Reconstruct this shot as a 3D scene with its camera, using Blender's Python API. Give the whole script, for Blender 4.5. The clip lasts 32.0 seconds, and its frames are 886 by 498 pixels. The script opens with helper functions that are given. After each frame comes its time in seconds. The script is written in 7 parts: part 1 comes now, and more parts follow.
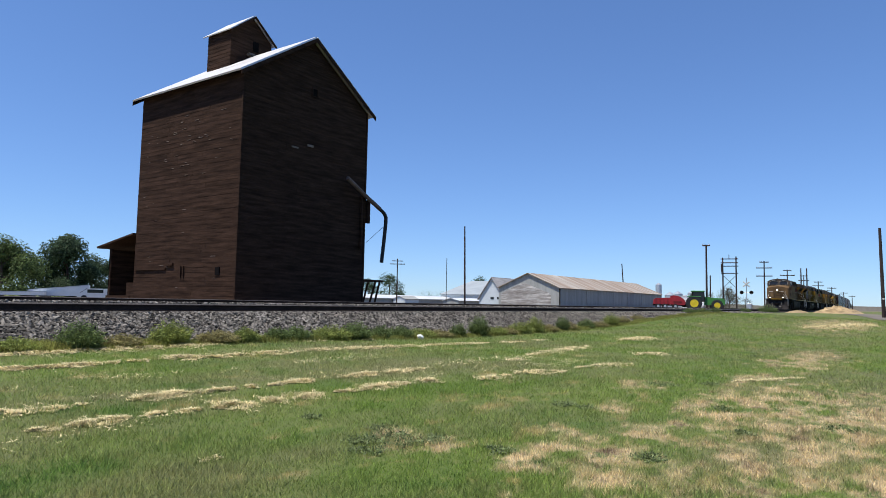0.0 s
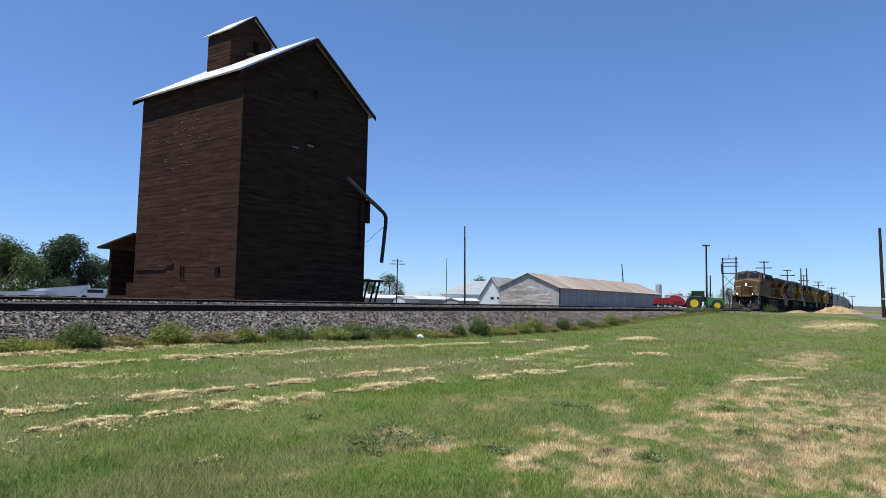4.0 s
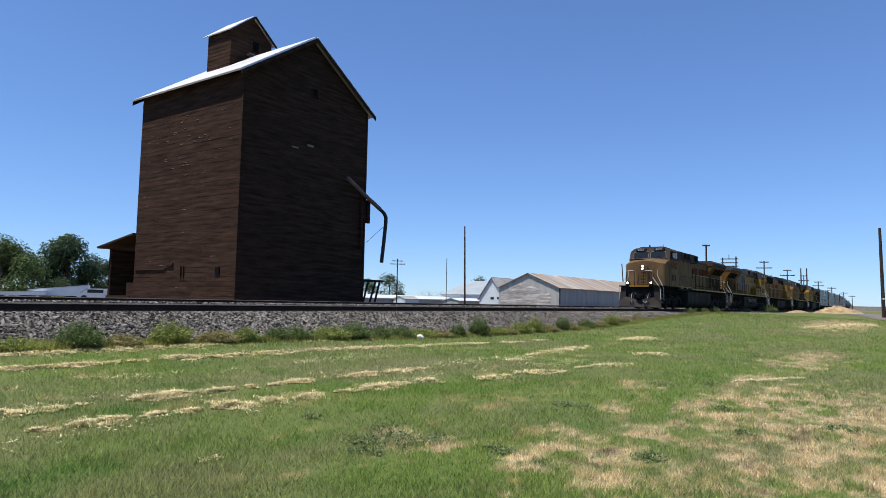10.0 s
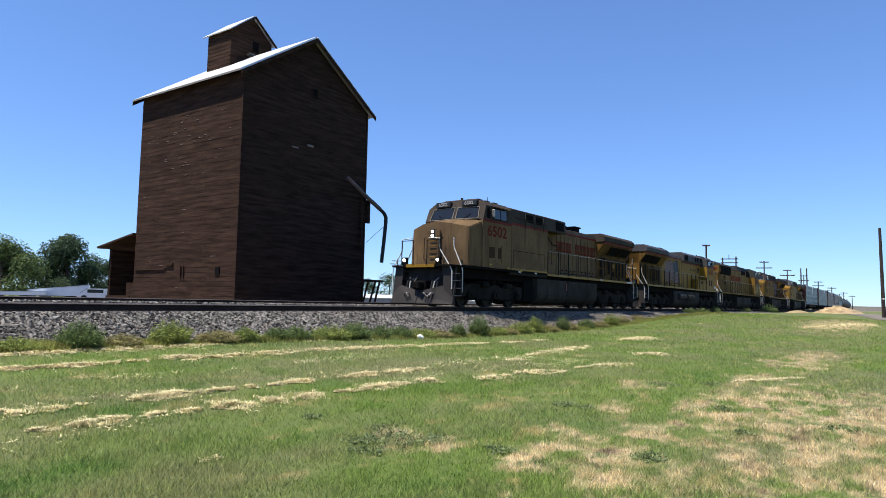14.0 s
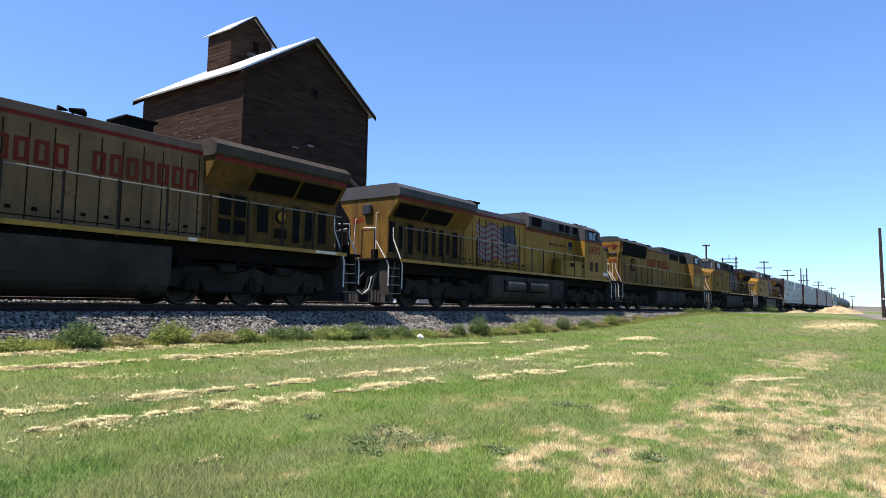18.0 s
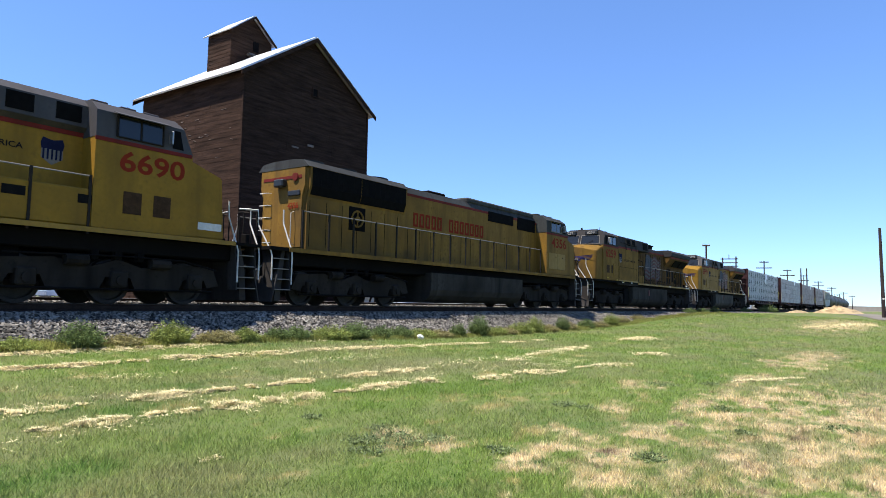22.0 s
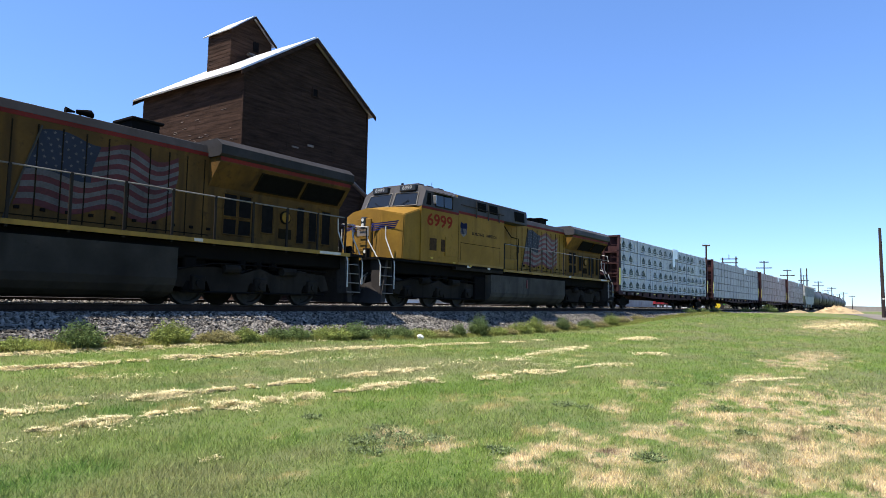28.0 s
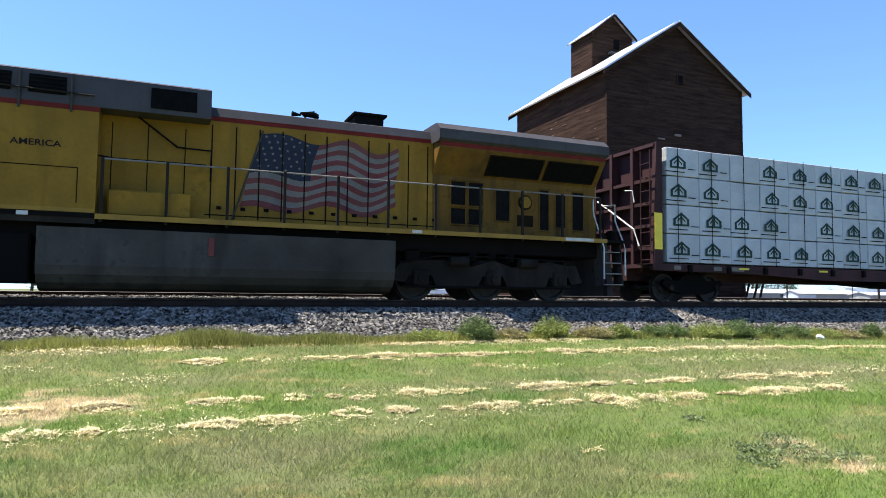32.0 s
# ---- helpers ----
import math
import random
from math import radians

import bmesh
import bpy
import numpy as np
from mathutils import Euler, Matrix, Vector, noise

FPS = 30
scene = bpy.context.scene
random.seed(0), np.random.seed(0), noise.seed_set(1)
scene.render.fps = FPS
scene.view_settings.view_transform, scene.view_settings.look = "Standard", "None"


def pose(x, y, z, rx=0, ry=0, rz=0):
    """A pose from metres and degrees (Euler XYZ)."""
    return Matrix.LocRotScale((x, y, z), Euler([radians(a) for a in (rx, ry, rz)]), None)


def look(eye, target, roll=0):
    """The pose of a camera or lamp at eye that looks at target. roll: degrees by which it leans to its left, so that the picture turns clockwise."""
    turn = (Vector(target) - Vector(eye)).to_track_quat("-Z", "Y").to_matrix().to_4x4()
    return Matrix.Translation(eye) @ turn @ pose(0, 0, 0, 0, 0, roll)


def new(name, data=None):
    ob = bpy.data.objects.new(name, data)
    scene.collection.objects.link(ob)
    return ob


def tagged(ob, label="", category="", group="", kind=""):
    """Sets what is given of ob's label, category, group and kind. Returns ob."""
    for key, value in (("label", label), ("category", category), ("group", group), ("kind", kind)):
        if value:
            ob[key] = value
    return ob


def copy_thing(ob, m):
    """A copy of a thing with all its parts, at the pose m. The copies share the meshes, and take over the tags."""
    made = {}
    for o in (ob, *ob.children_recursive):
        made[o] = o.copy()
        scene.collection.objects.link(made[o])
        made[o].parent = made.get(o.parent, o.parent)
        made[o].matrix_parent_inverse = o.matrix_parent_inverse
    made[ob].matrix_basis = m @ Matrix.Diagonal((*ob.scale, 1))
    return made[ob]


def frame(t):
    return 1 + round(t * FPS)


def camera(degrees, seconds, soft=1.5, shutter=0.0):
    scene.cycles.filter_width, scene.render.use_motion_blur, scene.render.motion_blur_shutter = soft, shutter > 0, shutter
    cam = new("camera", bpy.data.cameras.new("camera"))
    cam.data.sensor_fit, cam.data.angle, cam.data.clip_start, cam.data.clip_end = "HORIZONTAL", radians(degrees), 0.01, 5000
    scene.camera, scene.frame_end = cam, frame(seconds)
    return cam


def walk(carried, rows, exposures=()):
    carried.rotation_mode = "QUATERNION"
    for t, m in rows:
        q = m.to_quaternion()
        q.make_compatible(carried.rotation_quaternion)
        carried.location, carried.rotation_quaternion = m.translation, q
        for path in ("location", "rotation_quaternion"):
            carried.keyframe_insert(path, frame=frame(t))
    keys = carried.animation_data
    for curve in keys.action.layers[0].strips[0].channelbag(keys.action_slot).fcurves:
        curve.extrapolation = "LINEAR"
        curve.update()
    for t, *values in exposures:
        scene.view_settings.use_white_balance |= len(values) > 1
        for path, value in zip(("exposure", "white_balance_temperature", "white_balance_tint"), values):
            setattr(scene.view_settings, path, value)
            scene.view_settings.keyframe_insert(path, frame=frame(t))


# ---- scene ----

# ---------------------------------------------------------------- camera
EYE = Vector((0.0, 0.0, 1.5))


def aim(yaw, pitch, roll):
    y, p = radians(yaw), radians(pitch)
    return look(EYE, EYE + Vector((math.sin(y) * math.cos(p), math.cos(y) * math.cos(p), math.sin(p))), roll)


cam = camera(67.86, 32.0, soft=0.85, shutter=0.05)
walk(cam, [(0.0, aim(54.371, 4.637, 1.094)), (15.0, aim(54.371, 4.637, 1.094)), (29.5, aim(54.371, 4.637, 1.094)),
           (30.0, aim(53.69, 4.625, 1.066)), (30.5, aim(50.326, 4.502, 0.977)), (31.0, aim(44.016, 4.306, 0.88)),
           (31.5, aim(34.629, 4.083, 0.823)), (32.0, aim(22.86, 3.834, 0.606))],
     exposures=[(0.0, 0.29), (9.0, 0.31), (13.0, 0.51), (17.5, 0.95), (29.5, 0.95), (30.7, 0.95), (32.0, 1.20)])

# ---------------------------------------------------------------- light
SUN = Vector((-0.37, 0.20, 1.0)).normalized()
world = bpy.data.worlds.new("World")
scene.world = world
world.use_nodes = True
wn = world.node_tree.nodes
sky = wn.new("ShaderNodeTexSky")
sky.sky_type = "NISHITA"
sky.sun_disc = False
sky.sun_elevation = math.asin(SUN.z)
sky.sun_rotation = math.atan2(SUN.x, SUN.y)
sky.altitude, sky.air_density, sky.dust_density, sky.ozone_density = 700, 0.95, 0.0, 3.0
wn["Background"].inputs[1].default_value = 0.101
deep = wn.new("ShaderNodeVectorMath")
deep.operation = "MULTIPLY"
deep.inputs[1].default_value = (0.89, 1.20, 1.72)
even = wn.new("ShaderNodeGamma")
even.inputs[1].default_value = 0.80
world.node_tree.links.new(sky.outputs[0], even.inputs[0])
world.node_tree.links.new(even.outputs[0], deep.inputs[0])
world.node_tree.links.new(deep.outputs[0], wn["Background"].inputs[0])
lamp = bpy.data.lights.new("sun", "SUN")
lamp.energy, lamp.angle, lamp.color = 5.0, radians(0.5), (1.0, 0.945, 0.855)
sun = new("sun", lamp)
sun.matrix_world = look(SUN * 100, (0, 0, 0))

# ---------------------------------------------------------------- materials


def thin(m, col, share):
    """Lets part of the light through a leaf or a blade."""
    n, ln = m.node_tree.nodes, m.node_tree.links
    t = n.new("ShaderNodeBsdfTranslucent")
    ln.new(col, t.inputs[0])
    x = n.new("ShaderNodeMixShader")
    x.inputs[0].default_value = share
    ln.new(n["Principled BSDF"].outputs[0], x.inputs[1])
    ln.new(t.outputs[0], x.inputs[2])
    ln.new(x.outputs[0], n["Material Output"].inputs[0])


def mat(name, base, rough=0.7, metal=0.0, vary=0.25, scale=3.0, stain=0.0, stain_col=(0.05, 0.04, 0.03), bump=0.0,
        bump_scale=40.0, rand=0.0, stretch=(1, 1, 1), emit=None, spec=0.3, coords="Object", island=0.0, leafy=0.0):
    """A surface: base colour, fine and broad variation, stains, relief; rand: brightness from piece to piece."""
    m = bpy.data.materials.new(name)
    m.use_nodes = True
    nt = m.node_tree
    n, ln = nt.nodes, nt.links
    b = n["Principled BSDF"]
    b.inputs["Roughness"].default_value = rough
    b.inputs["Metallic"].default_value = metal
    b.inputs["Specular IOR Level"].default_value = spec
    tc = n.new("ShaderNodeTexCoord")
    mp = n.new("ShaderNodeMapping")
    mp.inputs["Scale"].default_value = stretch
    ln.new(tc.outputs[coords], mp.inputs[0])

    def noise_tex(sc, det, lo, hi):
        t = n.new("ShaderNodeTexNoise")
        t.inputs["Scale"].default_value, t.inputs["Detail"].default_value = sc, det
        ln.new(mp.outputs[0], t.inputs["Vector"])
        r = n.new("ShaderNodeMapRange")
        r.inputs[1].default_value, r.inputs[2].default_value = 0.3, 0.7
        r.inputs[3].default_value, r.inputs[4].default_value = lo, hi
        ln.new(t.outputs[0], r.inputs[0])
        return r.outputs[0]

    def times(col, fac):
        x = n.new("ShaderNodeVectorMath")
        x.operation = "SCALE"
        ln.new(col, x.inputs[0])
        ln.new(fac, x.inputs["Scale"])
        return x.outputs[0]

    rgb = n.new("ShaderNodeRGB")
    rgb.outputs[0].default_value = (*base, 1)
    col = rgb.outputs[0]
    col = times(col, noise_tex(scale, 4, 1 - vary, 1 + vary))
    col = times(col, noise_tex(scale * 9, 5, 1 - vary * 0.6, 1 + vary * 0.6))
    if rand:
        oi = n.new("ShaderNodeObjectInfo")
        r = n.new("ShaderNodeMapRange")
        r.inputs[3].default_value, r.inputs[4].default_value = 1 - rand, 1 + rand
        ln.new(oi.outputs["Random"], r.inputs[0])
        col = times(col, r.outputs[0])
    if island:
        ge = n.new("ShaderNodeNewGeometry")
        r = n.new("ShaderNodeMapRange")
        r.inputs[3].default_value, r.inputs[4].default_value = 1 - island, 1 + island
        ln.new(ge.outputs["Random Per Island"], r.inputs[0])
        col = times(col, r.outputs[0])
    if stain:
        mx = n.new("ShaderNodeMix")
        mx.data_type = "RGBA"
        ln.new(noise_tex(scale * 0.45, 6, 0.0 if stain < 1 else 0.2, stain), mx.inputs[0])
        ln.new(col, mx.inputs[6])
        mx.inputs[7].default_value = (*stain_col, 1)
        mx.clamp_factor = True
        col = mx.outputs[2]
    ln.new(col, b.inputs["Base Color"])
    if leafy:
        thin(m, col, leafy)
    if bump:
        t = n.new("ShaderNodeTexNoise")
        t.inputs["Scale"].default_value, t.inputs["Detail"].default_value = bump_scale, 5
        ln.new(mp.outputs[0], t.inputs["Vector"])
        bp = n.new("ShaderNodeBump")
        bp.inputs["Strength"].default_value, bp.inputs["Distance"].default_value = bump, 0.02
        ln.new(t.outputs[0], bp.inputs["Height"])
        ln.new(bp.outputs[0], b.inputs["Normal"])
    if emit:
        b.inputs["Emission Color"].default_value = (*emit[:3], 1)
        b.inputs["Emission Strength"].default_value = emit[3]
    return m


# ---------------------------------------------------------------- mesh helpers


def link(name, bm, material, parent=None, label="", smooth=False):
    me = bpy.data.meshes.new(name)
    bm.to_mesh(me)
    bm.free()
    if smooth:
        for p in me.polygons:
            p.use_smooth = True
    for mm in (material if isinstance(material, (list, tuple)) else [material]):
        me.materials.append(mm)
    ob = new(name, me)
    if parent:
        ob.parent = parent
    if label:
        ob["label"] = label
    return ob


def part(name, bm, material, parent, label="", smooth=False):
    return link(name, bm, material, parent, label, smooth)


def parts(name, bm, material, parent, label=""):
    """Each separate piece of the bmesh becomes a part of its own."""
    seen, made = set(), []
    for start in list(bm.verts):
        if start in seen:
            continue
        stack, isle = [start], []
        seen.add(start)
        while stack:
            v = stack.pop()
            isle.append(v)
            for e in v.link_edges:
                o = e.other_vert(v)
                if o not in seen:
                    seen.add(o)
                    stack.append(o)
        at = {v: i for i, v in enumerate(isle)}
        fs = {f for v in isle for f in v.link_faces}
        made.append(quick(name, [tuple(v.co) for v in isle], [tuple(at[v] for v in f.verts) for f in fs], material, parent, label))
    bm.free()
    return made


def thing(name, label, category, m=None, group="", kind=""):
    ob = new(name)
    ob.empty_display_size = 0.1
    if m is not None:
        ob.matrix_basis = m
    return tagged(ob, label, category, group, kind)


def box(bm, x0, x1, y0, y1, z0, z1, bevel=0.0):
    if bevel:
        bevel = min(bevel, 0.45 * min(abs(x1 - x0), abs(y1 - y0), abs(z1 - z0)))
        t = bmesh.new()
        box(t, x0, x1, y0, y1, z0, z1)
        bmesh.ops.bevel(t, geom=t.edges[:], offset=bevel, segments=1, affect="EDGES")
        merge(bm, t)
        return
    v = [bm.verts.new(p) for p in ((x0, y0, z0), (x1, y0, z0), (x1, y1, z0), (x0, y1, z0),
                                   (x0, y0, z1), (x1, y0, z1), (x1, y1, z1), (x0, y1, z1))]
    flip = ((x1 - x0) * (y1 - y0) * (z1 - z0)) < 0
    for f in ((3, 2, 1, 0), (4, 5, 6, 7), (0, 1, 5, 4), (1, 2, 6, 5), (2, 3, 7, 6), (3, 0, 4, 7)):
        bm.faces.new([v[i] for i in (f[::-1] if flip else f)])


def merge(bm, t):
    base = {}
    for v in t.verts:
        base[v] = bm.verts.new(v.co)
    for f in t.faces:
        bm.faces.new([base[v] for v in f.verts])
    t.free()


def prism(bm, pts, axis, a, b):
    """A closed outline in the two other axes, drawn out along one axis from a to b."""
    def at(p, w):
        return {"x": (w, p[0], p[1]), "y": (p[0], w, p[1]), "z": (p[0], p[1], w)}[axis]
    va = [bm.verts.new(at(p, a)) for p in pts]
    vb = [bm.verts.new(at(p, b)) for p in pts]
    k = len(pts)
    fs = [bm.faces.new(va), bm.faces.new(vb[::-1])]
    for i in range(k):
        fs.append(bm.faces.new((va[i], vb[i], vb[(i + 1) % k], va[(i + 1) % k])))
    bmesh.ops.recalc_face_normals(bm, faces=fs)


def tube(bm, pts, r, n=6, r2=None):
    """A round bar through the points."""
    pts = [Vector(p) for p in pts]
    rings = []
    for i, p in enumerate(pts):
        d = (pts[min(i + 1, len(pts) - 1)] - pts[max(i - 1, 0)]).normalized()
        u = d.cross(Vector((0, 0, 1)) if abs(d.z) < 0.9 else Vector((1, 0, 0))).normalized()
        w = d.cross(u)
        rr = r if r2 is None else r + (r2 - r) * i / (len(pts) - 1)
        rings.append([bm.verts.new(p + rr * (math.cos(2 * math.pi * k / n) * u + math.sin(2 * math.pi * k / n) * w)) for k in range(n)])
    for a, b in zip(rings, rings[1:]):
        for k in range(n):
            bm.faces.new((a[k], b[k], b[(k + 1) % n], a[(k + 1) % n]))
    bm.faces.new(rings[0])
    bm.faces.new(rings[-1][::-1])


def slab(bm, quad, thick):
    """A plate: four corners and a thickness along its normal."""
    q = [Vector(p) for p in quad]
    nrm = (q[1] - q[0]).cross(q[3] - q[0]).normalized() * thick
    a = [bm.verts.new(p) for p in q]
    b = [bm.verts.new(p - nrm) for p in q]
    fs = [bm.faces.new(a), bm.faces.new(b[::-1])]
    for i in range(4):
        fs.append(bm.faces.new((a[i], b[i], b[(i + 1) % 4], a[(i + 1) % 4])))
    bmesh.ops.recalc_face_normals(bm, faces=fs)


def quick(name, verts, faces, material, parent=None, label="", smooth=False):
    me = bpy.data.meshes.new(name)
    me.from_pydata(verts, [], faces)
    me.materials.append(material)
    if smooth:
        for p in me.polygons:
            p.use_smooth = True
    ob = new(name, me)
    if parent:
        ob.parent = parent
    if label:
        ob["label"] = label
    return ob

# ---------------------------------------------------------------- plan
RAIL_Z = 1.316          # top of the main track's rails
TRACK_Y = 16.4          # its centre line where it is straight
GAUGE = 0.7175


def bend(x):
    """The main track swings gently away from the camera in the distance."""
    return TRACK_Y + (0.55 * ((x - 30.0) / 80.0) ** 2 if x > 30.0 else 0.0)


def smooth(a, b, v):
    u = min(1.0, max(0.0, (v - a) / (b - a)))
    return u * u * (3 - 2 * u)


def ground_z(x, y):
    """Height of the ground: a lawn that climbs to the track bed, a flat yard beyond it."""
    toe = 0.55 - 0.2 * smooth(8, 20, x) + 0.68 * smooth(26, 54, x)
    near = 0.02 + 0.85 * smooth(25, 90, x)
    shift = bend(x) - TRACK_Y
    yy = y - shift
    if yy < 13.4:
        u = smooth(-4.0, 13.4, yy)
        z = near + (toe - near) * (0.55 * u + 0.45 * min(1, max(0, yy / 13.4)))
    elif yy < 18.0:
        z = toe + (1.0 - toe) * smooth(13.4, 18.0, yy)
    elif yy < 26.0:
        z = 1.0 + 0.1 * smooth(22.0, 26.0, yy)
    else:
        z = 1.1
    return z


def ground_heights(x, y):
    """ground_z for whole arrays, on the lawn side of the track."""
    def ramp(a, b, v):
        u = np.clip((v - a) / (b - a), 0, 1)
        return u * u * (3 - 2 * u)
    toe = 0.55 - 0.2 * ramp(8, 20, x) + 0.68 * ramp(26, 54, x)
    near = 0.02 + 0.85 * ramp(25, 90, x)
    yy = y - np.where(x > 30.0, 0.55 * ((x - 30.0) / 80.0) ** 2, 0.0)
    z = near + (toe - near) * (0.55 * ramp(-4.0, 13.4, yy) + 0.45 * np.clip(yy / 13.4, 0, 1))
    return np.where(yy < 13.4, z, toe + (1.0 - toe) * ramp(13.4, 18.0, yy))


# ---------------------------------------------------------------- ground
def lawn_material(name, blades=False):
    """Mown summer grass: green, with dry straw patches and rows of clippings along the track."""
    m = bpy.data.materials.new(name)
    m.use_nodes = True
    n, ln = m.node_tree.nodes, m.node_tree.links
    b = n["Principled BSDF"]
    b.inputs["Roughness"].default_value = 0.85
    b.inputs["Specular IOR Level"].default_value = 0.15
    ge = n.new("ShaderNodeNewGeometry")

    def tex(scale, stretch, detail, lo, hi, shift=0.0):
        mp = n.new("ShaderNodeMapping")
        mp.inputs["Scale"].default_value = stretch
        mp.inputs["Location"].default_value = (shift, shift * 0.7, 0)
        ln.new(ge.outputs["Position"], mp.inputs[0])
        t = n.new("ShaderNodeTexNoise")
        t.inputs["Scale"].default_value, t.inputs["Detail"].default_value = scale, detail
        t.inputs["Roughness"].default_value = 0.65
        ln.new(mp.outputs[0], t.inputs["Vector"])
        r = n.new("ShaderNodeMapRange")
        r.inputs[1].default_value, r.inputs[2].default_value = lo, hi
        ln.new(t.outputs[0], r.inputs[0])
        return r.outputs[0]

    def math_(op, a, c, clamp=False):
        x = n.new("ShaderNodeMath")
        x.operation, x.use_clamp = op, clamp
        for i, v in enumerate((a, c)):
            if isinstance(v, (int, float)):
                x.inputs[i].default_value = v
            else:
                ln.new(v, x.inputs[i])
        return x.outputs[0]

    def mix(fac, a, c):
        x = n.new("ShaderNodeMix")
        x.data_type, x.clamp_factor = "RGBA", True
        ln.new(fac, x.inputs[0])
        for i, v in ((6, a), (7, c)):
            if isinstance(v, tuple):
                x.inputs[i].default_value = (*v, 1)
            else:
                ln.new(v, x.inputs[i])
        return x.outputs[2]

    sep = n.new("ShaderNodeSeparateXYZ")
    ln.new(ge.outputs["Position"], sep.inputs[0])
    X, Y = sep.outputs[0], sep.outputs[1]
    green = mix(tex(0.7, (1, 1, 1), 4, 0.35, 0.65), (0.143, 0.214, 0.042), (0.212, 0.265, 0.070))
    green = mix(tex(0.45, (0.5, 1, 1), 4, 0.42, 0.66, 7.0), green, (0.225, 0.228, 0.098))
    green = mix(tex(0.9, (0.6, 1, 1), 5, 0.56, 0.68, 15.0), green, (0.118, 0.192, 0.042))
    green = mix(tex(1.6, (0.8, 1.3, 1), 6, 0.56, 0.70, 31.0), green, (0.40, 0.33, 0.14))
    straw = mix(tex(3.0, (1, 1, 1), 4, 0.35, 0.65, 3.0), (0.47, 0.355, 0.18), (0.68, 0.545, 0.32))
    straw = mix(tex(2.4, (1, 1.3, 1), 6, 0.54, 0.66, 52.0), straw, (0.17, 0.115, 0.070))
    straw = mix(tex(4.5, (1, 1, 1), 5, 0.55, 0.66, 64.0), straw, (0.11, 0.18, 0.05))
    rough = tex(1.5, (1, 1.5, 1), 7, 0.30, 0.70, 21.0)

    def blob(cx, cy, rx, ry, reach=1.6):
        """A dry patch: strongest at its middle, ragged towards its rim."""
        u = math_("MULTIPLY", math_("SUBTRACT", X, cx), 1.0 / rx)
        w = math_("MULTIPLY", math_("SUBTRACT", Y, cy), 1.0 / ry)
        d = math_("ADD", math_("MULTIPLY", u, u), math_("MULTIPLY", w, w))
        rim = math_("SUBTRACT", 1.0, d)
        return math_("ADD", math_("MAXIMUM", rim, -1.5), math_("MULTIPLY", math_("SUBTRACT", rough, 0.56), 3.0), True)

    fac = blob(9.6, 0.9, 5.2, 2.1)
    for spot in ((5.9, 2.3, 1.7, 0.95), (4.9, 3.85, 0.65, 0.4), (-0.9, 7.4, 1.2, 0.8), (10.9, 3.7, 0.9, 0.45), (14.0, 2.6, 1.3, 0.5), (8.3, 3.2, 0.7, 0.35), (2.0, 12.2, 5.5, 0.45), (21, 2.5, 5.0, 1.0), (50, 4.0, 12, 2.4)):
        fac = math_("MAXIMUM", fac, blob(*spot))
        col = mix(fac, green, straw)
    if blades:
        # tone differs per blade, lifted overall so tips look lit above the dimmed ground
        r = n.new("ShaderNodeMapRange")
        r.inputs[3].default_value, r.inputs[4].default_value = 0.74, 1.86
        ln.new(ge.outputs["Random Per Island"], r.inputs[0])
        v = n.new("ShaderNodeVectorMath")
        v.operation = "SCALE"
        ln.new(col, v.inputs[0])
        ln.new(r.outputs[0], v.inputs["Scale"])
        col = v.outputs[0]
        thin(m, col, 0.45)
    else:
        # ground dimmed: the shade between the blades is put into its colour
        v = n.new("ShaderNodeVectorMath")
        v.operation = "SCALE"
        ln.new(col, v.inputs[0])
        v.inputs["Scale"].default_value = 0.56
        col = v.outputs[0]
        t = n.new("ShaderNodeTexNoise")
        t.inputs["Scale"].default_value, t.inputs["Detail"].default_value = 70.0, 5
        ln.new(ge.outputs["Position"], t.inputs["Vector"])
        bp = n.new("ShaderNodeBump")
        bp.inputs["Strength"].default_value, bp.inputs["Distance"].default_value = 0.45, 0.03
        ln.new(t.outputs[0], bp.inputs["Height"])
        ln.new(bp.outputs[0], b.inputs["Normal"])
    ln.new(col, b.inputs["Base Color"])
    return m


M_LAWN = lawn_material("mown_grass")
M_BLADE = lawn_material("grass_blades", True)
M_YARD = mat("yard_soil", (0.16, 0.135, 0.095), 0.95, vary=0.3, scale=0.6, bump=0.6, bump_scale=14, coords="Generated")
M_STONE = mat("ballast_stone", (0.142, 0.128, 0.110), 0.9, vary=0.3, scale=2.0, bump=0.5, bump_scale=30, island=0.95, spec=0.1)
# bed near-black: shade between the stones is put into its colour
M_BED_SHADE = mat("ballast_bed", (0.016, 0.015, 0.014), 0.95, vary=0.35, scale=9.0, bump=1.0, bump_scale=30)
M_RAIL = mat("rusty_rail_steel", (0.040, 0.027, 0.021), 0.9, 0.0, vary=0.3, scale=3.0, spec=0.06)
M_RAILTOP = mat("polished_rail_head", (0.10, 0.085, 0.075), 0.6, 0.2, vary=0.2, scale=3.0)
M_TIE = mat("creosoted_wood", (0.045, 0.036, 0.03), 0.85, vary=0.3, scale=4.0, rand=0.3)


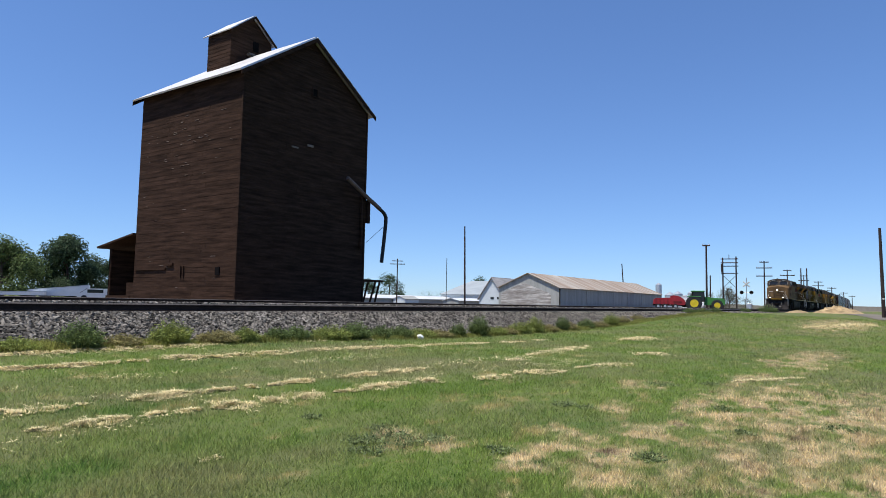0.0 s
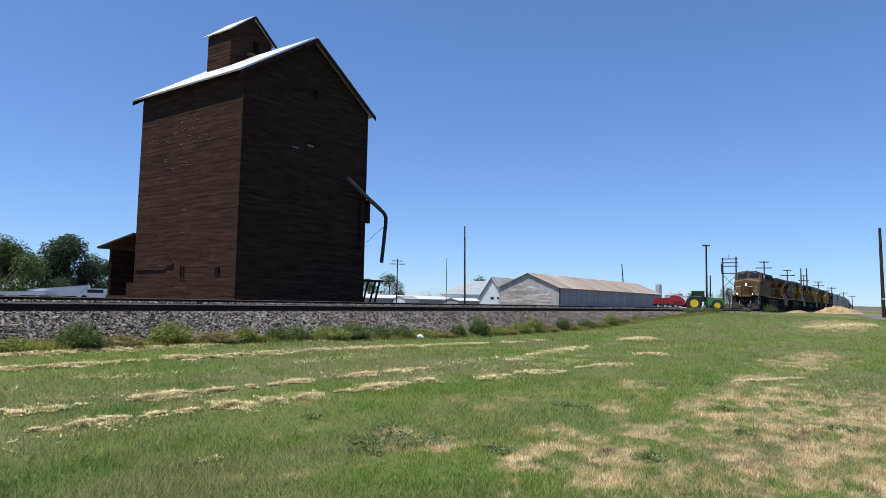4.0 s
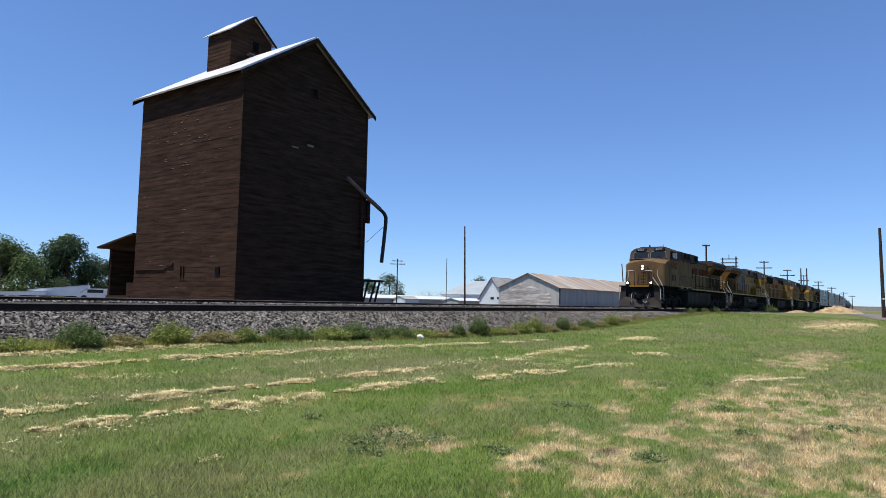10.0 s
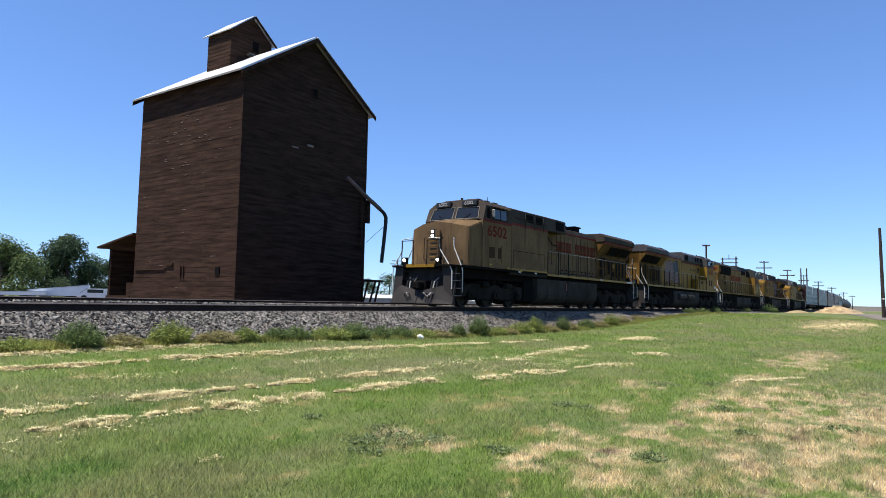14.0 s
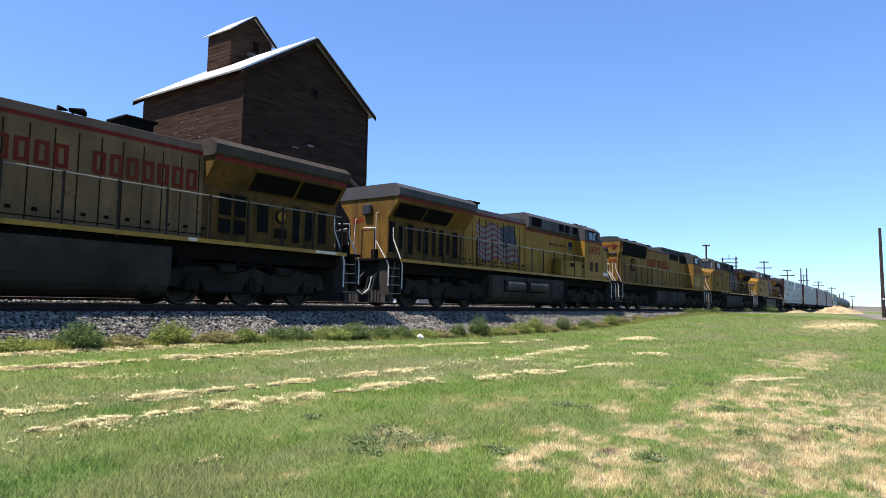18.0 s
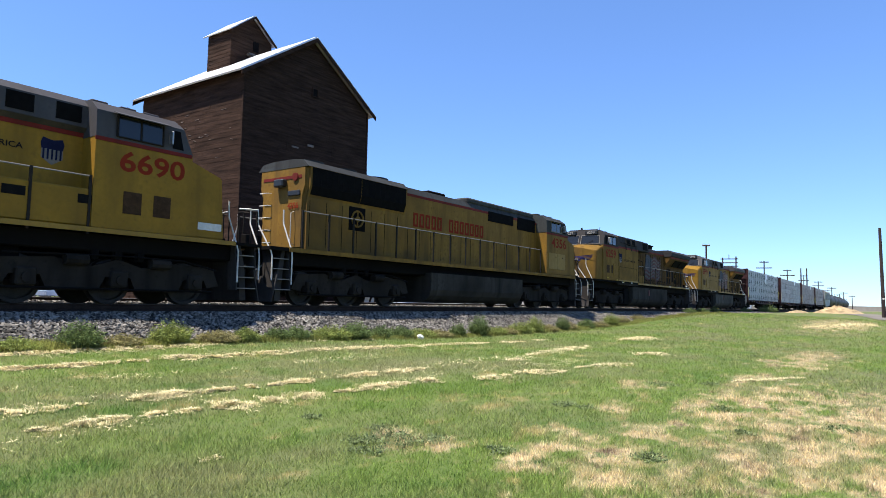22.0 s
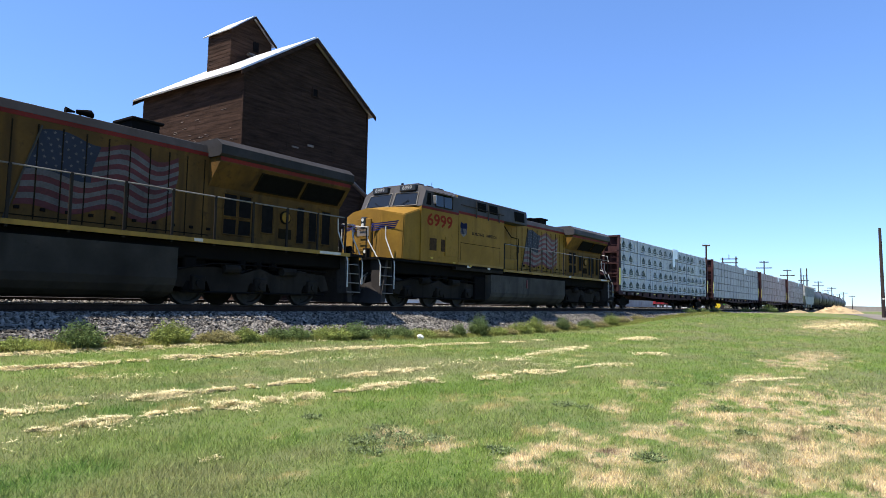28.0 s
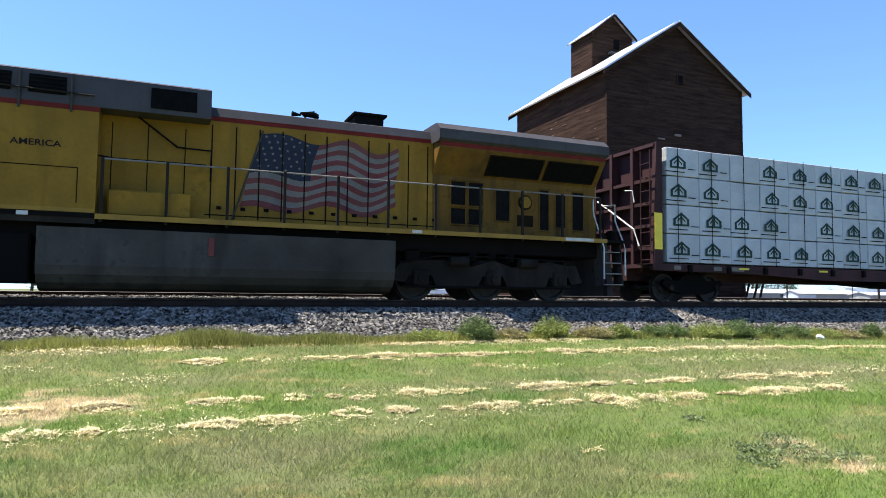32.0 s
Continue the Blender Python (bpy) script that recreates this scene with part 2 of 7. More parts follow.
def build_ground():
    xs = [-3000, -800, -200, -60, -30] + [-20 + 2 * i for i in range(71)] + [126, 135, 150, 175, 200, 260, 350, 500, 800, 1500, 4000]
    ys = [-2500, -600, -150, -40, -15] + [-8 + 1.0 * i for i in range(33)] + [26, 30, 40, 60, 100, 200, 400, 900, 1800, 4000]
    verts = [(x, y, ground_z(x, y)) for y in ys for x in xs]
    w = len(xs)
    faces, soil = [], []
    for j in range(len(ys) - 1):
        for i in range(w - 1):
            faces.append((j * w + i, j * w + i + 1, (j + 1) * w + i + 1, (j + 1) * w + i))
            soil.append(1 if 16.0 < ys[j] < 70 else 0)
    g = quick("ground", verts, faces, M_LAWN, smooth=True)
    g.data.materials.append(M_YARD)
    g.data.polygons.foreach_set("material_index", soil)
    return tagged(g, "mown summer lawn with straw-coloured dry patches", "lawn", kind="structure")


ground = build_ground()


def build_track(name, label, yf, z_top, x0, x1, ties, bed=-0.22):
    """A track: a bed of ballast, two rails on wooden ties."""
    base = thing(name, label, "railway track", kind="structure")
    step = 2.0
    n = int((x1 - x0) / step)
    for side in (-1, 1):
        prof = [(-0.07, -0.17), (0.07, -0.17), (0.07, -0.15), (0.012, -0.13), (0.012, -0.045), (0.037, -0.035), (0.037, -0.013), (0.022, 0), (-0.022, 0), (-0.037, -0.013),
                (-0.037, -0.035), (-0.012, -0.045), (-0.012, -0.13), (-0.07, -0.15)]
        verts, faces, k = [], [], len(prof)
        for i in range(n + 1):
            x = x0 + i * step
            for py, pz in prof:
                verts.append((x, yf(x) + side * GAUGE + py, z_top + pz))
        for i in range(n):
            for j in range(k):
                faces.append((i * k + j, (i + 1) * k + j, (i + 1) * k + (j + 1) % k, i * k + (j + 1) % k))
        rail = quick("rail", verts, faces, M_RAIL, base)
        rail.data.materials.append(M_RAILTOP)
        rail.data.polygons.foreach_set("material_index", [1 if 6 <= j <= 8 else 0 for i in range(n) for j in range(k)])
    # bed of ballast, its colour holding the shade between the stones
    prof = [(-3.2, None), (-1.75, bed), (1.75, bed), (3.2, None)]
    verts, faces, k = [], [], 4
    for i in range(n + 1):
        x = x0 + i * step
        for py, pz in prof:
            y = yf(x) + py
            verts.append((x, y, z_top + pz if pz is not None else min(ground_z(x, y) - 0.03, z_top - 0.3)))
    for i in range(n):
        for j in range(k - 1):
            faces.append((i * k + j, (i + 1) * k + j, (i + 1) * k + j + 1, i * k + j + 1))
    quick("ballast_bed", verts, faces, M_BED_SHADE, base, "crushed stone bed, near-black as shade between stones")
    tb = bmesh.new()
    box(tb, -0.11, 0.11, -1.3, 1.3, -0.34, -0.17, 0.012)
    first = part("tie", tb, M_TIE, base)
    first.location = (ties[0], yf(ties[0]), z_top)
    for i in range(1, ties[2]):
        x = ties[0] + i * ties[1]
        o = new("tie", first.data)
        o.parent = base
        o.location = (x, yf(x) + 0.03 * math.sin(i * 7.3), z_top - 0.004 * (i % 3))
    return base


main_track = build_track("railway_track", "main line with worn steel rails on grey ballast", bend, RAIL_Z, -80, 560, (-9.0, 0.54, 250))
siding = build_track("siding_track", "rusty siding beside the main line", lambda x: bend(x) + 4.5, RAIL_Z + 0.13, -80, 400, (-5.0, 0.54, 120), -0.125)

# ---------------------------------------------------------------- grain elevator
M_WOOD = mat("weathered_barn_wood", (0.039, 0.0222, 0.0152), 0.9, vary=0.42, scale=2.6, stretch=(0.3, 0.3, 2.6), bump=0.5, bump_scale=30, rand=0.14, spec=0.06)
M_ROOF = mat("galvanised_roofing", (0.72, 0.72, 0.72), 0.42, 0.55, vary=0.12, scale=1.2, stain=0.25, stain_col=(0.35, 0.25, 0.18))
# near-black plates in this colour stand in for shade inside the openings
M_HOLE_SHADE = mat("hole_shade_black", (0.008, 0.007, 0.007), 0.9, vary=0.2, spec=0.03)
M_HOSE = mat("black_rubber", (0.022, 0.022, 0.023), 0.6, vary=0.2)
M_PIPE = mat("rusty_pipe", (0.17, 0.12, 0.10), 0.7, 0.3, vary=0.3, scale=4)
EX0, EX1, EY0, EY1, EZ0, EZ1, EZR = 20.3, 29.4, 27.0, 36.2, 1.1, 12.97, 15.96


M_WOOD_PALE = mat("bare_silvered_wood", (0.20, 0.155, 0.125), 0.85, vary=0.3, scale=3)


def boards_on(parent, u0, u1, z0, z1, course, place, rnd, top=None):
    """Horizontal boards, each one a piece: place(u, out, z) gives the point on the wall, out metres proud of it."""
    z = z0
    while z < z1 - 0.02:
        zt = min(z + course, z1)
        cuts = [u0] + sorted(u0 + (u1 - u0) * (f + rnd.uniform(-0.12, 0.12)) for f in (0.34, 0.67)) + [u1]
        for a, b in zip(cuts, cuts[1:]):
            lo, hi, sag = 0.014 + rnd.uniform(0, 0.007), 0.011 + rnd.uniform(0, 0.004), rnd.uniform(-0.008, 0.008)
            q = [place(a + 0.004, lo, z + 0.006), place(b - 0.004, lo, z + 0.004 + sag), place(b - 0.004, hi, zt - 0.002), place(a + 0.004, hi, zt - 0.002),
                 place(a + 0.004, 0, z + 0.006), place(b - 0.004, 0, z + 0.006), place(b - 0.004, 0, zt - 0.002), place(a + 0.004, 0, zt - 0.002)]
            quick("board", q, [(0, 1, 2, 3), (4, 7, 6, 5), (0, 4, 5, 1), (3, 2, 6, 7), (0, 3, 7, 4), (1, 5, 6, 2)], M_WOOD, parent)
        z = zt


def build_elevator():
    e = thing("grain_elevator", "tall dark weathered wooden grain elevator with a metal roof", "grain elevator", pose(0, 0, 0))
    rnd = random.Random(4)
    mid = 24.78
    bm = bmesh.new()
    prism(bm, [(EX0, EZ0), (EX1, EZ0), (EX1, EZ1), (mid, EZR), (EX0, EZ1)], "y", EY0, EY1)
    wall = part("wall", bm, M_WOOD, e)
    slope = (EZR - EZ1) / 4.5
    boards_on(wall, EY0, EY1, EZ0, EZ1, 0.245, lambda u, o, z: (EX0 - o, u, z), rnd)
    boards_on(wall, EX0, EX1, EZ0, EZ1, 0.245, lambda u, o, z: (u, EY0 - o, z), rnd)
    verts, faces = [], []
    z = EZ1
    while z < EZR - 0.15:
        zt = z + 0.245
        h0, h1 = (EZR - z) / slope, max(0.0, (EZR - zt) / slope)
        k = len(verts)
        verts += [(mid - h0, EY0 - 0.034, z), (mid + h0, EY0 - 0.034, z), (mid + h1, EY0 - 0.012, zt), (mid - h1, EY0 - 0.012, zt), (mid - h0, EY0, z), (mid + h0, EY0, z)]
        faces += [(k, k + 1, k + 2, k + 3), (k, k + 4, k + 5, k + 1)]
        z = zt
    tagged(quick("gable_board", verts, faces, M_WOOD, wall), kind="stuff")
    # pale slivers where boards have split
    bm = bmesh.new()
    for _ in range(54):
        y, zz = rnd.uniform(EY0 + 0.5, EY1 - 0.6), rnd.choice((rnd.uniform(8.5, 11.6), rnd.uniform(9.5, 11.4), rnd.uniform(2, 9)))
        ln_ = rnd.uniform(0.08, 0.42)
        box(bm, EX0 - 0.034, EX0 - 0.012, y, y + ln_, zz, zz + rnd.uniform(0.008, 0.022))
    parts("split_board", bm, M_WOOD_PALE, wall, "pale split wood")
    for x in (EX0, EX1):
        bm = bmesh.new()
        box(bm, x - 0.06, x + 0.06, EY0 - 0.06, EY0 + 0.06, EZ0, EZ1)
        part("corner_board", bm, M_WOOD, wall)
    ov, og, th = 0.45, 0.35, 0.09
    for s in (-1, 1):
        bm = bmesh.new()
        xe = (EX0 - ov) if s < 0 else (EX1 + ov - 0.05)
        ze = EZ1 - slope * ov
        slab(bm, [(mid, EY0 - og, EZR + th), (xe, EY0 - og, ze + th), (xe, EY1 + og, ze + th), (mid, EY1 + og, EZR + th)], s * -th)
        roof = part("roof", bm, M_ROOF, e, "sunlit corrugated metal roof slope")
        bm = bmesh.new()
        y = EY0 - og + 0.05
        while y < EY1 + og:
            a, b = Vector((mid, y, EZR + th + 0.012)), Vector((xe, y, ze + th + 0.012))
            tube(bm, [a, b], 0.018, 4)
            y += 0.3
        parts("roof_rib", bm, M_ROOF, roof)
        bm = bmesh.new()
        for yy in (EY0 - og - 0.045, EY1 + og + 0.003):
            prism(bm, [(mid, EZR + th + 0.004), (xe, ze + th + 0.004), (xe, ze - 0.14), (mid, EZR - 0.14)], "y", yy, yy + 0.042)
        parts("barge_board", bm, M_WOOD, roof)
    # cupola astride the ridge
    cx0, cx1, cy0, cy1, cz0, cz1, czr = 23.4, 26.35, 32.5, 34.75, 13.4, 17.45, 18.65
    cm = (cx0 + cx1) / 2
    bm = bmesh.new()
    prism(bm, [(cx0, cz0), (cx1, cz0), (cx1, cz1), (cm, czr), (cx0, cz1)], "y", cy0, cy1)
    cup = part("cupola", bm, M_WOOD, e)
    bm = bmesh.new()
    z = 13.5
    while z < cz1:
        box(bm, cx0 - 0.025, cx0, cy0, cy1, z, z + 0.21)
        box(bm, cx0, cx1, cy0 - 0.025, cy0, z, z + 0.21)
        z += 0.235
    tagged(part("cupola_board", bm, M_WOOD, cup), kind="stuff")
    sl = (czr - cz1) / (cm - cx0)
    for s in (-1, 1):
        bm = bmesh.new()
        xe, ze = cm + s * (cm - cx0 + 0.2), cz1 - sl * 0.2
        slab(bm, [(cm, cy0 - 0.25, czr + 0.06), (xe, cy0 - 0.25, ze + 0.06), (xe, cy1 + 0.25, ze + 0.06), (cm, cy1 + 0.25, czr + 0.06)], s * -0.06)
        part("cupola_roof", bm, M_ROOF, cup, "sunlit metal roof")
        bm = bmesh.new()
        prism(bm, [(cm, czr + 0.064), (xe, ze + 0.064), (xe, ze - 0.1), (cm, czr - 0.1)], "y", cy0 - 0.292, cy0 - 0.252)
        part("barge_board", bm, M_WOOD, cup)
    bm = bmesh.new()
    box(bm, 24.95, 25.35, cy0 - 0.06, cy0 - 0.02, 16.6, 17.2)
    part("opening", bm, M_HOLE_SHADE, cup)
    bm = bmesh.new()
    box(bm, 24.5, 25.4, cy0 - 0.3, cy0 - 0.03, 16.2, 16.32)
    part("ledge", bm, M_WOOD_PALE, cup, "pale weathered ledge")
    # small openings with frames, their inner shade painted as flat dark plates
    for x0, x1, z0, z1 in ((24.87, 25.2, 12.85, 13.25),):
        bm = bmesh.new()
        box(bm, x0, x1, EY0 - 0.055, EY0 - 0.02, z0, z1)
        w = part("opening", bm, M_HOLE_SHADE, wall, "open hatch, its inner shade a near-black plate")
        bm = bmesh.new()
        for a, b, c, d in ((x0 - 0.07, x0, z0 - 0.07, z1 + 0.07), (x1, x1 + 0.07, z0 - 0.07, z1 + 0.07), (x0, x1, z1, z1 + 0.07), (x0, x1, z0 - 0.07, z0)):
            box(bm, a, b, EY0 - 0.085, EY0 - 0.02, c, d)
        part("hatch_frame", bm, M_WOOD, w)
    bm = bmesh.new()
    box(bm, 24.6, 25.05, EY0 - 0.07, EY0 - 0.03, 9.93, 10.05)
    box(bm, 23.5, 23.95, EY0 - 0.07, EY0 - 0.03, 9.66, 9.74)
    parts("patch", bm, M_WOOD_PALE, wall)
    bm = bmesh.new()
    box(bm, EX0 - 0.06, EX0 - 0.02, 28.25, 28.6, 2.65, 3.05)
    part("opening", bm, M_HOLE_SHADE, wall)
    bm = bmesh.new()
    for y in (31.3, 31.55):
        box(bm, EX0 - 0.09, EX0 - 0.03, y, y + 0.05, 2.5, 3.15)
    box(bm, EX0 - 0.12, EX0 - 0.02, 32.3, 33.0, 3.2, 3.32)
    box(bm, EX0 - 0.09, EX0 - 0.03, 33.0, 36.0, 2.98, 3.08)
    parts("batten", bm, M_WOOD, wall)
    # loading spout over the siding
    bm = bmesh.new()
    tube(bm, [(27.46, 26.6, 8.61), (29.2, 26.6, 7.7), (30.35, 26.6, 7.16)], 0.13, 10)
    sp = part("spout_pipe", bm, M_PIPE, e, "rusty grain loading spout")
    bm = bmesh.new()
    tube(bm, [(30.3, 26.6, 7.18), (30.75, 26.6, 6.95), (30.96, 26.6, 6.7), (30.95, 26.6, 6.3), (30.8, 26.6, 5.0), (30.65, 26.6, 3.87)], 0.115, 10)
    part("spout_hose", bm, M_HOSE, sp, "black hanging spout hose")
    bm = bmesh.new()
    tube(bm, [(29.5, 26.9, 5.0), (30.9, 26.6, 6.2)], 0.012, 4)
    box(bm, 28.95, 29.1, 26.8, 26.95, 4.6, 7.8)
    box(bm, 29.5, 29.72, 26.8, 27.0, 6.2, 7.6)
    parts("spout_bracket", bm, M_WOOD, sp)
    # lean-to behind
    bm = bmesh.new()
    sx0, sx1, sy0, sy1 = 20.5, 28.5, EY1 + 0.02, 39.4
    box(bm, sx0 + 2.0, sx0 + 2.1, sy0, sy1, 1.0, 4.4)
    box(bm, sx0, sx1, sy1 - 0.1, sy1, 1.0, 4.3)
    box(bm, sx0, sx0 + 0.12, sy1 - 0.2, sy1, 1.0, 4.35)
    box(bm, sx0, sx0 + 0.12, sy0, sy0 + 0.15, 1.0, 4.9)
    lean = part("lean_to", bm, M_WOOD, e)
    bm = bmesh.new()
    slab(bm, [(sx0 - 0.4, sy0, 5.12), (sx0 - 0.4, sy1 + 0.8, 4.46), (sx1, sy1 + 0.8, 4.46), (sx1, sy0, 5.12)], -0.1)
    part("lean_to_roof", bm, M_WOOD, lean)
    bm = bmesh.new()
    box(bm, sx0 - 0.05, sx0 + 0.05, sy0 - 1.0, sy0 + 1.0, 1.4, 2.3)
    box(bm, sx0 - 0.1, sx0 + 0.1, sy0 + 0.6, sy1, 1.35, 1.55)
    part("loading_door", bm, M_WOOD, lean)
    # leaning frame at the corner
    bm = bmesh.new()
    for y in (28.3, 29.3):
        tube(bm, [(31.4, y, 1.0), (32.1, y, 2.85)], 0.07, 5)
        tube(bm, [(31.9, y, 1.0), (32.5, y, 2.85)], 0.07, 5)
    box(bm, 29.5, 32.6, 28.1, 29.5, 2.72, 2.86)
    parts("loading_frame", bm, M_WOOD, e)
    return e


elevator = build_elevator()

# ---------------------------------------------------------------- train: paints
def streaked(name, base, dirt, amount, rough=0.45, metal=0.0, rand=0.0, spec=0.3):
    """Paint with road dirt that runs down in streaks and gathers in blotches."""
    m = mat(name, base, rough, metal, vary=0.10, scale=1.3, spec=spec, rand=rand)
    n, ln = m.node_tree.nodes, m.node_tree.links
    b = n["Principled BSDF"]
    col = b.inputs["Base Color"].links[0].from_socket
    tc = n.new("ShaderNodeTexCoord")
    total = None
    for sc, stretch, lo, hi, det in ((1.0, (2.2, 2.2, 0.25), 0.42, 0.75, 5), (0.55, (1, 1, 1), 0.40, 0.75, 6), (7.0, (1, 1, 1), 0.5, 0.85, 4)):
        mp = n.new("ShaderNodeMapping")
        mp.inputs["Scale"].default_value = stretch
        ln.new(tc.outputs["Object"], mp.inputs[0])
        t = n.new("ShaderNodeTexNoise")
        t.inputs["Scale"].default_value, t.inputs["Detail"].default_value = sc, det
        ln.new(mp.outputs[0], t.inputs["Vector"])
        r = n.new("ShaderNodeMapRange")
        r.inputs[1].default_value, r.inputs[2].default_value, r.inputs[4].default_value = lo, hi, amount
        ln.new(t.outputs[0], r.inputs[0])
        if total is None:
            total = r.outputs[0]
        else:
            mx = n.new("ShaderNodeMath")
            mx.operation = "MAXIMUM"
            ln.new(total, mx.inputs[0])
            ln.new(r.outputs[0], mx.inputs[1])
            total = mx.outputs[0]
    mx = n.new("ShaderNodeMix")
    mx.data_type = "RGBA"
    ln.new(total, mx.inputs[0])
    ln.new(col, mx.inputs[6])
    mx.inputs[7].default_value = (*dirt, 1)
    ln.new(mx.outputs[2], b.inputs["Base Color"])
    rr = n.new("ShaderNodeMapRange")
    rr.inputs[3].default_value, rr.inputs[4].default_value = rough, min(1.0, rough + 0.4)
    ln.new(total, rr.inputs[0])
    ln.new(rr.outputs[0], b.inputs["Roughness"])
    return m


M_YEL = streaked("yellow_paint", (0.252, 0.134, 0.014), (0.085, 0.050, 0.017), 0.6, 0.55, spec=0.12)
M_YEL_DULL = streaked("faded_yellow_paint", (0.172, 0.106, 0.050), (0.045, 0.031, 0.020), 0.85, 0.75, spec=0.1)
M_YEL_MID = streaked("dusty_yellow_paint", (0.212, 0.112, 0.016), (0.066, 0.041, 0.019), 0.85, 0.6, spec=0.12)
M_YEL_OLD = streaked("grimy_yellow_paint", (0.205, 0.110, 0.016), (0.058, 0.038, 0.019), 0.85, 0.7, spec=0.1)
M_LGREY = streaked("grey_roof_paint", (0.034, 0.031, 0.031), (0.018, 0.017, 0.016), 0.7, 0.75, spec=0.12)
M_SOOT = streaked("sooty_yellow_paint", (0.110, 0.058, 0.015), (0.024, 0.017, 0.012), 0.95, 0.8, spec=0.08)
M_DUSTY = streaked("dust_covered_grey_paint", (0.058, 0.046, 0.037), (0.026, 0.021, 0.018), 0.8, 0.8, spec=0.08)
M_PLOW = streaked("scuffed_black_steel", (0.042, 0.036, 0.033), (0.018, 0.015, 0.014), 0.9, 0.7, spec=0.2)
M_CGREY = streaked("clean_grey_paint", (0.056, 0.051, 0.052), (0.034, 0.031, 0.031), 0.6, 0.6, spec=0.2)
M_PEEL = streaked("peeling_grey_paint", (0.050, 0.052, 0.050), (0.018, 0.016, 0.015), 0.9, 0.75, spec=0.12)
M_GRIME = streaked("grime_streaked_yellow_paint", (0.155, 0.080, 0.013), (0.040, 0.025, 0.014), 0.9, 0.65, spec=0.1)
M_CREAM = streaked("sun_bleached_yellow_panel", (0.27, 0.165, 0.045), (0.14, 0.08, 0.03), 0.5, 0.6, spec=0.12)
M_TANK_DIRTY = streaked("grimy_fuel_tank", (0.044, 0.039, 0.032), (0.009, 0.008, 0.007), 0.8, 0.8, spec=0.08)
M_RED = streaked("red_stripe_paint", (0.15, 0.013, 0.009), (0.05, 0.014, 0.009), 0.7, 0.6, spec=0.15)
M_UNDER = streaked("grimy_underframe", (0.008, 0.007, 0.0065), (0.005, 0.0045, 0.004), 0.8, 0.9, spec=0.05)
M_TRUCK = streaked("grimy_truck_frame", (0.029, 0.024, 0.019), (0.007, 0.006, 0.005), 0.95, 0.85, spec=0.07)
M_TANK = streaked("fuel_tank_grey", (0.068, 0.061, 0.052), (0.017, 0.016, 0.013), 0.8, 0.75, spec=0.12)
M_BLACK = mat("black_grille", (0.005, 0.0047, 0.0045), 0.9, vary=0.3, scale=6, spec=0.05)
M_VENT = mat("dark_louvre", (0.008, 0.007, 0.0065), 0.85, vary=0.3, scale=8, spec=0.06)
M_WHITE = mat("white_handrail_paint", (0.55, 0.53, 0.49), 0.6, vary=0.15, scale=6, stain=0.5, stain_col=(0.3, 0.25, 0.2))
M_POST = streaked("dark_stanchion", (0.022, 0.017, 0.013), (0.012, 0.010, 0.008), 0.7, 0.7, spec=0.1)
M_HANDRAIL = streaked("worn_grey_handrail", (0.20, 0.18, 0.155), (0.06, 0.05, 0.042), 0.6, 0.6)
M_STEEL = mat("worn_steel", (0.30, 0.29, 0.28), 0.45, 0.8, vary=0.2, scale=5)
M_WHEEL = mat("grimy_wheel_steel", (0.035, 0.030, 0.027), 0.7, 0.3, vary=0.3, scale=5)
M_GLASS = mat("dark_cab_glass", (0.012, 0.014, 0.016), 0.12, vary=0.05, spec=0.45)
M_LAMP = mat("headlight_glow", (0.9, 0.88, 0.8), 0.3, emit=(1.0, 0.93, 0.80, 9.0))
M_LENS = mat("unlit_lens", (0.55, 0.53, 0.48), 0.2, vary=0.05)
M_NAVY = mat("navy_emblem_paint", (0.010, 0.012, 0.034), 0.85, vary=0.2, spec=0.05)
M_BLUE = mat("blue_emblem_paint", (0.030, 0.034, 0.14), 0.8, vary=0.2, spec=0.08)
M_FRED = mat("flag_red", (0.115, 0.014, 0.014), 0.6, vary=0.25, scale=2, stain=0.35, stain_col=(0.15, 0.09, 0.06))
M_FWHITE = mat("flag_white", (0.135, 0.118, 0.105), 0.6, vary=0.2, scale=2, stain=0.45, stain_col=(0.16, 0.12, 0.08))
M_FBLUE = mat("flag_blue", (0.007, 0.009, 0.019), 0.6, vary=0.3, scale=2)
M_FRED_DULL = mat("sooty_flag_red", (0.062, 0.011, 0.011), 0.7, vary=0.3, scale=2)
M_FWHITE_DULL = mat("sooty_flag_white", (0.076, 0.066, 0.060), 0.7, vary=0.3, scale=2)
M_NUM = streaked("red_number_paint", (0.20, 0.020, 0.008), (0.11, 0.03, 0.012), 0.4, 0.7, spec=0.06)
M_NUM_OLD = streaked("faded_red_number", (0.12, 0.016, 0.009), (0.085, 0.035, 0.02), 0.6, 0.8, spec=0.06)
M_SILL = streaked("reflective_yellow_edge", (0.28, 0.155, 0.014), (0.12, 0.066, 0.016), 0.6, 0.5)
M_TRYELLOW = mat("bright_yellow_patch", (0.42, 0.28, 0.03), 0.6, vary=0.2)
M_BOARD = mat("number_board_black", (0.02, 0.02, 0.02), 0.4, vary=0.1)
M_DIGIT = mat("dull_white_digits", (0.30, 0.29, 0.27), 0.6, vary=0.15)
M_INK = mat("dark_lettering", (0.016, 0.013, 0.012), 0.8, vary=0.2, spec=0.05)
M_BRAID = mat("pale_dusty_hose", (0.36, 0.34, 0.31), 0.7, vary=0.2)
M_LOUVRE = mat("brown_louvre", (0.045, 0.024, 0.012), 0.8, vary=0.3, scale=8, spec=0.08)
